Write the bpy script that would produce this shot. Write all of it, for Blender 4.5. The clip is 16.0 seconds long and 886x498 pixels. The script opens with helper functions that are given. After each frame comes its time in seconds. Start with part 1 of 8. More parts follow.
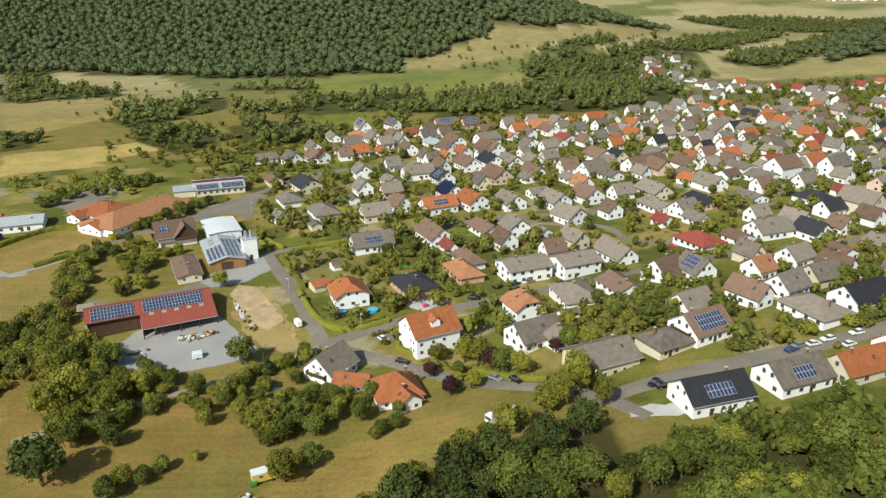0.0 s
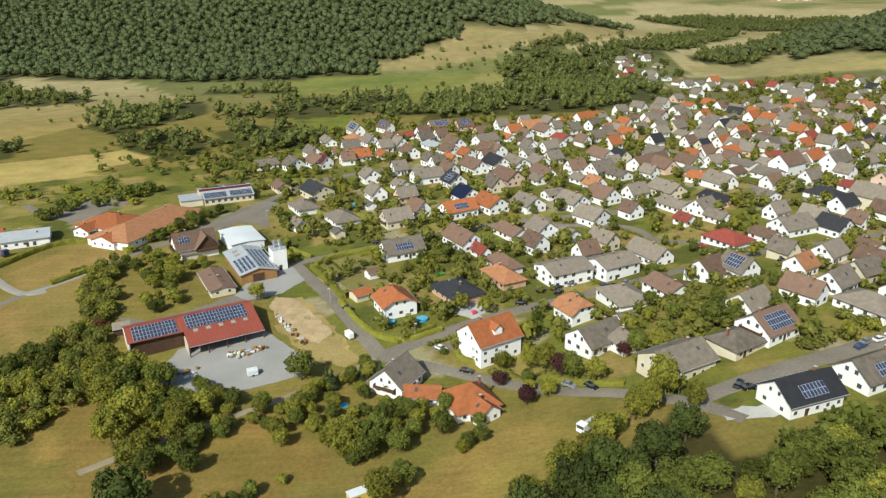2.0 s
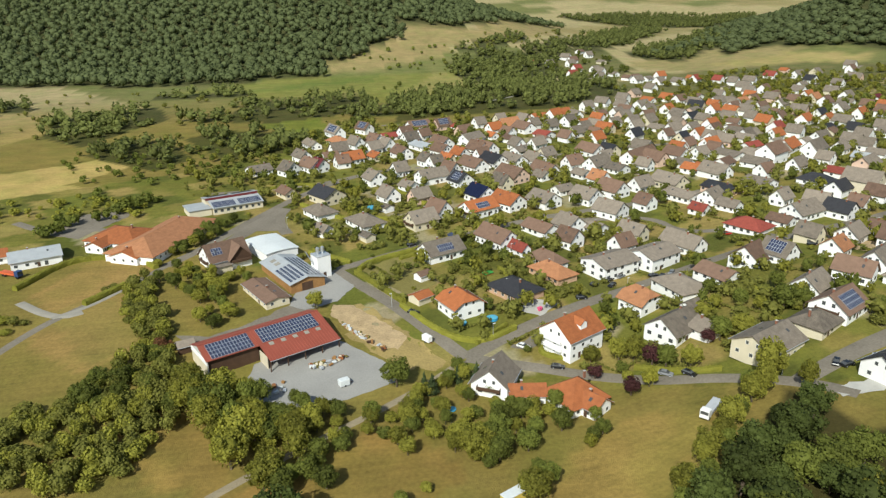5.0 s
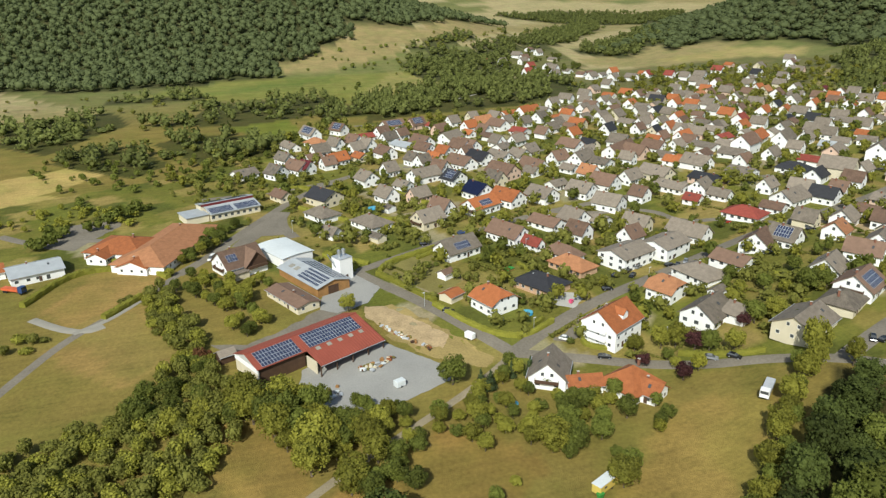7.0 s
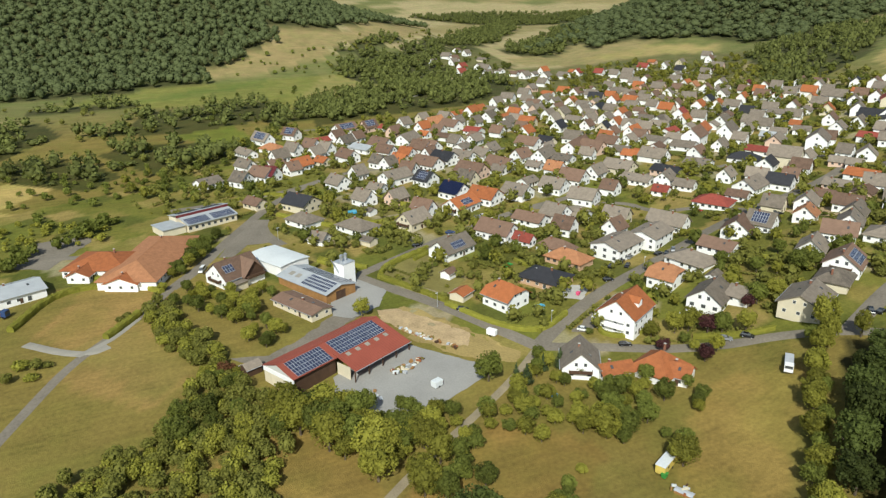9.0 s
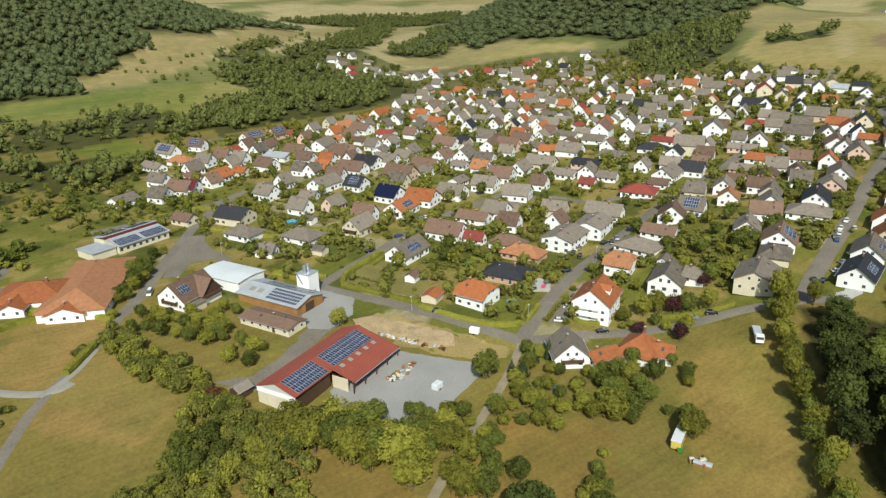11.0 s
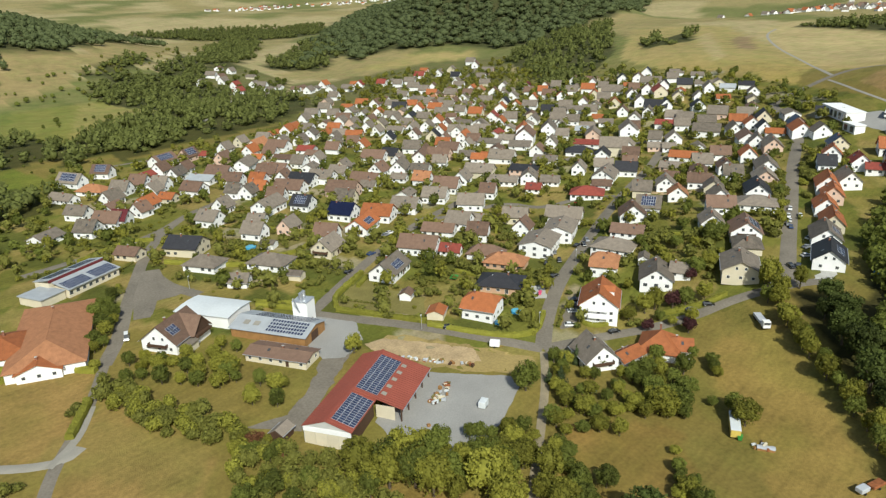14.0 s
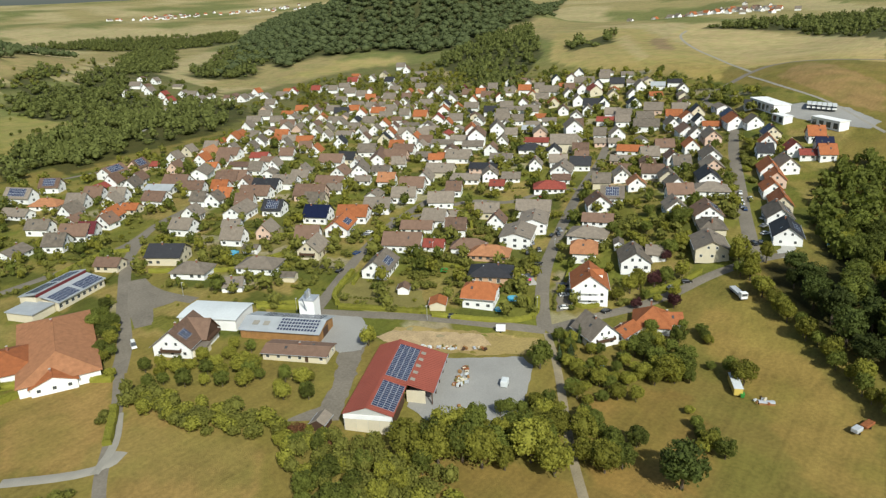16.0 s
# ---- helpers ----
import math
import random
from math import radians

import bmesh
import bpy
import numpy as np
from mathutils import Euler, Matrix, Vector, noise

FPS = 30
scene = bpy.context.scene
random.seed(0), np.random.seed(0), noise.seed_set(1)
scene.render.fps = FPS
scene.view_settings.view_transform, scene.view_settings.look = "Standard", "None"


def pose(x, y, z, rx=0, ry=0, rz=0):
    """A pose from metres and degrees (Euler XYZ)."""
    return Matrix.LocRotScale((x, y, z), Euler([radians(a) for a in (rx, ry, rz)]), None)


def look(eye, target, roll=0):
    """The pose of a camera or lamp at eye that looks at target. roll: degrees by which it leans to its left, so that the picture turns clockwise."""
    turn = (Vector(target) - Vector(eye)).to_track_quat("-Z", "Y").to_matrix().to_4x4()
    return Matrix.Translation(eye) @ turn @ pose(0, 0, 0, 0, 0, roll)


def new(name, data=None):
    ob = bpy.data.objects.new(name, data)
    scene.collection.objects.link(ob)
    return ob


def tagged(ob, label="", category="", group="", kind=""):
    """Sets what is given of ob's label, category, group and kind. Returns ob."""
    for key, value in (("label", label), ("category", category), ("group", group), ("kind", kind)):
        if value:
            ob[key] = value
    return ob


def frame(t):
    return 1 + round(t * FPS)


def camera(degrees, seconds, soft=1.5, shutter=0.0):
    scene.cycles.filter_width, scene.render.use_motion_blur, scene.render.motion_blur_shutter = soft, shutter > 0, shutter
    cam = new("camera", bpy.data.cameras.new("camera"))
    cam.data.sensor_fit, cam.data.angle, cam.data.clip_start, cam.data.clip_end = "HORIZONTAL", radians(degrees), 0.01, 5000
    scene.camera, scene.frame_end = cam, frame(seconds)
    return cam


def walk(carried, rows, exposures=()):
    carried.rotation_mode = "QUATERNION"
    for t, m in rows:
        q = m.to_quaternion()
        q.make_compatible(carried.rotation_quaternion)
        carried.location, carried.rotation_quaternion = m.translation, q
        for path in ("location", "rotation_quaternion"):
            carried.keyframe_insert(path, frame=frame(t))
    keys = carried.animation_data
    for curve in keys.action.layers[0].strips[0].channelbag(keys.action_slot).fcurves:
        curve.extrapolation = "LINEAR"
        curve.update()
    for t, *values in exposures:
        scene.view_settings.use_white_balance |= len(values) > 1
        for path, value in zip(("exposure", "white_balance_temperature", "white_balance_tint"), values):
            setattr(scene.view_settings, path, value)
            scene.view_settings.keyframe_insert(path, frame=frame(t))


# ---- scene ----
cam = camera(62.8, 16.0, soft=1.32)
METRES, EYE, TILT, LEAN, TURN = 276.3, 105.0, 0.0, 0.0, 0.0
ROWS = [
    (0.0, 0.0, 0.0, 0.0, -0.13, -20.26, 0.35),
    (0.5, -0.0297, 0.0071, 0.0008, -1.13, -20.23, 0.36),
    (1.0, -0.0598, 0.0127, 0.0015, -2.14, -20.23, 0.4),
    (1.5, -0.0903, 0.0171, 0.0023, -3.13, -20.24, 0.42),
    (2.0, -0.1212, 0.0213, 0.0026, -4.14, -20.26, 0.44),
    (2.5, -0.1524, 0.0253, 0.0032, -5.17, -20.29, 0.45),
    (3.0, -0.1837, 0.0294, 0.0036, -6.38, -20.31, 0.47),
    (3.5, -0.2154, 0.0333, 0.0039, -7.41, -20.34, 0.48),
    (4.0, -0.2468, 0.0377, 0.0044, -8.61, -20.35, 0.53),
    (6.5, -0.4019, 0.0678, 0.0053, -15.55, -20.45, 0.81),
    (7.0, -0.4333, 0.0754, 0.0057, -17.0, -20.48, 0.85),
    (7.5, -0.4643, 0.0837, 0.006, -18.55, -20.48, 0.89),
    (8.0, -0.4948, 0.0928, 0.0066, -20.27, -20.51, 0.94),
    (8.5, -0.5252, 0.1028, 0.007, -22.18, -20.5, 0.98),
    (9.0, -0.5548, 0.1143, 0.0075, -24.43, -20.47, 1.02),
    (11.5, -0.689, 0.1966, 0.0114, -37.59, -20.57, 1.3),
    (12.0, -0.7113, 0.2186, 0.0122, -39.67, -20.6, 1.35),
    (12.5, -0.7317, 0.2422, 0.0132, -41.43, -20.54, 1.4),
    (13.0, -0.7507, 0.2672, 0.0142, -43.24, -20.35, 1.44),
    (13.5, -0.7705, 0.2914, 0.0152, -45.1, -20.18, 1.52),
    (14.0, -0.7922, 0.3114, 0.0158, -46.92, -20.07, 1.57),
    (14.5, -0.8162, 0.3282, 0.0161, -48.76, -19.92, 1.69),
    (15.0, -0.842, 0.3428, 0.0163, -50.6, -19.81, 1.78),
    (15.5, -0.8691, 0.3559, 0.0163, -52.43, -19.73, 1.86),
    (16.0, -0.8968, 0.3687, 0.0165, -54.12, -19.8, 1.93),
]
EXPO = 0.27
walk(cam, [(t, pose(0, 0, EYE, TILT, LEAN, TURN) @ pose(METRES * x, METRES * y, METRES * z, 90 + pitch, roll, yaw)) for t, x, y, z, yaw, pitch, roll in ROWS],
     exposures=[(0.0, EXPO + 0.07, 6420, 1), (16.0, EXPO - 0.06, 6420, 1)])

# ---- sky and sun: a hazy early afternoon, sun behind the flight ----
SUN_BEARING, SUN_HEIGHT = 213.0, 41.0
sky = bpy.data.worlds.new("sky")
scene.world = sky
sky.use_nodes = True
tex = sky.node_tree.nodes.new("ShaderNodeTexSky")
tex.sky_type, tex.sun_disc = "NISHITA", False
tex.sun_elevation, tex.sun_rotation = radians(SUN_HEIGHT), radians(SUN_BEARING)
tex.air_density, tex.dust_density = 1.0, 2.0
back = sky.node_tree.nodes["Background"]
back.inputs["Strength"].default_value = 0.088
sky.node_tree.links.new(tex.outputs[0], back.inputs["Color"])
sun_data = bpy.data.lights.new("sun", "SUN")
sun_data.energy, sun_data.angle, sun_data.color = 4.0, radians(0.6), (1.0, 0.955, 0.885)
sun_way = Vector((math.sin(radians(SUN_BEARING)) * math.cos(radians(SUN_HEIGHT)), math.cos(radians(SUN_BEARING)) * math.cos(radians(SUN_HEIGHT)), math.sin(radians(SUN_HEIGHT))))
sun = new("sun", sun_data)
sun.matrix_world = look(sun_way * 900, (0, 0, 0))

# ---- the lie of the land ----
def ss(a, b, v):
    u = np.clip((np.asarray(v, float) - a) / (b - a), 0, 1)
    return u * u * (3 - 2 * u)


def ground(x, y):
    """Height of the ground at (x, y), in metres."""
    x, y = np.asarray(x, float), np.asarray(y, float)
    far = np.hypot(x + 60, y - 200)
    z = -8 + 3.5 * ss(175, 250, y + 0.15 * x) + 3 * ss(250, 420, y) + 8 * ss(600, 1100, far)
    z = z + 115 * ss(840, 1500, y + 0.1 * x) * (1 - ss(-50, 520, x))
    along, across = 0.795 * (x - 1100) + 0.606 * (y - 1130), 0.606 * (x - 1100) - 0.795 * (y - 1130)
    z = z + 150 * np.exp(-((along / 380) ** 2 + (across / 230) ** 2))
    s = 0.85 * x - 0.5 * y
    z = z + 14 * ss(-105, -25, s) * (1 - 0.7 * ss(190, 300, y)) + 34 * ss(-10, 240, s) * (1 - ss(520, 850, y))
    z = z + 30 * ss(1500, 2600, far) + 60 * ss(2600, 4600, far)
    z = z + 6 * ss(900, 1600, far) * np.sin(x / 230 + 1.3) * np.cos(y / 260)
    return z


def gz(x, y):
    return float(ground(x, y))

# ---- materials ----
def nodes_of(name):
    m = bpy.data.materials.new(name)
    m.use_nodes = True
    nt = m.node_tree
    return m, nt, nt.nodes["Principled BSDF"], nt.nodes, nt.links


def surface(name, colour, rough=0.8, metal=0.0, vary=0.25, scale=0.6, fine=6.0, bump=0.3, rows=0.0, island=0.0, each=0.0, spec=0.3):
    """A weathered surface: stains at one scale, grain at another, relief from the grain, tile rows where rows > 0."""
    m, nt, b, n, l = nodes_of(name)
    co = n.new("ShaderNodeTexCoord")
    big, small = n.new("ShaderNodeTexNoise"), n.new("ShaderNodeTexNoise")
    big.inputs["Scale"].default_value, small.inputs["Scale"].default_value = scale, fine
    big.inputs["Detail"].default_value, small.inputs["Detail"].default_value = 4, 3
    info = n.new("ShaderNodeObjectInfo")
    shift = n.new("ShaderNodeVectorMath")
    shift.operation = "MULTIPLY_ADD"
    l.new(info.outputs["Random"], shift.inputs[0])
    shift.inputs[1].default_value = (37, 19, 11)
    l.new(co.outputs["Object"], shift.inputs[2])
    l.new(shift.outputs[0], big.inputs["Vector"])
    l.new(shift.outputs[0], small.inputs["Vector"])
    add = n.new("ShaderNodeMath")
    add.operation = "ADD"
    l.new(big.outputs["Fac"], add.inputs[0])
    l.new(small.outputs["Fac"], add.inputs[1])
    last = add
    for amount, sock in ((each, info.outputs["Random"]), (island, None)):
        if amount:
            if sock is None:
                sock = n.new("ShaderNodeNewGeometry").outputs["Random Per Island"]
            mad = n.new("ShaderNodeMath")
            mad.operation = "MULTIPLY_ADD"
            l.new(sock, mad.inputs[0])
            mad.inputs[1].default_value = amount * 2
            l.new(last.outputs[0], mad.inputs[2])
            off = n.new("ShaderNodeMath")
            off.operation = "SUBTRACT"
            l.new(mad.outputs[0], off.inputs[0])
            off.inputs[1].default_value = amount
            last = off
    ramp = n.new("ShaderNodeMapRange")
    ramp.inputs["From Min"].default_value, ramp.inputs["From Max"].default_value = 0.6, 1.4
    ramp.inputs["To Min"].default_value, ramp.inputs["To Max"].default_value = 1 - vary, 1 + vary
    ramp.clamp = False
    l.new(last.outputs[0], ramp.inputs["Value"])
    mul = n.new("ShaderNodeVectorMath")
    mul.operation = "SCALE"
    mul.inputs[0].default_value = colour
    l.new(ramp.outputs[0], mul.inputs["Scale"])
    l.new(mul.outputs[0], b.inputs["Base Color"])
    b.inputs["Roughness"].default_value, b.inputs["Metallic"].default_value = rough, metal
    b.inputs["Specular IOR Level"].default_value = spec
    bp = n.new("ShaderNodeBump")
    bp.inputs["Strength"].default_value, bp.inputs["Distance"].default_value = bump, 0.05
    if rows:
        wave = n.new("ShaderNodeTexWave")
        wave.bands_direction = "Z"
        wave.wave_profile = "SAW"
        wave.inputs["Scale"].default_value = rows
        wave.inputs["Distortion"].default_value = 0.4
        l.new(co.outputs["Object"], wave.inputs["Vector"])
        l.new(wave.outputs["Fac"], bp.inputs["Height"])
        dark = n.new("ShaderNodeMapRange")
        dark.inputs["To Min"].default_value = 0.82
        l.new(wave.outputs["Fac"], dark.inputs["Value"])
        mul2 = n.new("ShaderNodeVectorMath")
        mul2.operation = "SCALE"
        l.new(mul.outputs[0], mul2.inputs[0])
        l.new(dark.outputs[0], mul2.inputs["Scale"])
        l.new(mul2.outputs[0], b.inputs["Base Color"])
    else:
        l.new(small.outputs["Fac"], bp.inputs["Height"])
    l.new(bp.outputs[0], b.inputs["Normal"])
    return m


def leaf(name, colour, vary=0.32, each=0.45, island=0.2):
    m = surface(name, colour, 0.75, vary=vary, scale=0.35, fine=2.2, bump=0.6, island=island, each=each, spec=0.15)
    nt = m.node_tree
    b = nt.nodes["Principled BSDF"]
    tr = nt.nodes.new("ShaderNodeBsdfTranslucent")
    tr.inputs["Color"].default_value = (colour[0] * 2.0, colour[1] * 2.1, colour[2] * 1.2, 1)
    mix = nt.nodes.new("ShaderNodeMixShader")
    mix.inputs[0].default_value = 0.18
    out = nt.nodes["Material Output"]
    nt.links.new(b.outputs[0], mix.inputs[1])
    nt.links.new(tr.outputs[0], mix.inputs[2])
    nt.links.new(mix.outputs[0], out.inputs["Surface"])
    return m


def ground_material():
    m, nt, b, n, l = nodes_of("grassland")
    at = n.new("ShaderNodeVertexColor")
    at.layer_name = "cover"
    co = n.new("ShaderNodeTexCoord")
    total = None
    for scale, weight, det in ((0.012, 0.26, 5), (0.09, 0.30, 5), (0.9, 0.38, 4), (5.0, 0.30, 2)):
        t = n.new("ShaderNodeTexNoise")
        t.inputs["Scale"].default_value, t.inputs["Detail"].default_value = scale, det
        l.new(co.outputs["Object"], t.inputs["Vector"])
        mad = n.new("ShaderNodeMath")
        mad.operation = "MULTIPLY_ADD"
        l.new(t.outputs["Fac"], mad.inputs[0])
        mad.inputs[1].default_value = weight * 2
        if total is None:
            mad.inputs[2].default_value = 1 - 0.26 - 0.30 - 0.38 - 0.30
        else:
            l.new(total.outputs[0], mad.inputs[2])
        total = mad
    mp = n.new("ShaderNodeMapping")
    mp.inputs["Rotation"].default_value = (0, 0, 0.45)
    mp.inputs["Scale"].default_value = (0.02, 0.55, 1)
    l.new(co.outputs["Object"], mp.inputs["Vector"])
    mow = n.new("ShaderNodeTexNoise")
    mow.inputs["Scale"].default_value, mow.inputs["Detail"].default_value = 1.0, 4
    l.new(mp.outputs[0], mow.inputs["Vector"])
    mad = n.new("ShaderNodeMath")
    mad.operation = "MULTIPLY_ADD"
    mad.inputs[1].default_value = 0.5
    l.new(mow.outputs["Fac"], mad.inputs[0])
    l.new(total.outputs[0], mad.inputs[2])
    total = n.new("ShaderNodeMath")
    total.operation = "SUBTRACT"
    total.inputs[1].default_value = 0.25
    l.new(mad.outputs[0], total.inputs[0])
    mul = n.new("ShaderNodeVectorMath")
    mul.operation = "SCALE"
    l.new(at.outputs["Color"], mul.inputs[0])
    l.new(total.outputs[0], mul.inputs["Scale"])
    hue = n.new("ShaderNodeTexNoise")
    hue.inputs["Scale"].default_value, hue.inputs["Detail"].default_value = 0.05, 6
    l.new(co.outputs["Object"], hue.inputs["Vector"])
    rg = n.new("ShaderNodeMapRange")
    rg.inputs["From Min"].default_value, rg.inputs["From Max"].default_value = 0.42, 0.62
    l.new(hue.outputs["Fac"], rg.inputs["Value"])
    mixc = n.new("ShaderNodeMix")
    mixc.data_type = "RGBA"
    mixc.blend_type = "MULTIPLY"
    sc = n.new("ShaderNodeMath")
    sc.operation = "MULTIPLY"
    sc.inputs[1].default_value = 0.5
    l.new(rg.outputs[0], sc.inputs[0])
    l.new(sc.outputs[0], mixc.inputs["Factor"])
    l.new(mul.outputs[0], mixc.inputs["A"])
    mixc.inputs["B"].default_value = (0.72, 0.92, 0.70, 1)
    l.new(mixc.outputs["Result"], b.inputs["Base Color"])
    b.inputs["Roughness"].default_value = 0.95
    b.inputs["Specular IOR Level"].default_value = 0.1
    bp = n.new("ShaderNodeBump")
    bp.inputs["Strength"].default_value, bp.inputs["Distance"].default_value = 0.8, 0.25
    l.new(t.outputs["Fac"], bp.inputs["Height"])
    l.new(bp.outputs[0], b.inputs["Normal"])
    return m


GRASSLAND = ground_material()
ROOF = {
    "g": surface("weathered_grey_tiles", (0.205, 0.172, 0.138), 0.85, rows=3.2, vary=0.35, each=0.35),
    "b": surface("brown_tiles", (0.175, 0.110, 0.078), 0.8, rows=3.2, vary=0.3, each=0.3),
    "o": surface("orange_tiles", (0.37, 0.125, 0.046), 0.75, rows=3.2, vary=0.28, each=0.25),
    "t": surface("sandy_orange_tiles", (0.39, 0.180, 0.088), 0.8, rows=3.2, vary=0.3, each=0.2),
    "r": surface("red_tiles", (0.26, 0.060, 0.043), 0.75, rows=3.2, vary=0.28, each=0.2),
    "d": surface("anthracite_tiles", (0.035, 0.035, 0.040), 0.6, rows=3.2, vary=0.3, each=0.25),
    "n": surface("glazed_blue_black_tiles", (0.012, 0.016, 0.045), 0.3, rows=3.2, vary=0.2),
    "w": surface("wine_red_tiles", (0.12, 0.022, 0.028), 0.6, rows=3.2, vary=0.25),
    "s": surface("pale_sheet_roof", (0.36, 0.38, 0.40), 0.5, vary=0.18, scale=0.3),
}
WALL = {
    "w": surface("white_render", (0.80, 0.80, 0.80), 0.9, vary=0.08, scale=0.35, each=0.15, bump=0.15),
    "c": surface("cream_render", (0.60, 0.54, 0.41), 0.9, vary=0.10, scale=0.35, each=0.2, bump=0.15),
    "p": surface("sand_pink_render", (0.62, 0.45, 0.36), 0.9, vary=0.10, scale=0.35, each=0.2, bump=0.15),
    "k": surface("raw_brick_render", (0.50, 0.33, 0.22), 0.9, vary=0.2, scale=0.5, each=0.1, bump=0.3),
    "y": surface("stained_timber", (0.30, 0.16, 0.06), 0.75, vary=0.3, scale=0.6, bump=0.4),
    "h": surface("dark_timber", (0.08, 0.045, 0.028), 0.75, vary=0.3, scale=0.6, bump=0.4),
    "x": surface("grey_render", (0.45, 0.45, 0.43), 0.9, vary=0.1, scale=0.3, each=0.2),
}
def glass_material():
    m, nt, b, n, l = nodes_of("window_glass")
    b.inputs["Base Color"].default_value = (0.07, 0.075, 0.08, 1)
    b.inputs["Roughness"].default_value = 0.08
    b.inputs["Specular IOR Level"].default_value = 0.6
    return m


GLASS = glass_material()
FRAME = surface("white_window_frame", (0.74, 0.74, 0.72), 0.5, vary=0.06)
BRICK = surface("chimney_brick", (0.22, 0.10, 0.065), 0.9, vary=0.3, scale=2)
ASPHALT = surface("asphalt", (0.190, 0.166, 0.132), 0.95, vary=0.28, scale=0.08, fine=1.3, bump=0.2)
GRAVEL = surface("gravel_yard", (0.29, 0.282, 0.265), 0.95, vary=0.2, scale=0.07, fine=2.5, bump=0.4)
TRACK = surface("worn_farm_track", (0.27, 0.225, 0.15), 0.95, vary=0.3, scale=0.25, fine=3, bump=0.4)
CONCRETE = surface("concrete", (0.42, 0.41, 0.38), 0.9, vary=0.2, scale=0.3)
SAND = surface("bare_sandy_soil", (0.40, 0.295, 0.165), 0.95, vary=0.35, scale=0.25, fine=1.6, bump=0.9)
LAWN = surface("dry_lawn", (0.185, 0.160, 0.048), 0.95, vary=0.35, scale=0.12, fine=2.0, bump=0.5)
MEADOW = surface("mown_meadow", (0.30, 0.225, 0.085), 0.95, vary=0.28, scale=0.07, fine=1.5, bump=0.5)
PALEPATH = surface("pale_path", (0.29, 0.27, 0.23), 0.95, vary=0.2, scale=0.2)
REDROOF = surface("red_trapezoid_sheet", (0.26, 0.068, 0.045), 0.6, vary=0.15, scale=0.15, fine=3)
CELL = surface("solar_cells", (0.040, 0.050, 0.095), 0.25, vary=0.15, each=0.3, bump=0.0, spec=0.6)
ALU = surface("aluminium_rim", (0.55, 0.57, 0.60), 0.4, metal=0.5, vary=0.05)
BARK = surface("bark", (0.11, 0.085, 0.06), 0.9, vary=0.3, scale=2)
LEAF = {
    "a": leaf("oak_leaves", (0.106, 0.120, 0.023)),
    "b": leaf("light_green_leaves", (0.192, 0.186, 0.030)),
    # leaf green darkened: shade put into the colour, mainly for the slope wood
    "d": leaf("shade_dark_leaves", (0.054, 0.068, 0.016)),
    "c": leaf("spruce_needles", (0.045, 0.062, 0.024)),
    "r": leaf("copper_leaves", (0.055, 0.022, 0.022)),
    "y": leaf("yellow_green_leaves", (0.22, 0.21, 0.03)),
    "f": leaf("forest_leaves", (0.088, 0.106, 0.043), each=0.2, vary=0.22, island=0.22),
    "v": leaf("valley_leaves", (0.115, 0.128, 0.036), each=0.2, vary=0.3, island=0.4),
    "h": leaf("hedge_leaves", (0.225, 0.220, 0.036), each=0.25),
    "g": leaf("garden_leaves", (0.140, 0.140, 0.030), each=0.2),
    "o": leaf("rust_brown_leaves", (0.16, 0.075, 0.035)),
}
CARPAINT = {k: surface("car_paint_" + k, c, 0.25, vary=0.05, bump=0.0, spec=0.6) for k, c in (("white", (0.75, 0.75, 0.74)), ("black", (0.015, 0.016, 0.02)), ("grey", (0.22, 0.23, 0.25)), ("blue", (0.03, 0.06, 0.16)), ("red", (0.35, 0.03, 0.02)))}
RUBBER = surface("tyre_rubber", (0.02, 0.02, 0.02), 0.9, vary=0.2)
PALESHEET = surface("pale_sheet_metal", (0.62, 0.65, 0.66), 0.5, vary=0.10, scale=0.12, fine=1.5)
STEEL = surface("stainless_steel", (0.6, 0.62, 0.64), 0.3, metal=0.8, vary=0.08)
BLUE = surface("blue_plastic", (0.05, 0.30, 0.55), 0.4, vary=0.15)
WATER = surface("pool_water", (0.12, 0.42, 0.58), 0.1, vary=0.15, bump=0.05)
YELLOW = surface("faded_yellow_paint", (0.55, 0.42, 0.10), 0.7, vary=0.15)
TARP = surface("grey_tarpaulin", (0.45, 0.47, 0.50), 0.6, vary=0.15)
RUST = surface("rusty_steel", (0.25, 0.09, 0.035), 0.8, vary=0.4, scale=1.5)
TRUCKRED = surface("orange_red_truck_paint", (0.55, 0.12, 0.05), 0.45, vary=0.12)

# ---- helpers for building ----
def mesh_of(name, verts, faces, material, smooth=False):
    me = bpy.data.meshes.new(name)
    me.from_pydata([tuple(v) for v in verts], [], [tuple(f) for f in faces])
    me.materials.append(material)
    if smooth:
        me.polygons.foreach_set("use_smooth", [True] * len(me.polygons))
    me.update()
    return me


def put(name, me, parent=None, m=None, label=""):
    ob = new(name, me)
    if m is not None:
        ob.matrix_basis = m
    if parent is not None:
        ob.parent = parent
    return tagged(ob, label)


def box(verts, faces, x0, x1, y0, y1, z0, z1, m=None):
    k = len(verts)
    pts = [(x0, y0, z0), (x1, y0, z0), (x1, y1, z0), (x0, y1, z0), (x0, y0, z1), (x1, y0, z1), (x1, y1, z1), (x0, y1, z1)]
    verts += [tuple(m @ Vector(p)) for p in pts] if m is not None else pts
    faces += [tuple(k + i for i in f) for f in ((3, 2, 1, 0), (4, 5, 6, 7), (0, 1, 5, 4), (1, 2, 6, 5), (2, 3, 7, 6), (3, 0, 4, 7))]


def box_mesh(name, x0, x1, y0, y1, z0, z1, material):
    v, f = [], []
    box(v, f, x0, x1, y0, y1, z0, z1)
    return mesh_of(name, v, f, material)


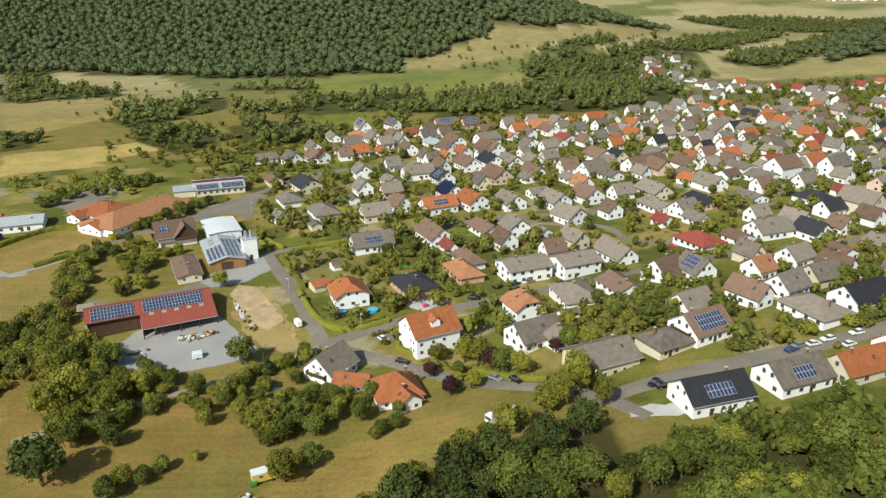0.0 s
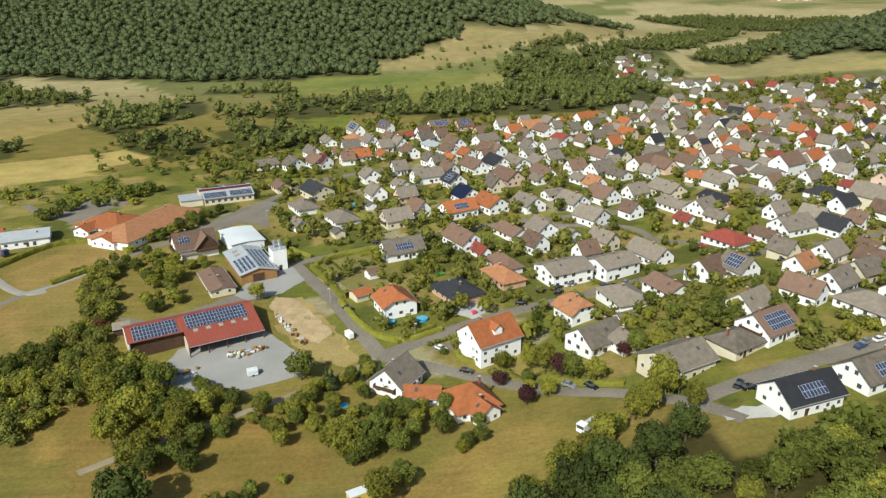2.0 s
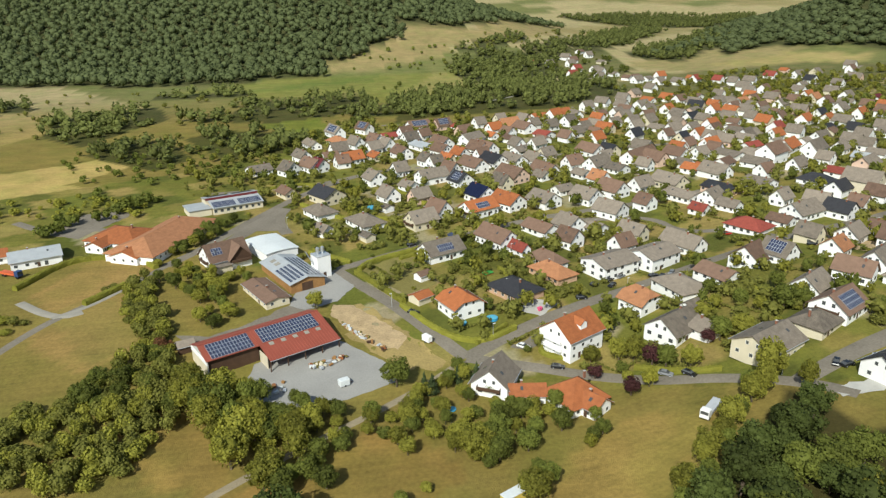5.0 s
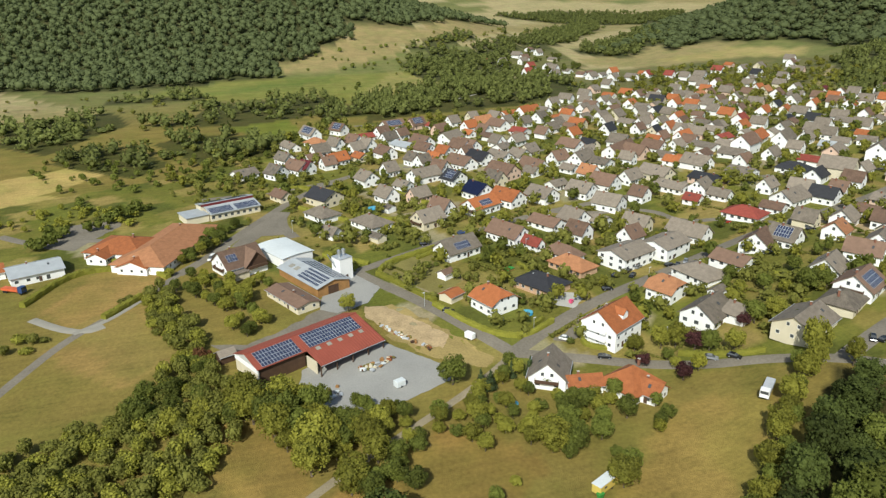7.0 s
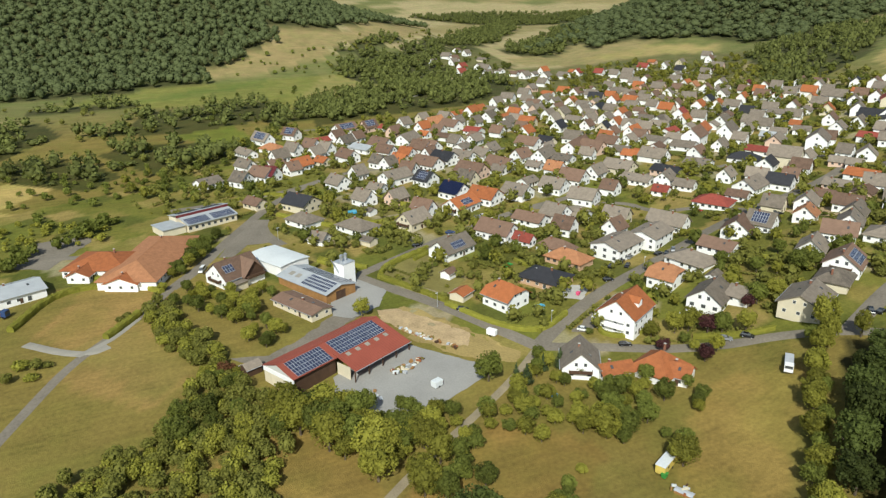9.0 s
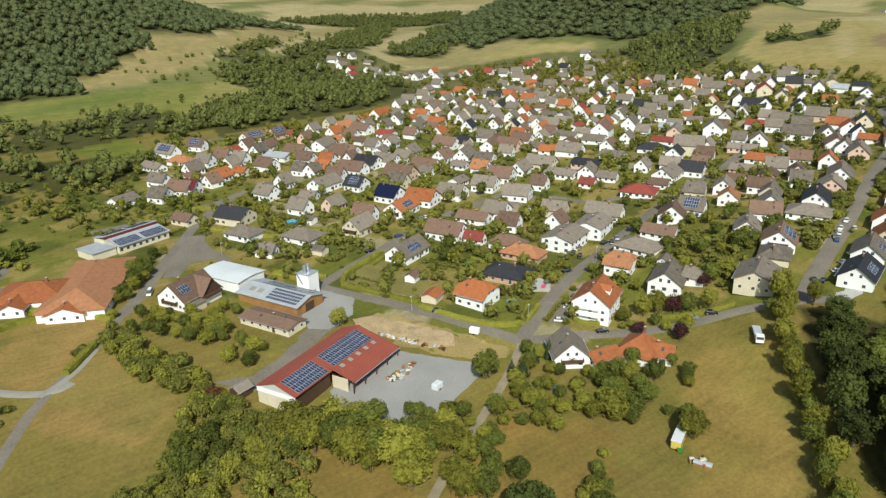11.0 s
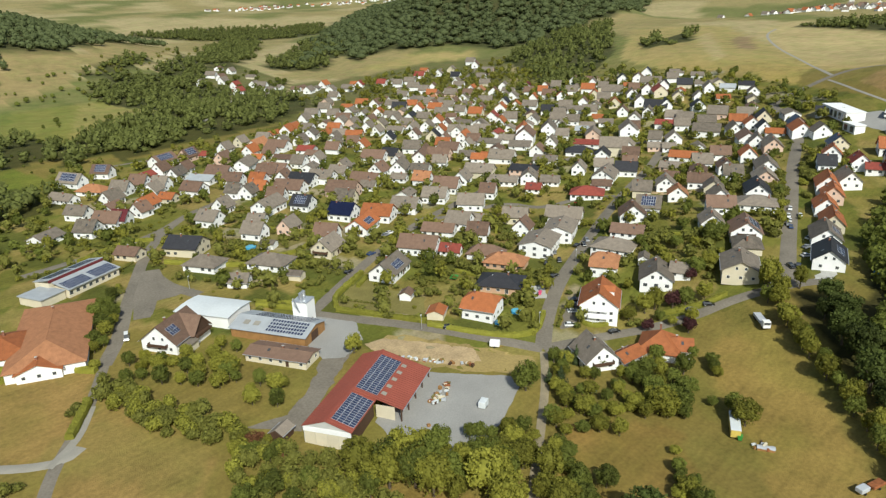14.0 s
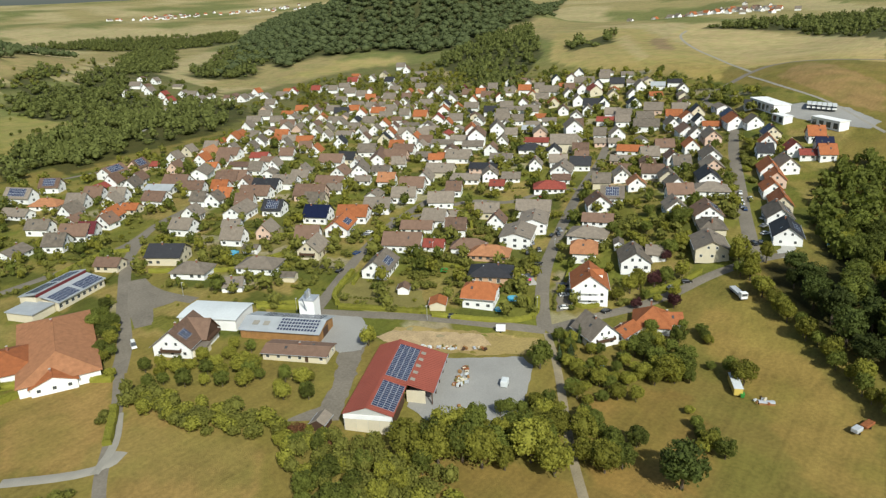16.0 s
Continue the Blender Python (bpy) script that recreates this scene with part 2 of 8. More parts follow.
def empty(name, m):
    ob = new(name)
    ob.empty_display_size = 0.5
    ob.matrix_basis = m
    return ob


def inside(x, y, poly):
    """Which of the points lie inside the polygon."""
    x, y = np.asarray(x, float), np.asarray(y, float)
    hit = np.zeros(x.shape, bool)
    for (x0, y0), (x1, y1) in zip(poly, poly[1:] + poly[:1]):
        cross = ((y0 > y) != (y1 > y)) & (x < (x1 - x0) * (y - y0) / (y1 - y0 + 1e-9) + x0)
        hit ^= cross
    return hit


def smooth_line(points, step=4.0):
    """A rounded line through the points, resampled."""
    p = np.array(points, float)
    for _ in range(2):
        q = np.repeat(p, 2, axis=0)[1:-1]
        a, b = p[:-1], p[1:]
        q = np.empty((2 * len(a), 2))
        q[0::2], q[1::2] = 0.75 * a + 0.25 * b, 0.25 * a + 0.75 * b
        p = np.vstack([p[:1], q, p[-1:]])
    d = np.r_[0, np.cumsum(np.hypot(*np.diff(p, axis=0).T))]
    s = np.linspace(0, d[-1], max(2, int(d[-1] / step) + 1))
    return np.c_[np.interp(s, d, p[:, 0]), np.interp(s, d, p[:, 1])]


def ribbon(name, points, width, material, lift, label, category="road", thick=0.0, kind="structure"):
    """A strip laid over the ground along a line."""
    c = smooth_line(points)
    t = np.gradient(c, axis=0)
    t /= np.hypot(t[:, 0], t[:, 1])[:, None] + 1e-9
    nrm = np.c_[-t[:, 1], t[:, 0]]
    v, f, cols = [], [], 5
    for i in range(len(c)):
        for k in range(cols):
            q = c[i] + nrm[i] * width * (k / (cols - 1) - 0.5)
            v.append((q[0], q[1], gz(q[0], q[1]) + lift - (0.12 if k in (0, cols - 1) else 0)))
    for i in range(len(c) - 1):
        for k in range(cols - 1):
            a = i * cols + k
            f.append((a, a + cols, a + cols + 1, a + 1))
    ob = new(name, mesh_of(name, v, f, material, True))
    return tagged(ob, label, category, kind=kind)


def ragged_line(poly, amount):
    """The outline with a natural, uneven edge."""
    out = []
    for (x0, y0), (x1, y1) in zip(poly, poly[1:] + poly[:1]):
        n = max(1, int(math.hypot(x1 - x0, y1 - y0) / 1.5))
        for i in range(n):
            x, y = x0 + (x1 - x0) * i / n, y0 + (y1 - y0) * i / n
            out.append((x + amount * (noise.noise((x * 0.3, y * 0.3, 1.0)) + 0.6 * noise.noise((x, y, 3.0))), y + amount * (noise.noise((x * 0.3, y * 0.3, 7.0)) + 0.6 * noise.noise((x, y, 9.0)))))
    return out


def patch(name, poly, material, lift, label, category="ground", step=3.0, rough=0.0, kind="structure", ragged=0.8):
    """A piece of ground cover with a given outline, draped over the ground."""
    poly = ragged_line(poly, ragged)
    bm = bmesh.new()
    face = bm.faces.new([bm.verts.new((x, y, 0)) for x, y in poly])
    xs, ys = [p[0] for p in poly], [p[1] for p in poly]
    for axis, lo, hi in ((0, min(xs), max(xs)), (1, min(ys), max(ys))):
        k = lo + step
        while k < hi:
            nrm = (1, 0, 0) if axis == 0 else (0, 1, 0)
            bmesh.ops.bisect_plane(bm, geom=bm.verts[:] + bm.edges[:] + bm.faces[:], plane_co=tuple(k * c for c in nrm), plane_no=nrm)
            k += step
    bmesh.ops.triangulate(bm, faces=bm.faces[:])
    for v in bm.verts:
        v.co.z = gz(v.co.x, v.co.y) + lift + (0 if v.is_boundary else rough * noise.noise(v.co * 0.35) + rough * 0.4 * noise.noise(v.co * 1.1))
    for f in bm.faces:
        if f.normal.z < 0:
            f.normal_flip()
        f.smooth = True
    me = bpy.data.meshes.new(name)
    bm.to_mesh(me)
    bm.free()
    me.materials.append(material)
    return tagged(new(name, me), label, category, kind=kind)


# ---- plants ----
def blob(rng, level, rough):
    bm = bmesh.new()
    bmesh.ops.create_icosphere(bm, subdivisions=level, radius=1.0)
    off = Vector(rng.uniform(-50, 50, 3))
    v = []
    for p in bm.verts:
        k = 1 + rough * noise.noise(p.co * 1.7 + off) + 0.6 * rough * noise.noise(p.co * 4.1 + off)
        v.append(p.co * k)
    bm.verts.index_update()
    f = [tuple(q.index for q in face.verts) for face in bm.faces]
    bm.free()
    return np.array([tuple(p) for p in v]), f


def crown_mesh(name, seed, lobes, leaves, size, material, spread=0.72, cone=False, level=2):
    """A crown of unit radius (height 0 to 2): lumpy lobes covered in many small leaf clumps, with gaps between the lobes."""
    rng = np.random.default_rng(seed)
    V, F = [], []
    cs = []
    for i in range(lobes):
        if cone:
            h = (i + 0.5) / lobes
            a = i * 2.4
            r = 0.62 * (1 - h) + 0.06
            c = np.array([0.28 * (1 - h) * math.cos(a), 0.28 * (1 - h) * math.sin(a), 2.2 * h])
            s = np.array([r, r, 0.55 * r + 0.22])
        else:
            a, h = rng.uniform(0, 6.283), rng.uniform(-0.55, 0.75)
            d = spread * math.sqrt(max(0.05, 1 - h * h)) * rng.uniform(0.6, 1.0)
            c = np.array([d * math.cos(a), d * math.sin(a), 1.0 + 0.62 * h])
            r = rng.uniform(0.15, 0.27)
            s = np.array([r, r, r * rng.uniform(0.75, 1.0)])
            if i == 0:
                c, s = np.array([0, 0, 0.95]), np.array([0.68, 0.68, 0.76])
        cs.append((c, s))
        v, f = blob(rng, level, 0.34)
        k = len(V)
        V += list(v * s * 0.78 + c)
        F += [tuple(k + j for j in q) for q in f]
    w = np.array([s[0] * s[0] for c, s in cs])
    pick = rng.choice(len(cs), leaves, p=w / w.sum())
    for i in pick:
        c, s = cs[i]
        d = rng.normal(size=3)
        d[2] = abs(d[2]) * 0.9 - 0.35 if rng.random() < 0.8 else d[2]
        d /= np.linalg.norm(d)
        p = c + d * s * rng.uniform(0.88, 1.14)
        nrm = d + rng.normal(size=3) * 0.8
        nrm /= np.linalg.norm(nrm)
        u = np.cross(nrm, rng.normal(size=3))
        u /= np.linalg.norm(u) + 1e-9
        q = np.cross(nrm, u)
        k, z = len(V), size * rng.uniform(0.6, 1.35)
        V += [p + u * z, p + q * z * 0.7 + nrm * z * 0.15, p - u * z * 0.8, p - q * z * 0.75 - nrm * z * 0.1]
        F += [(k, k + 1, k + 2, k + 3)]
    return mesh_of(name, V, F, material, True)


def trunk_mesh(name, seed, forks=4):
    """A tapered trunk with limbs, height 1, for a crown that starts at about 0.3."""
    rng = np.random.default_rng(seed)
    V, F = [], []

    def limb(a, b, r0, r1, n=6):
        a, b = Vector(a), Vector(b)
        q = (b - a).to_track_quat("Z", "Y").to_matrix()
        k = len(V)
        for p, r in ((a, r0), (b, r1)):
            for i in range(n):
                V.append(tuple(p + q @ Vector((r * math.cos(6.283 * i / n), r * math.sin(6.283 * i / n), 0))))
        for i in range(n):
            F.append((k + i, k + (i + 1) % n, k + n + (i + 1) % n, k + n + i))

    limb((0, 0, -0.04), (0.01, 0.0, 0.35), 0.032, 0.022)
    limb((0.01, 0, 0.35), (0.0, 0.02, 0.75), 0.022, 0.008)
    for i in range(forks):
        a = i * 6.283 / forks + rng.uniform(-0.4, 0.4)
        limb((0.01, 0, rng.uniform(0.28, 0.42)), (0.22 * math.cos(a), 0.22 * math.sin(a), rng.uniform(0.5, 0.68)), 0.016, 0.006, 5)
    return mesh_of(name, V, F, BARK)


TRUNK = trunk_mesh("trunk", 3)
CROWNS = {}
for key, tone in (("a", "a"), ("b", "b"), ("d", "d"), ("r", "r"), ("y", "y"), ("o", "o")):
    CROWNS[key] = [crown_mesh("crown", 11 + i, 20, 1600, 0.06, LEAF[tone], level=1) for i in range(3 if key in "abd" else 1)]
    CROWNS[key + "far"] = [crown_mesh("crown", 31 + i, 8, 420, 0.12, LEAF[tone], level=1) for i in range(3 if key in "abd" else 1)]
CROWNS["c"] = [crown_mesh("crown", 51, 9, 900, 0.07, LEAF["c"], cone=True, level=1)]
CROWNS["cfar"] = [crown_mesh("crown", 52, 6, 220, 0.12, LEAF["c"], cone=True, level=1)]
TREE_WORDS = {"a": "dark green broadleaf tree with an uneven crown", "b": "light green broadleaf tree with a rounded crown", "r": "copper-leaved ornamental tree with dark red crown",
              "y": "yellow-green ornamental tree with a round crown", "o": "rust-brown small garden tree", "d": "tall very dark green broadleaf tree with shade put into its leaf colour", "c": "dark green narrow conifer tree"}
tree_rng = np.random.default_rng(5)


def tree(x, y, height, kind="a", fat=1.0, far=False, sink=0.0, group="garden and field trees"):
    """One tree: trunk and crown under an empty at its foot."""
    ob = empty("tree", pose(x, y, gz(x, y) - sink, 0, 0, tree_rng.uniform(0, 360)))
    bushy = height < 4.5
    r = height * (0.32 if kind == "c" else 0.47 if not bushy else 0.60) * fat
    low = 0.0 if bushy else 0.03
    top = height * (1 - low)
    if kind != "c" or not bushy:
        put("trunk", TRUNK, ob, Matrix.Diagonal((height, height, height * 0.9, 1)))
    many = CROWNS[kind + ("far" if far else "")]
    tall = 2.3 if kind == "c" else 1.95
    put("crown", many[int(tree_rng.integers(len(many)))], ob, Matrix.Translation((0, 0, height * low)) @ Matrix.Diagonal((r, r, top / tall, 1)))
    return tagged(ob, TREE_WORDS[kind] if not bushy else TREE_WORDS[kind].replace("tree", "shrub"), "tree" if not bushy else "shrub", group)


def replicate(name, proto, places, label, category, kind="stuff"):
    """Many plants as one mesh. places: x, y, z, radius, height, turn."""
    pv = np.empty(len(proto.vertices) * 3)
    proto.vertices.foreach_get("co", pv)
    pv = pv.reshape(-1, 3)
    sizes = np.array([len(p.vertices) for p in proto.polygons])
    loops = np.empty(len(proto.loops), int)
    proto.loops.foreach_get("vertex_index", loops)
    n, k = len(places), len(pv)
    P = np.asarray(places, float)
    c, s = np.cos(P[:, 5])[:, None], np.sin(P[:, 5])[:, None]
    X = (pv[:, 0] * c - pv[:, 1] * s) * P[:, 3:4] + P[:, 0:1]
    Y = (pv[:, 0] * s + pv[:, 1] * c) * P[:, 3:4] + P[:, 1:2]
    Z = pv[:, 2] * (P[:, 4:5] / 2) + P[:, 2:3]
    co = np.stack([X, Y, Z], 2).reshape(-1, 3)
    me = bpy.data.meshes.new(name)
    me.vertices.add(n * k)
    me.vertices.foreach_set("co", co.ravel())
    L = (loops[None] + np.arange(n)[:, None] * k).ravel()
    me.loops.add(len(L))
    me.loops.foreach_set("vertex_index", L)
    S = np.tile(sizes, n)
    me.polygons.add(len(S))
    me.polygons.foreach_set("loop_start", np.r_[0, np.cumsum(S)[:-1]])
    me.update(calc_edges=True)
    me.materials.append(proto.materials[0])
    return tagged(new(name, me), label, category, kind=kind)


CLUMP = crown_mesh("clump", 71, 3, 24, 0.19, LEAF["f"], level=1)
CLUMPVALLEY = crown_mesh("clump_valley", 72, 3, 34, 0.22, LEAF["v"], level=1)
CLUMPGARDEN = [crown_mesh("clump_garden", 77 + i, 3, 64, 0.20, LEAF[k], level=1) for i, k in enumerate("gab")]
SCRUB = [crown_mesh("clump_scrub", 87 + i, 6, 330, 0.115, LEAF[k], level=1) for i, k in enumerate("gh")]


def wood(name, poly, spacing, height, label, proto=None, seed=1, far_growth=0.0, fat=0.58, holes=0.0, edge=6.0):
    """Trees over an area, on a jittered grid."""
    rng = np.random.default_rng(seed)
    xs, ys = [p[0] for p in poly], [p[1] for p in poly]
    places, y = [], min(ys)
    while y < max(ys):
        step = spacing * (1 + far_growth * max(0.0, math.hypot(0.5 * (min(xs) + max(xs)), y) - 900) / 1000)
        x = np.arange(min(xs), max(xs), step)
        x = x + rng.uniform(-0.45, 0.45, len(x)) * step
        yy = y + rng.uniform(-0.45, 0.45, len(x)) * step
        wx = edge * np.sin(x / 19 + 2.1 * np.sin(yy / 27)) + 0.5 * edge * np.sin(yy / 7.3 + x / 11)
        wy = edge * np.sin(yy / 21 + 1.7 * np.sin(x / 33))
        gap = np.sin(x / 26 + 1.3 * np.sin(yy / 31)) * np.sin(yy / 22 + 1.1 * np.sin(x / 29))
        ok = inside(x + wx, yy + wy, poly) & (rng.random(len(x)) >= holes * (1 + gap))
        for a, b in zip(x[ok], yy[ok]):
            k = rng.uniform(0.82, 1.15) if holes < 0.1 else rng.uniform(0.35, 1.35)
            places.append((a, b, gz(a, b) - 0.08 * height, step * fat * (rng.uniform(0.95, 1.4) if holes < 0.1 else rng.uniform(0.85, 1.35)), height * k, rng.uniform(0, 6.28)))
        y += step
    return replicate(name, proto or CLUMP, places, label, "woodland")


def hedge(points, width, height, label="clipped bright green garden hedge", seed=1):
    """A clipped hedge along a line: an uneven box-shaped core with leafy tufts over its top and sides, in one mesh."""
    rng = np.random.default_rng(seed)
    c = smooth_line(points, 0.9)
    t = np.gradient(c, axis=0)
    t /= np.hypot(t[:, 0], t[:, 1])[:, None] + 1e-9
    V, F = [], []
    prof = ((-0.5, 0.0), (-0.52, 0.55), (-0.42, 0.95), (0.0, 1.02), (0.42, 0.95), (0.52, 0.55), (0.5, 0.0))
    k = len(prof)
    for (x, y), (tx, ty) in zip(c, t):
        for u, z in prof:
            w = width * u * rng.uniform(0.88, 1.14)
            V.append((x - ty * w, y + tx * w, gz(x, y) - 0.15 + (height + 0.15) * z * rng.uniform(0.93, 1.08)))
    for i in range(len(c) - 1):
        F += [(i * k + j, i * k + j + 1, (i + 1) * k + j + 1, (i + 1) * k + j) for j in range(k - 1)]
    F += [tuple(range(k)), tuple(range((len(c) - 1) * k, len(c) * k))[::-1]]
    for i in range(len(c)):
        for _ in range(int(10 * height)):
            u = rng.uniform(-0.55, 0.55)
            z = 1.0 if abs(u) < 0.42 else rng.uniform(0.15, 1.0)
            p = Vector((c[i, 0] - t[i, 1] * width * u + t[i, 0] * rng.uniform(-0.5, 0.5), c[i, 1] + t[i, 0] * width * u + t[i, 1] * rng.uniform(-0.5, 0.5), 0))
            p.z = gz(p.x, p.y) + height * z * rng.uniform(0.95, 1.1)
            a, b = Vector(rng.normal(size=3)).normalized() * rng.uniform(0.1, 0.24), Vector(rng.normal(size=3)).normalized() * rng.uniform(0.1, 0.2)
            n = len(V)
            V += [tuple(p + a), tuple(p + b), tuple(p - a), tuple(p - b)]
            F.append((n, n + 1, n + 2, n + 3))
    return tagged(new("hedge", mesh_of("hedge", V, F, LEAF["h"])), label, "hedge")

# ---- houses ----
KIND = {  # eaves, ridge, hip share, overhang
    "M": (3.9, 8.1, 0.0, 0.7), "L": (2.8, 5.2, 0.0, 0.6), "P": (3.0, 6.0, 1.0, 0.7), "T": (7.0, 12.0, 0.0, 0.7),
    "F": (5.6, 7.8, 0.0, 0.7), "G": (2.4, 3.6, 0.0, 0.4), "Q": (4.6, 8.4, 0.55, 0.9), "H": (3.0, 5.6, 0.0, 0.5)}
ROOF_WORDS = {"g": "weathered grey", "b": "brown", "o": "orange", "t": "sandy orange", "r": "red", "d": "anthracite", "n": "glazed blue-black", "w": "wine-red", "s": "pale sheet"}
WALL_WORDS = {"w": "white", "c": "cream", "p": "sand-pink", "k": "bare brick", "y": "stained timber", "h": "dark timber", "x": "grey"}


def cached(store, key, make):
    if key not in store:
        store[key] = make()
    return store[key]


SHARED = {}


def window_part(parent, m, w, h, near):
    """A window: frame proud of the wall and the pane set into it. Local x along the wall, y out of it."""
    def frame_mesh():
        b, x, z0, z1 = 0.09, w / 2, 0.0, h
        ring = [(-x, z0), (x, z0), (x, z1), (-x, z1), (-x + b, z0 + b), (x - b, z0 + b), (x - b, z1 - b), (-x + b, z1 - b)]
        v = [(p, 0.05, q) for p, q in ring] + [(p, -0.05, q) for p, q in ring]
        f = []
        for i in range(4):
            j = (i + 1) % 4
            f += [(i, j, 4 + j, 4 + i), (8 + j, 8 + i, 12 + i, 12 + j), (j, i, 8 + i, 8 + j), (4 + i, 4 + j, 12 + j, 12 + i)]
        return mesh_of("window", v, f, FRAME)
    if near:
        win = put("window", cached(SHARED, ("wf", w, h), frame_mesh), parent, m)
        put("pane", cached(SHARED, ("wp", w, h), lambda: box_mesh("pane", -w / 2 + 0.09, w / 2 - 0.09, -0.05, 0.02, 0.09, h - 0.09, GLASS)), win)
    else:
        put("window", cached(SHARED, ("wfar", w, h), lambda: box_mesh("window", -w / 2, w / 2, -0.05, 0.03, 0, h, GLASS)), parent, m)


def roof_mesh(L, W, eaves, ridge, hip, over, material):
    """A tiled roof of real thickness over a body of L along x and W along y."""
    t = 0.22
    slope = (ridge - eaves) / (W / 2)
    ye, ze = W / 2 + over, eaves - over * slope
    xe = L / 2 + over
    xr = xe - (hip * min(W / 2 + over, xe - 0.4) if hip else 0)
    zr = ridge
    top = [(-xe, -ye, ze), (xe, -ye, ze), (xe, ye, ze), (-xe, ye, ze), (-xr, 0, zr), (xr, 0, zr)]
    if 0 < hip < 1:
        # half hip: the gable reaches part of the way up
        zq = eaves + (ridge - eaves) * 0.45
        yq = (ridge - zq) / slope
        top = [(-xe, -ye, ze), (xe, -ye, ze), (xe, ye, ze), (-xe, ye, ze), (-xr, 0, zr), (xr, 0, zr), (-xe, -yq, zq), (xe, -yq, zq), (xe, yq, zq), (-xe, yq, zq)]
        faces = [(0, 1, 7, 5, 4, 6), (2, 3, 9, 4, 5, 8), (7, 8, 5), (9, 6, 4)]
    elif hip:
        faces = [(0, 1, 5, 4), (2, 3, 4, 5), (1, 2, 5), (3, 0, 4)]
    else:
        faces = [(0, 1, 5, 4), (2, 3, 4, 5)]
    bm = bmesh.new()
    vs = [bm.verts.new((x, y, z + t)) for x, y, z in top]
    fs = [bm.faces.new([vs[i] for i in f]) for f in faces]
    bmesh.ops.recalc_face_normals(bm, faces=fs)
    if sum(f.normal.z for f in fs) < 0:
        for f in fs:
            f.normal_flip()
    ret = bmesh.ops.extrude_face_region(bm, geom=fs)
    for q in ret["geom"]:
        if isinstance(q, bmesh.types.BMVert):
            q.co.z += 0.0
    for q in vs:
        q.co.z -= t
    # ridge capping
    k = [bm.verts.new(p) for p in ((-xr, -0.16, zr + t - 0.05), (xr, -0.16, zr + t - 0.05), (xr, 0.16, zr + t - 0.05), (-xr, 0.16, zr + t - 0.05), (-xr, 0, zr + t + 0.09), (xr, 0, zr + t + 0.09))]
    for f in ((0, 1, 5, 4), (2, 3, 4, 5), (1, 2, 5), (3, 0, 4)):
        bm.faces.new([k[i] for i in f])
    me = bpy.data.meshes.new("roof")
    bmesh.ops.recalc_face_normals(bm, faces=bm.faces[:])
    bm.to_mesh(me)
    bm.free()
    me.materials.append(material)
    return me


def body_mesh(L, W, eaves, ridge, hip, material):
    x, y = L / 2, W / 2
    zb = -1.6
    v = [(-x, -y, zb), (x, -y, zb), (x, y, zb), (-x, y, zb), (-x, -y, eaves), (x, -y, eaves), (x, y, eaves), (-x, y, eaves)]
    f = [(3, 2, 1, 0), (0, 1, 5, 4), (2, 3, 7, 6)]
    if hip >= 1:
        f += [(1, 2, 6, 5), (3, 0, 4, 7), (4, 5, 6, 7)]
    elif hip:
        zq = eaves + (ridge - eaves) * 0.45
        yq = y * 0.55
        v += [(-x, -yq, zq), (-x, yq, zq), (x, -yq, zq), (x, yq, zq)]
        f += [(1, 2, 6, 11, 10, 5), (3, 0, 4, 8, 9, 7)]
    else:
        v += [(-x, 0, ridge - 0.02), (x, 0, ridge - 0.02)]
        f += [(1, 2, 6, 9, 5), (3, 0, 4, 8, 7)]
    return mesh_of("wall", v, f, material)


def panel_part(parent, m, w, h, material_key="panel"):
    me = cached(SHARED, ("pv", w, h), lambda: panel_mesh(w, h))
    return put("solar_panel", me, parent, m)


def panel_mesh(w, h):
    v, f = [], []
    box(v, f, 0.075, w - 0.075, 0.075, h - 0.075, 0.0, 0.055)
    box(v, f, 0.0, w, 0.0, h, -0.02, 0.035)
    me = mesh_of("solar_panel", v, f, CELL)
    me.materials.append(ALU)
    for p in me.polygons[6:]:
        p.material_index = 1
    return me


def slope_pose(L, W, eaves, ridge, side):
    """The pose of a roof slope: x along the ridge, y up the slope from the eaves, z out of it. side: -1 or 1."""
    a = math.degrees(math.atan2(ridge - eaves, W / 2))
    if side < 0:
        return pose(0, -W / 2, eaves + 0.26, a, 0, 0)
    return pose(0, W / 2, eaves + 0.26, a, 0, 180)


def solar_field(parent, base, x0, y0, cols, rows, w=1.05, h=1.7):
    for i in range(cols):
        for j in range(rows):
            panel_part(parent, base @ pose(x0 + i * (w + 0.04), y0 + j * (h + 0.04), 0.02), w, h)


house_rng = np.random.default_rng(9)


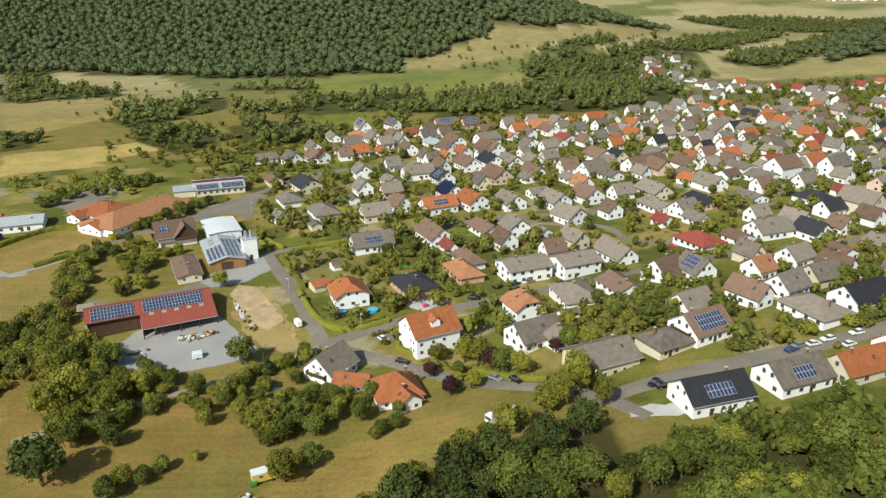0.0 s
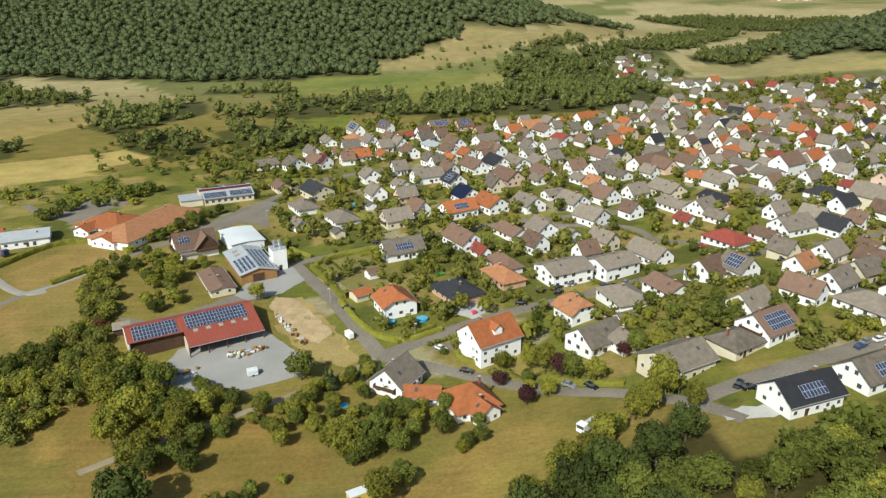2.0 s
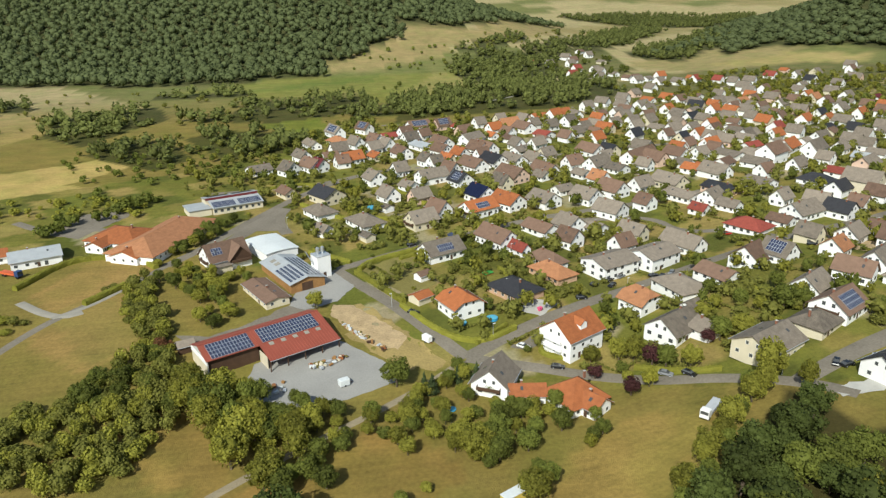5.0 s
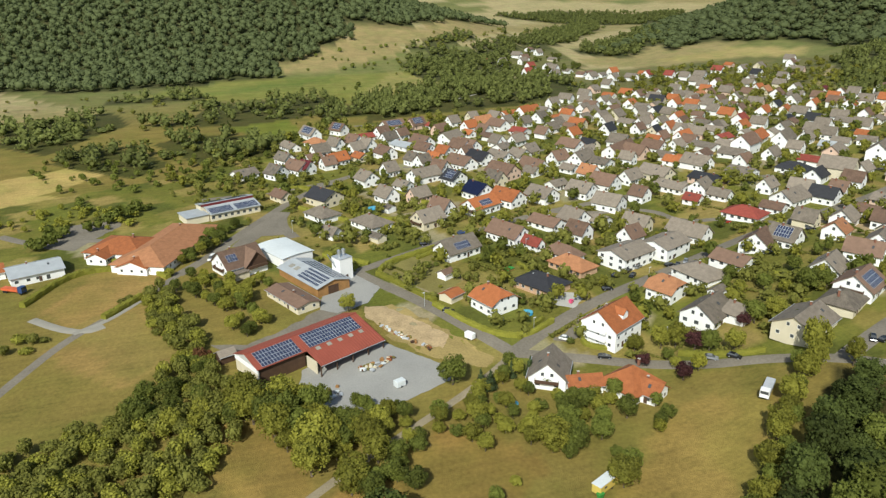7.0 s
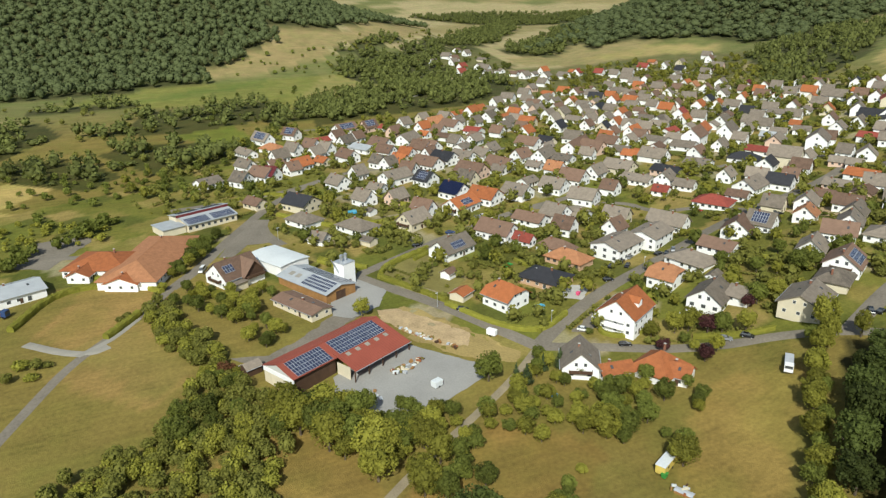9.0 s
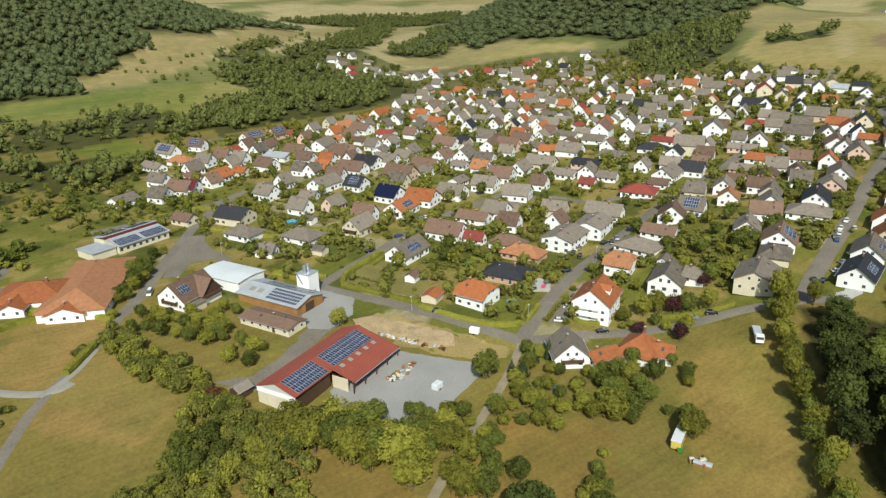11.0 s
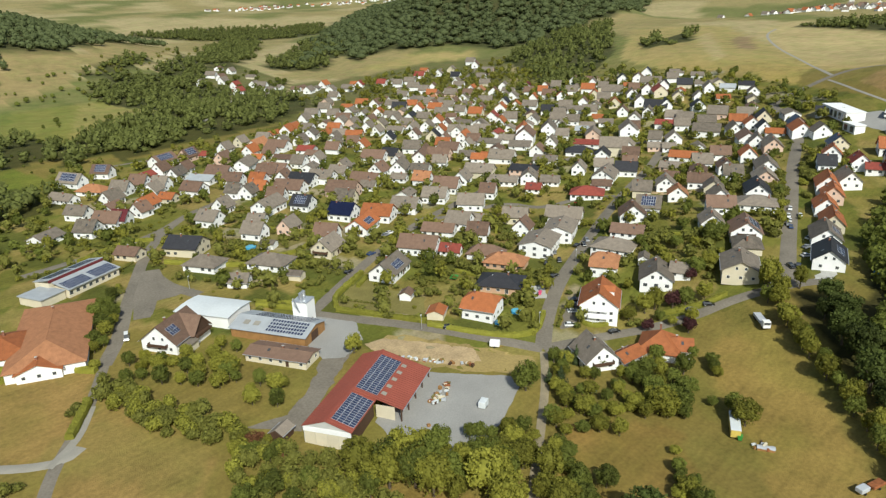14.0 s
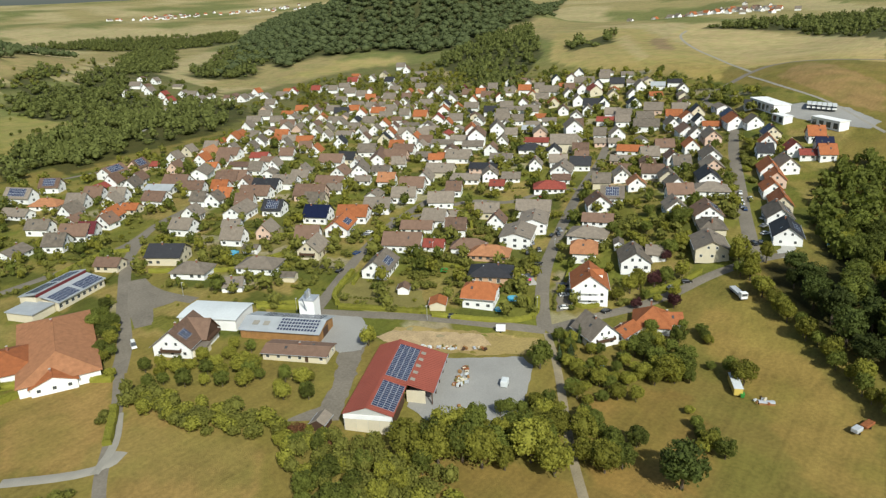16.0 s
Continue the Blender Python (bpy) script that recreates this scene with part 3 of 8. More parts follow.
def house(x, y, yaw, L, W, kind, roof, wall="w", detail=1, solar=0, balcony=0, dormer=0, label="", eaves=0.0, ridge=0.0, group="village houses"):
    """A house with its ridge along local x. detail: 2 near, 1 middle, 0 far."""
    rng = house_rng
    e, r, hip, over = KIND[kind]
    e, r = eaves or e, ridge or r
    if not eaves and kind in "ML":
        e, r = e * rng.uniform(0.92, 1.08), r * rng.uniform(0.94, 1.06)
    steep = (r - e) / (W / 2)
    if steep > 1.05:
        r = e + 1.05 * W / 2
    ob = empty("garage" if kind == "G" else "house", pose(x, y, gz(x, y) + 0.05, 0, 0, yaw))
    body = put("wall", body_mesh(L, W, e, r, hip, WALL[wall]), ob)
    put("roof", roof_mesh(L, W, e, r, hip, over, ROOF[roof]), ob)
    near = detail >= 2
    wm, hm = (1.25, 1.25) if rng.random() < 0.5 else (1.5, 1.3)
    storeys = max(1, int(e // 2.7))
    if detail >= 0 and kind != "G":
        for side in (-1, 1):
            n = max(2, int(L / (3.4 if detail else 6)))
            for s in range(storeys if detail else 1):
                for i in range(n):
                    if rng.random() < 0.15:
                        continue
                    px = -L / 2 + (i + 0.5) * L / n + rng.uniform(-0.3, 0.3)
                    tall = near and s == 0 and rng.random() < 0.2
                    window_part(ob, pose(px, side * W / 2, (0.15 if tall else 0.95) + s * 2.7, 0, 0, 0 if side > 0 else 180), wm, 2.05 if tall else hm, near)
        if hip < 1:
            for side in (-1, 1):
                n = 2 if W < 11.5 else 3
                for s in range(storeys + (1 if r - e > 2.8 else 0)):
                    m = (n if detail else 1) if s < storeys else (2 if W > 9 and detail else 1)
                    span = W if s < storeys else W * 0.5
                    for i in range(m):
                        window_part(ob, pose(side * L / 2, -span / 2 + (i + 0.5) * span / m, 0.95 + s * 2.7 + (max(0, e - storeys * 2.7) * 0.5 if s == storeys else 0), 0, 0, -90 if side > 0 else 90), wm if s < storeys else 1.05, hm, near)
    if detail >= 1 and kind != "G":
        cx = rng.uniform(-0.3, 0.3) * L
        put("chimney", cached(SHARED, ("ch", round(r * 2)), lambda: box_mesh("chimney", -0.3, 0.3, -0.3, 0.3, r - 1.2, r + 0.95, BRICK)), ob, pose(cx, 0.5, 0))
        put("chimney_cap", cached(SHARED, ("cc", round(r * 2)), lambda: box_mesh("chimney_cap", -0.38, 0.38, -0.38, 0.38, r + 0.95, r + 1.05, CONCRETE)), ob, pose(cx, 0.5, 0))
        for side in (-1, 1):
            sp = slope_pose(L, W, e, r, side)
            if rng.random() < 0.6 and hip < 1 and not (solar and side == (1 if solar > 0 else -1)):
                put("roof_window", cached(SHARED, "rw", lambda: box_mesh("roof_window", -0.4, 0.4, -0.6, 0.6, -0.03, 0.10, GLASS)), ob, sp @ pose(rng.uniform(-0.3, 0.3) * L, W * 0.33, 0))
        put("door", cached(SHARED, "door", lambda: box_mesh("door", -0.55, 0.55, -0.05, 0.06, 0.05, 2.1, WALL["h"])), ob, pose(rng.uniform(-0.25, 0.25) * L, -W / 2, 0, 0, 0, 180))
    if near and hip < 1:
        for side in (-1, 1):
            put("gutter", cached(SHARED, ("gut", round(L * 2)), lambda: box_mesh("gutter", -L / 2 - over, L / 2 + over, -0.09, 0.09, -0.14, 0.0, ALU)), ob, pose(0, side * (W / 2 + over + 0.08), e - over * (r - e) / (W / 2) + 0.18))
    if balcony:
        for side in (1, -1):
            if balcony == 3 or side == balcony:
                for s in range(1, storeys + 1):
                    z = s * 2.7 - 0.15
                    v, f = [], []
                    bw = min(W * 0.7, 7)
                    box(v, f, 0, 1.4, -bw / 2, bw / 2, z - 0.18, z)
                    box(v, f, 1.32, 1.4, -bw / 2, bw / 2, z, z + 0.95)
                    box(v, f, 0, 1.32, -bw / 2, -bw / 2 + 0.07, z, z + 0.95)
                    box(v, f, 0, 1.32, bw / 2 - 0.07, bw / 2, z, z + 0.95)
                    put("balcony", mesh_of("balcony", v, f, WALL["w" if wall != "c" else "h"] if kind == "T" else WALL["h"]), ob, pose(side * L / 2, 0, 0, 0, 0, 0 if side > 0 else 180))
    if dormer:
        side = 1 if dormer > 0 else -1
        zb = e + (r - e) * 0.25
        yb = W / 2 * 0.75
        dm = put("dormer", body_mesh(yb, 3.0, 2.0, 3.2, 0, WALL[wall]), ob, pose(0, side * yb / 2, zb, 0, 0, 90))
        put("dormer_roof", roof_mesh(yb, 3.0, 2.0, 3.2, 0, 0.3, ROOF[roof]), dm)
    if solar:
        side = 1 if solar > 0 else -1
        sl = math.hypot(W / 2, r - e)
        rows = max(1, int((sl - 1.0) / 1.74) - (1 if abs(solar) > 1 else 0))
        cols = max(2, int((L - 1.5) / 1.09 * (0.8 if abs(solar) == 1 else 0.5)))
        solar_field(ob, slope_pose(L, W, e, r, side), -cols * 1.09 / 2, 0.6, cols, rows)
    words = label or "%s-walled %s with %s %s roof%s" % (WALL_WORDS[wall], {"M": "house", "L": "bungalow", "P": "bungalow", "T": "three-storey house", "F": "terraced house", "G": "garden garage", "Q": "house", "H": "house"}[kind],
                                               ROOF_WORDS[roof], {"P": "hipped", "Q": "half-hipped"}.get(kind, "gabled"), " and solar panels" if solar else "")
    return tagged(ob, words, "garage" if kind == "G" else "house", group)


FAR_PIECES = {}


def far_house(x, y, yaw, L, W, kind, roof, wall="w", joined=False):
    """A house of the old village: walls, roof and a few windows. joined: so far off that it goes into one mesh with its neighbours."""
    e, r, hip, over = KIND[kind]
    k = house_rng.uniform(0.92, 1.1)
    e, r = e * k, min(r * k, e * k + 0.52 * W)
    m = pose(x, y, gz(x, y) + 0.05, 0, 0, yaw)
    body, top = body_mesh(L, W, e, r, hip, WALL[wall]), roof_mesh(L, W, e, r, hip, over, ROOF[roof])
    if not joined and math.hypot(x, y) < 456:
        ob = put("house", body, None, m)
        put("roof", top, ob)
        pane = cached(SHARED, "far_pane", lambda: box_mesh("window", -0.75, 0.75, -0.05, 0.04, 0, 1.4, GLASS))
        for side in (-1, 1):
            put("window", pane, ob, pose(side * L / 5, -W / 2, 0.95, 0, 0, 180))
        put("window", pane, ob, pose(-L / 2, 0, 0.95 if hip >= 1 else min(3.4, e), 0, 0, 90))
        return tagged(ob, "%s-walled old village house with %s tiled roof" % (WALL_WORDS[wall], ROOF_WORDS[roof]), "house", "old village houses")
    pane = cached(SHARED, "far_pane_joined", lambda: box_mesh("window", -0.75, 0.75, -0.05, 0.04, 0, 1.4, GLASS))
    pieces = [(body, Matrix()), (top, Matrix())] + [(pane, pose(side * L / 5, -W / 2, 0.95, 0, 0, 180)) for side in (-1, 1)] + [(pane, pose(-L / 2, 0, 0.95, 0, 0, 90))]
    for me, p in pieces:
        V, F = FAR_PIECES.setdefault(me.materials[0], ([], []))
        k = len(V)
        V += [tuple(m @ p @ v.co) for v in me.vertices]
        F += [tuple(k + i for i in q.vertices) for q in me.polygons]
        if me is not pane:
            bpy.data.meshes.remove(me)


def far_houses():
    V, F, M = [], [], []
    for i, (mat, (v, f)) in enumerate(FAR_PIECES.items()):
        k = len(V)
        V += v
        F += [tuple(k + j for j in q) for q in f]
        M += [i] * len(f)
    me = bpy.data.meshes.new("distant_houses")
    me.from_pydata(V, [], F)
    for mat in FAR_PIECES:
        me.materials.append(mat)
    me.polygons.foreach_set("material_index", M)
    me.update()
    tagged(new("distant_houses", me), "white houses of the old village and far villages with grey, brown and orange roofs", "houses", kind="stuff")


def hamlet(x, y, count, spread):
    """A cluster of far houses in the next valley."""
    for _ in range(count):
        a, b = x + house_rng.normal() * spread, y + house_rng.normal() * spread * 0.6
        far_house(a, b, house_rng.uniform(0, 180), 11, 9, "M", "ggbo"[int(house_rng.integers(4))], "w", True)

# ---- ground: one sheet to the horizon, with its cover of fields, meadows and gardens ----
FIELDS = []
FIELDS.append(([(-125, 330), (-60, 225), (-45, 200), (0, 190), (60, 150), (260, 160), (330, 230), (420, 330), (420, 480), (330, 640), (230, 640), (60, 600), (-60, 590), (-140, 470), (-260, 420), (-260, 330)], (0.2, 0.18, 0.062)))  # gardens
FIELDS.append(([(117, 594), (308, 827), (417, 785), (511, 792), (550, 696), (335, 517), (163, 447)], (0.15, 0.14, 0.055)))  # old village
FIELDS.append(([(174, 867), (287, 1005), (354, 1044), (318, 851), (238, 749), (210, 808)], (0.15, 0.14, 0.055)))  # old village
FIELDS.append(([(-271, 435), (-293, 474), (-230, 502), (-201, 530), (-187, 493), (-217, 452)], (0.4, 0.315, 0.155)))  # stubble
FIELDS.append(([(-249, 395), (-278, 446), (-214, 448), (-201, 433), (-223, 407)], (0.4, 0.315, 0.155)))  # stubble
FIELDS.append(([(-320, 520), (-427, 708), (-375, 724), (-305, 732), (-281, 610), (-300, 562)], (0.3, 0.235, 0.105)))  # dry pasture
FIELDS.append(([(-218, 810), (-122, 881), (147, 882), (146, 801), (-12, 691), (-25, 767), (-128, 751)], (0.21, 0.205, 0.055)))  # green meadow
FIELDS.append(([(-139, 816), (-55, 874), (12, 897), (12, 862), (-88, 805)], (0.16, 0.18, 0.045)))  # bright meadow
FIELDS.append(([(-121, 618), (-70, 636), (-61, 542), (-76, 532)], (0.16, 0.18, 0.045)))  # bright meadow
FIELDS.append(([(-56, 958), (54, 1049), (74, 1114), (184, 1125), (563, 1804), (392, 1283), (226, 1080), (138, 1030), (102, 973), (13, 921), (-43, 910)], (0.3, 0.235, 0.105)))  # hill field
FIELDS.append(([(478, 485), (737, 618), (814, 520), (483, 294), (297, 262), (371, 328)], (0.34, 0.27, 0.11)))  # plateau field
FIELDS.append(([(660, 489), (718, 498), (496, 381), (460, 379)], (0.4, 0.315, 0.155)))  # plateau strip
FIELDS.append(([(672, 452), (691, 438), (572, 381), (565, 398)], (0.27, 0.19, 0.105)))  # ploughed strip
FIELDS.append(([(734, 449), (945, 472), (644, 188), (431, 165), (448, 216), (420, 267)], (0.4, 0.315, 0.155)))  # stubble
FIELDS.append(([(362, 232), (424, 216), (325, 153), (261, 145), (281, 175)], (0.27, 0.19, 0.105)))  # fallow
FIELDS.append(([(-25, 657), (79, 890), (141, 832), (94, 758), (23, 708)], (0.27, 0.235, 0.08)))  # valley field
FIELDS.append(([(169, 1077), (262, 1181), (653, 1646), (419, 1251), (264, 1084), (179, 1044)], (0.3, 0.235, 0.105)))  # hill field
FIELDS.append(([(409, 840), (534, 856), (586, 772), (542, 738), (504, 786), (432, 801)], (0.34, 0.27, 0.11)))  # knoll field
FIELDS.append(([(-171, 332), (-149, 307), (-169, 278), (-180, 275), (-190, 290)], (0.27, 0.19, 0.088)))  # mown field
FIELDS.append(([(-150, 295), (-146, 254), (-145, 241), (-157, 227), (-185, 258), (-168, 272)], (0.275, 0.2, 0.092)))  # dry field
FIELDS.append(([(-129, 208), (-109, 169), (-126, 166), (-146, 196)], (0.275, 0.2, 0.08)))  # dry field
FIELDS.append(([(-70, 183), (-53, 163), (-98, 140), (-111, 161)], (0.265, 0.185, 0.075)))  # cut hay
FIELDS.append(([(-1, 171), (25, 159), (-7, 138), (-51, 106), (-73, 103), (-82, 116), (-48, 138), (-28, 157)], (0.265, 0.2, 0.08)))  # strip meadow
FIELDS.append(([(-130, 185), (-121, 205), (-110, 185), (-108, 167), (-107, 144)], (0.22, 0.165, 0.065)))  # dry slope
FIELDS.append(([(-94, 140), (-88, 165), (-62, 179), (-52, 157), (-67, 146), (-84, 139)], (0.225, 0.165, 0.065)))  # dry slope
FIELDS.append(([(-156, 231), (-180, 274), (-161, 286), (-140, 247)], (0.235, 0.185, 0.08)))  # dry slope
FIELDS.append(([(36, 161), (20, 147), (-3, 128), (-20, 112), (-32, 98), (-22, 60), (60, 70), (98, 138), (66, 143), (42, 136)], (0.06, 0.055, 0.025)))  # forest floor, shade between the tall trees painted into its colour
WOODS = []
WOODS.append(('wood_hill', [(-700, 850), (-535, 898), (-465, 909), (-359, 885), (-187, 868), (-62, 892), (-48, 958), (6, 995), (54, 1059), (72, 1122), (186, 1139), (253, 1220), (420, 1330), (200, 1400), (-900, 1400)], 11.5, 16, 0.35))
WOODS.append(('wood_knoll', [(385, 929), (475, 985), (514, 990), (465, 900), (541, 909), (597, 857), (608, 749), (628, 703), (758, 738), (960, 769), (2069, 1307), (2533, 1511), (832, 991), (2154, 2529), (1083, 1687)], 13, 16, 0.4))
WOODS.append(('wood_slope', [(513, 668), (702, 713), (833, 715), (515, 515), (413, 483), (394, 485), (295, 431), (367, 498), (465, 608)], 7.5, 11, 0))
WOODS.append(('wood_valley', [(-49, 604), (-11, 688), (27, 715), (107, 782), (152, 759), (208, 795), (245, 768), (246, 713), (207, 667), (140, 630), (86, 617), (27, 622), (-22, 623)], 8, 11, 0))
WOODS.append(('wood_band', [(-10, 595), (10, 697), (86, 762), (170, 800), (152, 712), (109, 647), (37, 612)], 8, 11, 0))
WOODS.append(('copse', [(-275, 597), (-288, 675), (-214, 728), (-192, 659), (-216, 613), (-236, 555)], 8.6, 9, 0))
WOODS.append(('copse', [(-181, 643), (-145, 663), (-128, 751), (-101, 723), (-70, 749), (-18, 746), (-11, 652), (-41, 644), (-107, 618)], 8.6, 9, 0))
WOODS.append(('copse', [(-416, 750), (-410, 822), (-342, 780), (-323, 733), (-382, 706)], 8.6, 9, 0))
WOODS.append(('copse', [(-423, 701), (-544, 915), (-510, 945), (-425, 821), (-390, 699)], 8.6, 9, 0))
WOODS.append(('copse', [(-298, 482), (-342, 559), (-306, 548), (-283, 496)], 8.6, 9, 0))
WOODS.append(('copse', [(-170, 569), (-140, 592), (-86, 573), (-77, 508), (-137, 492)], 8.6, 9, 0))
WOODS.append(('copse', [(-229, 527), (-217, 578), (-172, 546), (-155, 499), (-176, 470)], 8.6, 9, 0))
WOODS.append(('copse', [(100, 885), (163, 989), (259, 982), (221, 830), (128, 768), (101, 840)], 8.6, 9, 0))
WOODS.append(('copse', [(316, 1054), (552, 1450), (411, 1072), (310, 980)], 8.6, 9, 0))
WOODS.append(('copse', [(-228, 776), (-132, 772), (-139, 816), (-225, 811)], 8.6, 9, 0))
WOODS.append(('copse', [(128, 1007), (260, 1126), (257, 1073), (164, 998)], 8.6, 9, 0))
WOODS.append(('copse', [(316, 1078), (782, 1741), (638, 1400), (386, 1050), (293, 1001)], 9, 10, 0))
WOODS.append(('copse', [(590, 1916), (817, 1917), (1024, 1683), (820, 1433), (653, 1646)], 9, 10, 0))
WOODS.append(('copse', [(364, 981), (639, 1243), (563, 1033), (396, 890), (357, 934)], 9, 10, 0))
WOODS.append(('copse', [(557, 508), (723, 524), (629, 475), (529, 487)], 9, 10, 0))
WOODS.append(('copse', [(841, 439), (1256, 255), (644, 188), (836, 318)], 9, 10, 0))
WOODS.append(('copse', [(215, 997), (341, 1147), (275, 961), (183, 882)], 9, 10, 0))
WOODS.append(('copse', [(101, 935), (188, 1009), (226, 930), (159, 832), (107, 879)], 9, 10, 0))


def graded(lo, hi, near_lo, near_hi, step, grow):
    """Coordinates that are close together near the village and wider apart towards the horizon."""
    mid = list(np.arange(near_lo, near_hi, step))
    a, d, left = near_lo, step, []
    while a > lo:
        d *= grow
        a -= d
        left.append(max(a, lo))
    b, d, right = mid[-1], step, []
    while b < hi:
        d *= grow
        b += d
        right.append(min(b, hi))
    return np.array(left[::-1] + mid + right)


def make_ground():
    gx = graded(-5200, 5200, -330, 300, 3.0, 1.055)
    gy = graded(-5200, 5200, 60, 520, 3.0, 1.055)
    X, Y = np.meshgrid(gx, gy)
    Z = ground(X, Y)
    nx, ny = len(gx), len(gy)
    idx = np.arange(nx * ny).reshape(ny, nx)
    quads = np.stack([idx[:-1, :-1], idx[:-1, 1:], idx[1:, 1:], idx[1:, :-1]], 2).reshape(-1, 4)
    me = bpy.data.meshes.new("ground")
    me.from_pydata(np.stack([X, Y, Z], 2).reshape(-1, 3).tolist(), [], quads.tolist())
    me.polygons.foreach_set("use_smooth", [True] * len(me.polygons))
    wob = 5.0 * np.sin(X / 17 + 2 * np.sin(Y / 23)) * np.clip(np.hypot(X + 100, Y - 100) / 600, 0.1, 3)
    far = np.hypot(X + 60, Y - 200)
    col = np.empty((ny, nx, 4))
    col[..., 3] = 1
    base = np.array((0.205, 0.170, 0.065))
    tan, pale = np.array((0.29, 0.235, 0.105)), np.array((0.37, 0.30, 0.155))
    # far country: a patchwork of fields
    cell = np.floor((X * 0.8 + Y * 0.6) / 260) * 7.13 + np.floor((Y * 0.8 - X * 0.6 + 90 * np.sin(X / 300)) / 150) * 3.77
    pick = np.mod(np.abs(np.sin(cell) * 437.5), 1)
    f = ss(450, 700, far)[..., None]
    patchwork = np.where((pick > 0.72)[..., None], np.array((0.17, 0.17, 0.06)), np.where((pick > 0.35)[..., None], tan, pale))
    col[..., :3] = base * (1 - f) + patchwork * f
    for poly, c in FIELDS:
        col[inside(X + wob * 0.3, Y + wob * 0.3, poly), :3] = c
    # garden plots: lawns green or parched, beds and bare soil
    u, w = X * 0.891 + Y * 0.454 + 3 * np.sin(Y / 31), Y * 0.891 - X * 0.454 + 3 * np.sin(X / 37)
    plot = np.floor(u / 13) * 5.31 + np.floor(w / 17) * 9.77
    dice = np.mod(np.abs(np.sin(plot) * 917.3), 1)
    tone = np.where((dice < 0.30)[..., None], np.array((0.15, 0.155, 0.045)), np.where((dice < 0.55)[..., None], np.array((0.21, 0.185, 0.07)), np.where((dice < 0.75)[..., None], np.array((0.105, 0.115, 0.036)),
           np.where((dice < 0.92)[..., None], np.array((0.27, 0.22, 0.10)), np.array((0.30, 0.27, 0.22))))))
    g = inside(X, Y, FIELDS[0][0])
    col[g, :3] = tone[g]
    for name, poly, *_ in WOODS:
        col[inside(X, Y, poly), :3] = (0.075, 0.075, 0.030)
    # dry grass tint near; bluer with distance, haze put into the ground colour
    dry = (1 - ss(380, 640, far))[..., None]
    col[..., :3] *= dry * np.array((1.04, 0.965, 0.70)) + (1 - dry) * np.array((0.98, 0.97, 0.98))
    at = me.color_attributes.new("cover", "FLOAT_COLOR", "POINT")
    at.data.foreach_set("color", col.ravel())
    me.materials.append(GRASSLAND)
    return tagged(new("ground", me), "rolling ground of dry grass, gardens and stubble fields", "ground", kind="structure")


make_ground()
for i, (name, poly, spacing, height, growth) in enumerate(WOODS):
    wood("woodland", poly, spacing if height > 12 else spacing * 1.1, height if height > 12 else height * 1.2, "dense green deciduous woodland" if height > 12 else "copse of green trees and scrub in the valley", seed=20 + i, proto=CLUMP if height > 12 else CLUMPVALLEY, far_growth=growth, holes=0.0 if height > 12 else 0.42, edge=10 if height > 12 else 7)

# ---- roads, tracks and yards ----
ROADS = []
ROADS.append(([(-203, 216), (-190, 242), (-179, 263), (-168, 276), (-155, 293), (-143.5, 311.5)], 3.8))
ribbon('road', *ROADS[-1], ASPHALT, 0.094, 'narrow grey asphalt farm lane', 'road')
ROADS.append(([(-144.5, 310), (-132, 326), (-119, 349), (-106, 369), (-94, 388), (-81.3, 405), (-52.2, 434.7), (-20.8, 446.2)], 5.5))
ribbon('road', *ROADS[-1], ASPHALT, 0.100, 'grey asphalt village street, patched and dusty', 'road')
PLAZA = [([(-116, 340), (-100, 368)], 17), ([(-112, 341), (-96, 345)], 8)]
ROADS.append(([(-98.1, 369.2), (-99.3, 353.6), (-95, 337.7)], 6))
ribbon('road', *ROADS[-1], ASPHALT, 0.106, 'grey asphalt village street, patched and dusty', 'road')
ROADS.append(([(-135.4, 410.6), (-111.3, 412.3), (-88.7, 415.3), (-69.4, 421), (-47.3, 435.6)], 5))
ribbon('road', *ROADS[-1], ASPHALT, 0.112, 'grey asphalt village street, patched and dusty', 'road')
ROADS.append(([(-74.9, 291.5), (-61.6, 298), (-44.7, 306.2), (-18.4, 318.6), (19.3, 333.2), (45.2, 338.9), (94.8, 347.6), (142.5, 358.5)], 5))
ribbon('road', *ROADS[-1], ASPHALT, 0.118, 'grey asphalt village street, patched and dusty', 'road')
ROADS.append(([(-75.8, 291.2), (-69.7, 278.3), (-59.7, 259.2), (-48.7, 233.9), (-39.2, 212.5)], 5.5))
ribbon('road', *ROADS[-1], ASPHALT, 0.124, 'grey asphalt village street, patched and dusty', 'road')
ROADS.append(([(-39.2, 212.5), (-22.4, 223.3), (6.7, 238.1), (45.5, 252.2), (86.1, 264.5), (144.3, 281.2), (196.4, 296.3), (228.6, 307.8)], 5.5))
ribbon('road', *ROADS[-1], ASPHALT, 0.130, 'grey asphalt village street, patched and dusty', 'road')
ROADS.append(([(-39.2, 212.5), (-19.6, 203.1), (1.3, 191.7), (13.7, 183.1), (26.3, 176.4), (40.6, 163.5), (49.9, 151.1)], 5))
ribbon('road', *ROADS[-1], ASPHALT, 0.136, 'grey asphalt village street, patched and dusty', 'road')
ROADS.append(([(40.8, 162.5), (75.9, 174.6), (131.9, 192.6), (186.9, 211.9), (241.7, 226.4), (292.2, 252.2), (315.8, 273.8), (355.8, 262.9), (395.7, 256.5), (449.8, 242.4), (435.9, 201.2), (446.8, 167)], 6))
ribbon('road', *ROADS[-1], ASPHALT, 0.142, 'grey asphalt village street, patched and dusty', 'road')
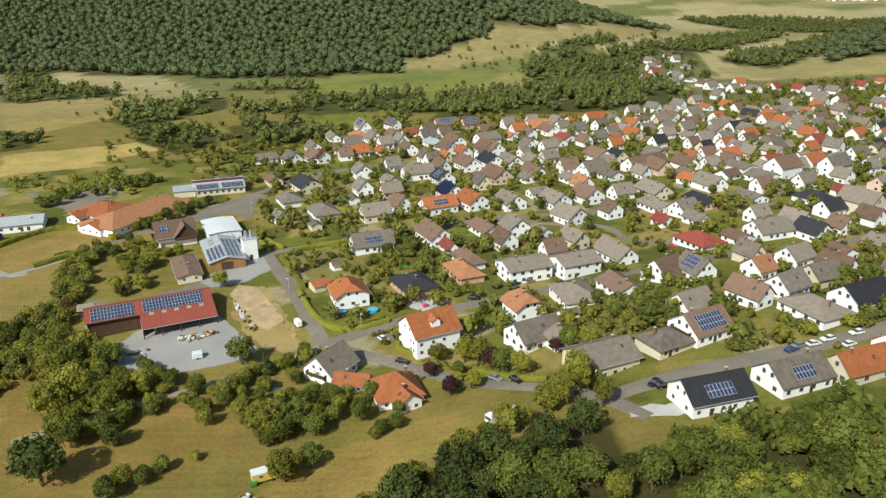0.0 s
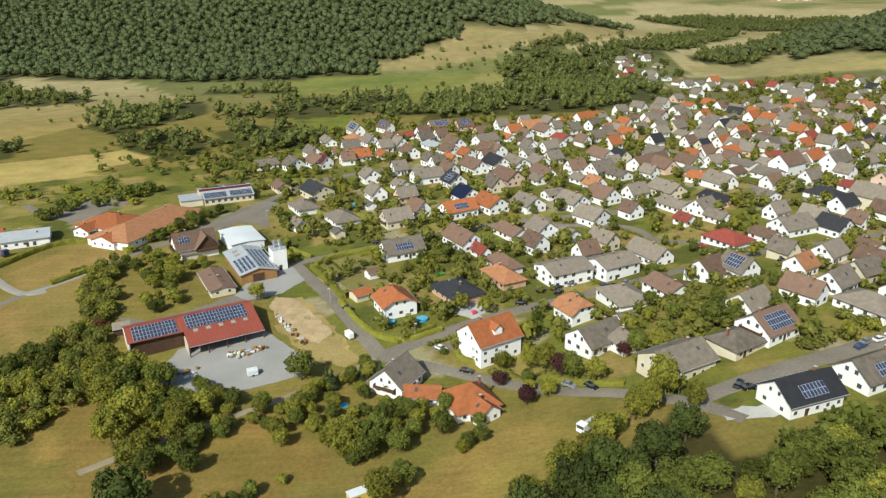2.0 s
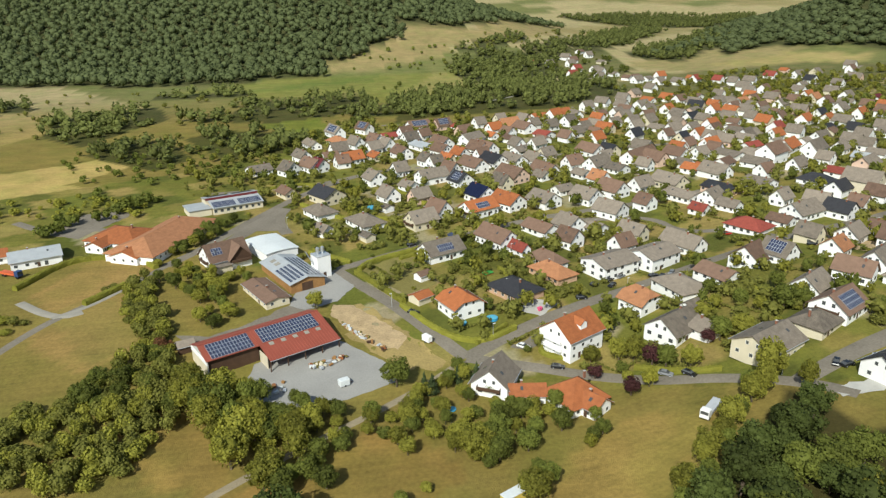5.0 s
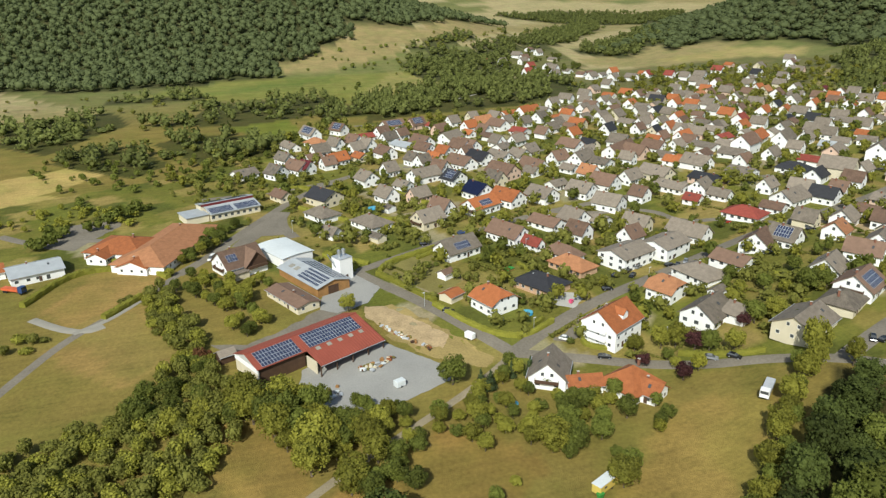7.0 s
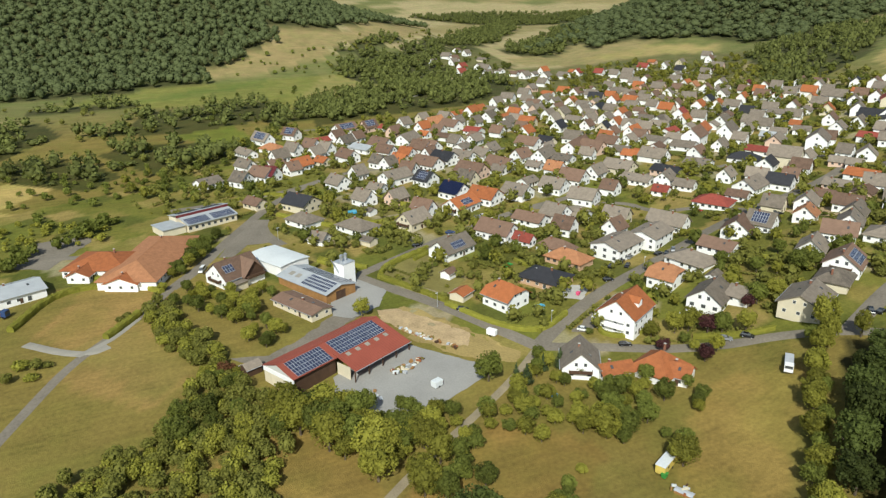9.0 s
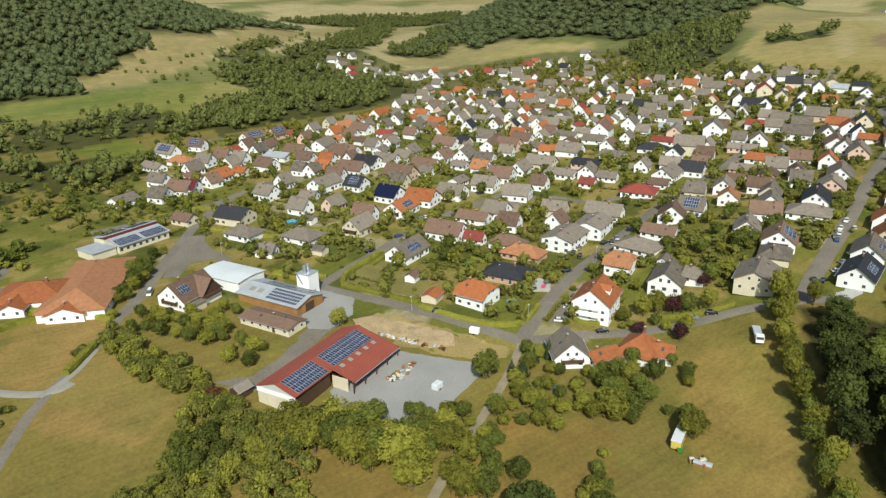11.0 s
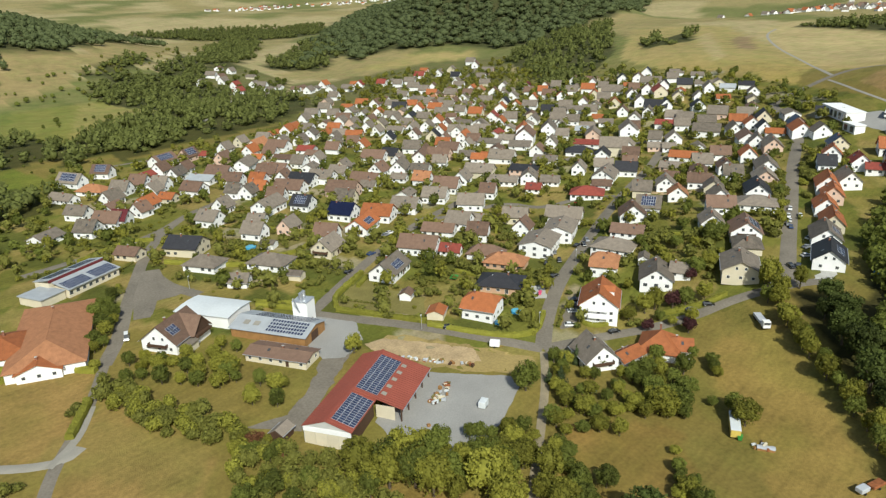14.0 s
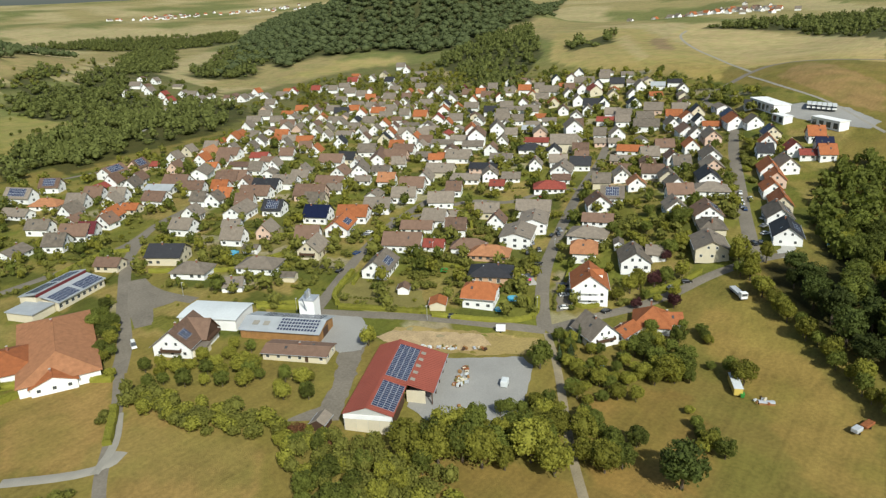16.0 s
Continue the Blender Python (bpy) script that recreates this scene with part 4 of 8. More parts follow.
ROADS.append(([(-40.7, 211), (-55.9, 199.3), (-78.5, 185.1), (-97.4, 173.5), (-113.9, 161.5)], 2.6))
ribbon('track', *ROADS[-1], TRACK, 0.148, 'worn farm track of gravel and dry grass', 'track')
ROADS.append(([(-192.4, 284.4), (-181.2, 272.7), (-173.2, 268), (-167.3, 271.1)], 3.6))
ribbon('track', *ROADS[-1], PALEPATH, 0.154, 'pale field path of compacted gravel', 'track')
ROADS.append(([(26.4, 339.1), (44, 326.5), (79.2, 324.9), (80.2, 299.5), (105.6, 292.5), (114.3, 275.8)], 4.5))
ribbon('road', *ROADS[-1], ASPHALT, 0.160, 'grey asphalt village street, patched and dusty', 'road')
ROADS.append(([(395.7, 256.5), (489.1, 305.8), (596.5, 370.7), (716.1, 428.1), (793.8, 443.2)], 3))
ribbon('path', *ROADS[-1], PALEPATH, 0.166, 'pale field path of compacted gravel', 'path')
ROADS.append(([(378.2, 254.1), (308.6, 208.1), (275.1, 174.1), (226.3, 140.3)], 2.2))
ribbon('path', *ROADS[-1], PALEPATH, 0.172, 'pale field path of compacted gravel', 'path')
ROADS.append(([(-18.4, 442), (25.8, 439.5), (65.6, 452.8), (116.7, 461.2), (193.7, 472.5), (274.9, 480.7), (333, 451.6)], 4))
ribbon('road', *ROADS[-1], ASPHALT, 0.178, 'grey asphalt village street, patched and dusty', 'road')
ROADS.append(([(94.8, 347.6), (135.3, 341), (198.8, 343.2), (240.6, 319.7)], 4))
ribbon('road', *ROADS[-1], ASPHALT, 0.184, 'grey asphalt village street, patched and dusty', 'road')
ROADS.append(([(-22.2, 584.5), (15.5, 580.3), (45.9, 559), (119.6, 589.6), (181.2, 604.9), (254.3, 622.3), (341.2, 632.6), (446.3, 661.9), (520.4, 720.6)], 4))
ribbon('road', *ROADS[-1], ASPHALT, 0.190, 'grey asphalt village street, patched and dusty', 'road')
ROADS.append(([(78.3, 672.9), (131.7, 709.7), (186.2, 777.5), (213.2, 802.1)], 3))
ribbon('path', *ROADS[-1], PALEPATH, 0.196, 'pale field path of compacted gravel', 'path')
ROADS.append(([(-224, 381.2), (-206.7, 364.2), (-188.5, 365.6), (-161.2, 353)], 4.5))
ribbon('road', *ROADS[-1], ASPHALT, 0.202, 'grey asphalt village street, patched and dusty', 'road')
ROADS.append(([(-176.8, 268.2), (-166.7, 274.7), (-157.2, 288.8)], 2.5))
ribbon('path', *ROADS[-1], PALEPATH, 0.208, 'pale field path of compacted gravel', 'path')
patch('yard', [(-83.9, 236.4), (-78.6, 232.3), (-60, 209.8), (-63.4, 203.6), (-79.4, 197.6), (-90, 194.3), (-100.5, 198.3), (-108.5, 206.3), (-105.5, 222.9)], GRAVEL, 0.08, 'grey gravel yard beside the red-roofed hall', 'yard', rough=0)
patch('yard', [(-76.8, 289), (-69.6, 272.8), (-77.1, 260.7), (-88.7, 255.6), (-94.5, 260.6), (-91.3, 274.5), (-84.2, 283.9)], GRAVEL, 0.085, 'grey gravel yard beside the workshop', 'yard', rough=0)
patch('soil_strip', [(-79, 258.2), (-72, 256), (-61, 239), (-55.5, 229), (-60, 222), (-67, 225), (-74, 236), (-80.2, 250.3)], SAND, 0.14, 'strip of bare sandy soil and dry weeds', 'strip', rough=0.5)
patch('verge', [(-72, 256), (-68.5, 257), (-57, 236), (-46, 212), (-50, 207), (-58, 210), (-68, 222), (-76, 235), (-74, 236), (-67, 226), (-60, 222), (-56, 229), (-61, 239)], MEADOW, 0.10, 'dry weedy verge round the bare soil', 'verge', rough=0.45, ragged=1.4)
patch('lane', [(-93, 262), (-83.1, 258.1), (-122.6, 234), (-126.5, 239.1), (-132.3, 246.8), (-121, 243.4), (-109.7, 248.5)], ASPHALT, 0.075, 'dark asphalt lane along the red-roofed hall', 'lane', rough=0)
patch('junction', [(-122.9, 335.1), (-113.6, 354.4), (-101.6, 378.9), (-92.9, 374.1), (-97.3, 360.3), (-98.2, 346.6), (-93.0, 344.3), (-101.9, 343.2), (-109.0, 344.6), (-112.7, 338.6), (-117.5, 332.7)], ASPHALT, 0.09, 'wide asphalt junction in front of the workshop', 'road', rough=0, ragged=0.2)
patch('parking', [(-206, 360.4), (-194, 387.4), (-174.6, 394.1), (-172, 380), (-188.7, 351.3)], ASPHALT, 0.075, 'asphalt car park among shrubs', 'parking', rough=0)
patch('lawn', [(-65.9, 289.2), (-50.7, 299), (-40, 299.3), (-43.3, 293.2), (-38, 269.2), (-49.8, 257.5)], LAWN, 0.07, 'dry fenced lawn plot', 'lawn', rough=0)
patch('lawn', [(-52.8, 365.8), (-35.5, 384.9), (-21.5, 368), (-24.1, 357.2), (-40.8, 354.5)], LAWN, 0.07, 'playground lawn with sand pits', 'lawn', rough=0)
patch('court', [(-8, 249.2), (2.1, 241.5), (-7.7, 233.4), (-13.8, 239), (-13.2, 246.1)], CONCRETE, 0.075, 'paved court beside the black-roofed bungalow', 'court', rough=0)
patch('forecourt', [(-0.5, 228.2), (4, 224.1), (-18.9, 212.7), (-23.8, 216)], ASPHALT, 0.075, 'parking forecourt beside the flats', 'forecourt', rough=0)
patch('forecourt', [(45.6, 156.3), (69.5, 156.3), (56.7, 150.5), (45.4, 151.1)], CONCRETE, 0.075, 'pale paved forecourt', 'forecourt', rough=0)
patch('building_site', [(127, 271.4), (141.2, 274.4), (145.5, 245.4), (131.5, 235.3), (121, 251.9)], SAND, 0.1, 'bare sandy building plot', 'site', rough=0.6)
patch('depot_yard', [(267.3, 217.7), (277.2, 194.3), (270.3, 166.9), (245.6, 145.1), (232.9, 149), (241.5, 180.3), (252.3, 202.1)], GRAVEL, 0.09, 'paved depot yard', 'yard', rough=0)

# ---- village houses: place, turn of the ridge, length, width, kind, roof ----
HOUSES = []


def h(x, y, yaw, L, W, *rest, **more):
    HOUSES.append((x, y, max(L, W) / 2 + 1))
    return house(x, y, yaw, L, W, *rest, **more)


h(-74.3, 383.9, 121, 15.4, 13.0, 'M', 'd', 'c', 1)
h(-78.8, 360.5, 117, 15.1, 11.0, 'P', 'g', 'w', 1)
h(-58.5, 341.1, 115, 17.0, 12.0, 'P', 'g', 'w', 1)
h(-78.9, 333.8, 129, 8.0, 7.0, 'L', 'g', 'w', 2)
h(-32.8, 334.9, 24, 13.2, 10.0, 'M', 'g', 'c', 1, balcony=-1)
h(-3.9, 305.5, 116, 17.0, 11.0, 'M', 'b', 'w', 1)
h(-31.1, 296.2, 23, 17.0, 11.0, 'M', 'g', 'w', 1, solar=-2)
h(19.4, 315.3, 117, 15.0, 10.0, 'L', 'b', 'w', 1)
h(2.5, 292.4, 113, 9.0, 5.0, 'L', 'r', 'w', 1)
h(10.2, 278.4, 115, 15.5, 8.0, 'P', 'b', 'w', 1)
h(8.0, 265.6, 113, 17.0, 10.0, 'P', 't', 'k', 1)
h(-11.2, 253.0, 117, 17.0, 13.0, 'P', 'd', 'k', 2)
h(-34.3, 242.9, 110, 11.7, 12.0, 'Q', 'o', 'w', 2)
h(-46.8, 254.2, 31, 6.8, 6.0, 'G', 'o', 'c', 2)
h(31.6, 265.2, 21, 18.0, 14.0, 'F', 'g', 'w', 1)
h(51.9, 268.0, 24, 16.9, 13.0, 'F', 'g', 'w', 1)
h(70.8, 278.7, 114, 17.0, 10.0, 'M', 'g', 'w', 1)
h(-4.7, 212.0, 28, 15.5, 13.4, 'T', 'o', 'w', 2, balcony=-1, dormer=-1)
h(27.9, 229.7, 114, 10.2, 11.2, 'Q', 't', 'w', 1)
h(47.0, 236.6, 103, 17.0, 13.0, 'P', 'g', 'w', 1)
h(63.5, 239.6, 111, 13.9, 11.0, 'L', 'b', 'w', 1)
h(81.5, 247.5, 33, 11.8, 12.0, 'M', 'b', 'w', 1)
h(91.8, 244.8, 113, 10.8, 10.0, 'M', 'g', 'w', 1, solar=1)
h(28.8, 207.3, 28, 15.1, 12.0, 'M', 'g', 'w', 1)
h(36.9, 200.8, 109, 8.0, 8.8, 'L', 'g', 'w', 1)
h(44.3, 181.3, 25, 17.0, 13.0, 'M', 'g', 'c', 2, eaves=4.4, ridge=7.8)
h(63.5, 186.6, 27, 12.5, 10.5, 'P', 'g', 'c', 1)
h(75.5, 192.3, 27, 14.0, 12.0, 'M', 'b', 'w', 1, solar=-1, balcony=-1)
h(114.1, 202.4, 114, 16.9, 13.0, 'P', 'g', 'w', 1)
h(131.5, 209.1, 26, 17.0, 11.0, 'M', 'd', 'w', 1)
h(151.5, 213.3, 27, 13.1, 11.0, 'M', 'g', 'p', 1)
h(171.4, 219.9, 26, 17.0, 11.0, 'M', 'g', 'w', 1)
h(66.1, 156.7, 17, 17.0, 11.0, 'M', 'd', 'w', 2, solar=-2)
h(90.4, 165.4, 21, 16.5, 11.0, 'M', 'g', 'w', 1, solar=-2)
h(109.0, 168.5, 201, 15.3, 9.0, 'M', 'o', 'c', 1)
h(125.1, 176.4, 23, 12.6, 9.0, 'M', 'o', 'w', 1)
h(141.4, 178.4, 201, 12.1, 9.0, 'M', 'o', 'p', 1)
h(154.1, 184.6, 201, 16.0, 10.0, 'M', 'o', 'w', 1)
h(163.9, 178.4, 28, 14.6, 10.0, 'M', 'g', 'w', 1)
h(-80.3, 450.8, 122, 14.0, 11.0, 'M', 'b', 'w', 1)
h(-93.7, 443.6, 125, 9.6, 10.6, 'M', 'g', 'w', 1)
h(-111.6, 449.8, 26, 13.2, 10.0, 'L', 'g', 'w', 1)
h(-75.7, 447.4, 124, 8.0, 8.8, 'M', 'w', 'w', 1)
h(-61.9, 455.1, 199, 8.0, 8.8, 'M', 'b', 'w', 1)
h(-68.1, 476.0, 23, 9.8, 8.0, 'L', 'b', 'w', 1)
h(-55.1, 462.9, 29, 13.7, 8.0, 'M', 'o', 'w', 1)
h(-39.4, 469.0, 117, 8.9, 8.0, 'L', 'o', 'c', 1)
h(-22.6, 470.4, 110, 12.9, 10.0, 'M', 'b', 'w', 1)
h(-46.7, 411.0, 111, 10.8, 10.0, 'M', 'g', 'w', 1)
h(-30.1, 426.8, 22, 8.1, 9.0, 'M', 'g', 'w', 1)
h(-4.6, 492.6, 116, 17.0, 12.0, 'L', 's', 'w', 1)
h(-60.5, 549.8, 112, 17.0, 9.0, 'M', 'g', 'w', 0, solar=1)
h(-38.2, 557.4, 124, 11.9, 9.0, 'M', 'b', 'w', 0, solar=1)
h(-59.6, 520.5, 120, 17.0, 10.0, 'P', 't', 'w', 1)
h(-78.4, 516.5, 109, 17.0, 8.0, 'L', 'g', 'w', 1)
h(2.9, 558.9, 199, 17.0, 11.0, 'M', 'b', 'w', 0, solar=1)
h(-23.8, 529.3, 199, 10.9, 8.0, 'L', 'r', 'w', 0)
h(21.3, 557.7, 24, 12.5, 9.0, 'M', 'b', 'p', 0, solar=-1)
h(33.2, 552.0, 117, 8.4, 9.0, 'L', 'r', 'w', 0)
h(50.5, 557.8, 201, 8.8, 9.0, 'M', 'g', 'w', 0)
h(70.2, 568.5, 200, 8.0, 8.8, 'M', 'g', 'c', 0)
h(8.4, 494.6, 114, 15.4, 11.0, 'M', 'b', 'w', 1)
h(30.7, 501.3, 36, 17.0, 12.0, 'M', 'g', 'w', 0)
h(71.1, 547.0, 26, 17.0, 10.0, 'M', 't', 'w', 0)
far_house(106.7, 580.8, 22, 14.5, 9.0, 'L', 'o', 'w')
h(78.6, 531.9, 111, 15.6, 11.0, 'M', 'b', 'w', 0)
h(49.0, 514.3, 117, 8.0, 7.0, 'L', 'o', 'w', 0)
h(28.3, 471.1, 117, 12.9, 10.0, 'M', 'b', 'w', 1)
h(-10.4, 446.9, 115, 8.0, 8.8, 'M', 'g', 'w', 1)
h(1.7, 441.2, 115, 10.2, 9.0, 'M', 'o', 'c', 1)
h(-6.3, 439.3, 24, 8.0, 8.8, 'M', 'g', 'w', 1)
h(-14.3, 407.9, 22, 17.0, 11.0, 'M', 'g', 'w', 1)
h(-29.5, 395.6, 125, 8.5, 8.0, 'L', 'g', 'w', 1)
h(0.1, 396.9, 115, 10.2, 11.0, 'M', 'd', 'w', 1, solar=1)
h(32.5, 469.5, 115, 16.4, 11.0, 'M', 'b', 'w', 1)
h(14.8, 428.9, 115, 17.0, 11.0, 'M', 'b', 'w', 1)
h(29.5, 436.1, 113, 15.3, 12.0, 'M', 'd', 'w', 1)
h(59.5, 497.7, 114, 13.9, 9.0, 'L', 'b', 'w', 0)
h(87.2, 509.8, 121, 11.8, 12.0, 'L', 'r', 'w', 0)
h(41.3, 433.0, 112, 14.9, 11.0, 'M', 'g', 'w', 1)
h(54.8, 433.7, 114, 10.5, 11.6, 'M', 'g', 'w', 1)
h(52.3, 406.0, 109, 17.0, 10.0, 'M', 'b', 'w', 1)
h(30.8, 400.5, 115, 17.0, 12.0, 'M', 'b', 'p', 1)
h(4.2, 368.3, 113, 12.4, 12.0, 'M', 'n', 'w', 1)
h(-2.4, 346.3, 27, 17.0, 11.0, 'M', 'o', 'w', 1, solar=-2, balcony=-1)
h(15.0, 353.5, 118, 14.9, 12.0, 'M', 'o', 'w', 1)
h(33.8, 352.9, 116, 13.6, 12.0, 'M', 'g', 'w', 1)
h(56.8, 353.4, 120, 12.7, 12.0, 'M', 'g', 'w', 1)
h(74.8, 361.5, 116, 13.7, 12.0, 'M', 'b', 'w', 1)
h(110.7, 367.3, 112, 17.0, 12.0, 'M', 'g', 'c', 1)
h(137.6, 388.0, 121, 13.7, 10.0, 'L', 'o', 'w', 0)
h(74.0, 418.3, 199, 10.4, 10.0, 'M', 'b', 'w', 1)
h(87.9, 414.3, 35, 17.0, 10.0, 'M', 'g', 'w', 1)
h(97.8, 448.8, 114, 15.4, 12.0, 'M', 'b', 'w', 0)
h(108.9, 444.8, 111, 11.0, 10.0, 'M', 'd', 'c', 0)
h(133.4, 448.5, 121, 12.1, 12.0, 'M', 'g', 'w', 0)
h(116.0, 423.0, 35, 16.5, 11.0, 'M', 'b', 'w', 0)
h(126.4, 416.2, 108, 15.6, 10.0, 'M', 'b', 'p', 0)
h(144.5, 423.8, 111, 14.2, 10.0, 'M', 'b', 'w', 0)
h(96.3, 403.9, 118, 11.0, 11.0, 'L', 'g', 'w', 1)
h(138.6, 402.0, 112, 9.8, 9.0, 'L', 'g', 'w', 0)
h(71.5, 397.5, 118, 8.8, 8.0, 'L', 'g', 'w', 1)
h(47.9, 398.5, 118, 8.4, 8.0, 'L', 'g', 'w', 1)
h(60.3, 330.5, 123, 13.3, 12.0, 'M', 'g', 'w', 1)
h(32.9, 314.2, 111, 11.1, 11.0, 'M', 'g', 'w', 1)
h(44.0, 309.8, 118, 8.7, 8.0, 'L', 'g', 'w', 1)
h(106.2, 345.1, 114, 17.0, 12.0, 'L', 'g', 'w', 1)
h(130.1, 347.3, 112, 17.0, 13.0, 'L', 'd', 'p', 1)
h(142.8, 383.6, 111, 15.1, 9.0, 'L', 'o', 'w', 0)
h(142.6, 375.3, 112, 15.8, 11.0, 'M', 'g', 'w', 1)
h(175.3, 385.8, 118, 14.0, 13.0, 'L', 'g', 'w', 0)
h(153.0, 348.7, 114, 13.9, 12.0, 'L', 'g', 'w', 1)
h(117.5, 320.0, 116, 10.3, 8.0, 'L', 'g', 'w', 1)
h(102.0, 320.3, 116, 8.0, 7.0, 'L', 'r', 'w', 1)
h(183.0, 343.4, 121, 17.0, 11.0, 'P', 'd', 'w', 0)
h(108.6, 289.7, 118, 17.0, 13.0, 'P', 'r', 'w', 1)
h(141.4, 298.6, 200, 17.0, 12.0, 'M', 'g', 'w', 1)
h(158.8, 295.0, 115, 12.1, 11.0, 'M', 'd', 'w', 1)
h(173.7, 301.1, 114, 8.0, 8.8, 'M', 'b', 'w', 1)
h(217.8, 308.5, 120, 8.0, 8.8, 'L', 'g', 'p', 0)
h(202.5, 279.9, 108, 17.0, 12.0, 'L', 'o', 'w', 0)
h(179.0, 276.6, 109, 12.9, 10.0, 'L', 'g', 'p', 1)
h(155.8, 265.9, 111, 9.0, 9.9, 'L', 'b', 'w', 1)
h(219.5, 298.9, 119, 8.0, 8.0, 'L', 'g', 'w', 0)
h(185.7, 403.9, 115, 13.1, 12.0, 'L', 'g', 'w', 0)
h(172.8, 409.9, 111, 16.2, 12.0, 'L', 'g', 'w', 0)
h(187.7, 390.7, 30, 17.0, 12.0, 'T', 'b', 'w', 0)
h(214.5, 377.9, 117, 8.3, 9.2, 'M', 'g', 'w', 0)
h(227.7, 361.0, 31, 16.6, 10.0, 'M', 'g', 'p', 0)
h(237.4, 376.5, 115, 8.8, 8.0, 'L', 's', 'c', 0)
h(205.4, 351.5, 114, 16.6, 10.0, 'L', 'r', 'w', 0)
h(195.7, 325.5, 119, 17.0, 12.0, 'T', 'g', 'c', 0)
h(238.5, 339.4, 33, 17.0, 12.0, 'T', 'g', 'w', 0)
h(232.5, 315.3, 109, 8.0, 8.8, 'M', 'g', 'w', 0)
h(235.3, 303.8, 34, 9.6, 10.0, 'M', 'g', 'w', 0)
h(256.0, 290.6, 110, 17.0, 13.0, 'M', 'g', 'w', 0)
h(269.7, 326.5, 110, 14.9, 11.0, 'L', 'r', 'w', 0)
h(283.3, 328.1, 108, 11.0, 10.0, 'M', 'g', 'w', 0)
h(280.3, 317.7, 108, 10.7, 9.0, 'M', 'g', 'w', 0)
h(307.1, 354.5, 108, 17.0, 11.0, 'M', 'd', 'w', 0)
h(308.9, 321.7, 35, 9.1, 10.0, 'M', 'd', 'w', 0)
h(293.2, 299.7, 108, 13.0, 11.0, 'M', 'g', 'p', 0)
far_house(331.2, 312.9, 121, 9.6, 9.0, 'L', 'o', 'w')
h(240.3, 226.9, 29, 17.0, 11.0, 'M', 'o', 'w', 0)
h(264.3, 264.4, 33, 8.7, 9.5, 'M', 'o', 'w', 0)
h(253.4, 271.4, 32, 13.0, 9.0, 'M', 'g', 'w', 0)
h(231.8, 254.4, 30, 17.0, 11.0, 'M', 'b', 'w', 0)
h(213.4, 232.6, 27, 17.0, 10.0, 'M', 'g', 'p', 1)
h(253.8, 233.3, 31, 9.3, 10.0, 'M', 'n', 'p', 0)
h(233.3, 213.2, 33, 9.3, 10.0, 'M', 'g', 'w', 0)
h(276.4, 225.0, 109, 9.9, 10.0, 'L', 'd', 'w', 0)
h(280.7, 246.4, 34, 13.0, 10.0, 'L', 'g', 'w', 0)
h(210.3, 197.4, 29, 8.8, 9.7, 'M', 'n', 'c', 1)
h(194.9, 195.4, 200, 8.0, 8.8, 'M', 'o', 'w', 1)
h(180.6, 193.7, 116, 8.2, 9.0, 'M', 'd', 'w', 1)
h(187.3, 180.0, 28, 9.7, 9.0, 'M', 'r', 'w', 1)
h(211.6, 173.8, 113, 8.6, 9.5, 'M', 'o', 'w', 1)
h(195.9, 166.5, 113, 8.3, 9.1, 'M', 'n', 'w', 1)
h(184.3, 162.9, 117, 8.3, 9.2, 'M', 'o', 'w', 1)
h(183.2, 171.9, 109, 8.0, 8.0, 'L', 'r', 'w', 1)
h(216.4, 391.4, 32, 17.0, 10.0, 'T', 'g', 'w', 0)
h(215.0, 413.4, 35, 15.9, 10.0, 'M', 'o', 'w', 0)
far_house(296.2, 419.6, 117, 16.9, 13.0, 'L', 'g', 'w')
far_house(338.8, 463.6, 34, 11.7, 9.0, 'M', 'o', 'w')
far_house(370.6, 491.9, 115, 8.6, 9.0, 'M', 'g', 'w')
far_house(393.4, 468.3, 113, 12.1, 9.0, 'L', 'b', 'c')
far_house(389.5, 432.1, 33, 10.7, 9.0, 'M', 'd', 'w')
far_house(348.8, 418.0, 110, 17.0, 9.0, 'M', 'g', 'w')
far_house(367.8, 413.4, 115, 8.0, 8.8, 'L', 'o', 'w')
far_house(313.4, 394.9, 34, 8.4, 9.0, 'M', 'o', 'c')
far_house(338.4, 393.8, 34, 9.8, 8.0, 'M', 'g', 'w')
far_house(374.8, 395.8, 110, 17.0, 11.0, 'M', 'g', 'w')
far_house(347.5, 373.3, 36, 16.5, 11.0, 'M', 'r', 'c')
far_house(319.4, 375.5, 34, 12.0, 9.0, 'M', 'g', 'w')
far_house(333.0, 350.0, 32, 9.1, 9.0, 'M', 'g', 'c')
h(310.6, 348.6, 35, 9.7, 9.0, 'M', 'd', 'w', 0)
far_house(396.2, 364.1, 115, 10.0, 8.0, 'L', 'g', 'w')
far_house(370.4, 345.1, 110, 15.0, 10.0, 'L', 'g', 'w')
far_house(332.1, 332.4, 34, 8.0, 8.0, 'M', 'g', 'w')
far_house(375.6, 336.2, 33, 11.9, 9.0, 'L', 'g', 'c')
far_house(358.7, 321.1, 109, 11.0, 9.0, 'L', 's', 'w')
far_house(276.2, 757.1, 24, 11.9, 9.0, 'M', 'g', 'w')
far_house(312.4, 776.0, 19, 11.2, 8.6, 'M', 'o', 'w')
far_house(292.7, 739.0, 27, 10.4, 9.6, 'M', 'g', 'w')
far_house(309.6, 730.2, 112, 12.7, 9.7, 'M', 'g', 'w')
far_house(260.7, 693.7, 112, 10.2, 9.3, 'M', 'g', 'w')
far_house(333.5, 737.5, 33, 10.3, 8.8, 'M', 'r', 'w')
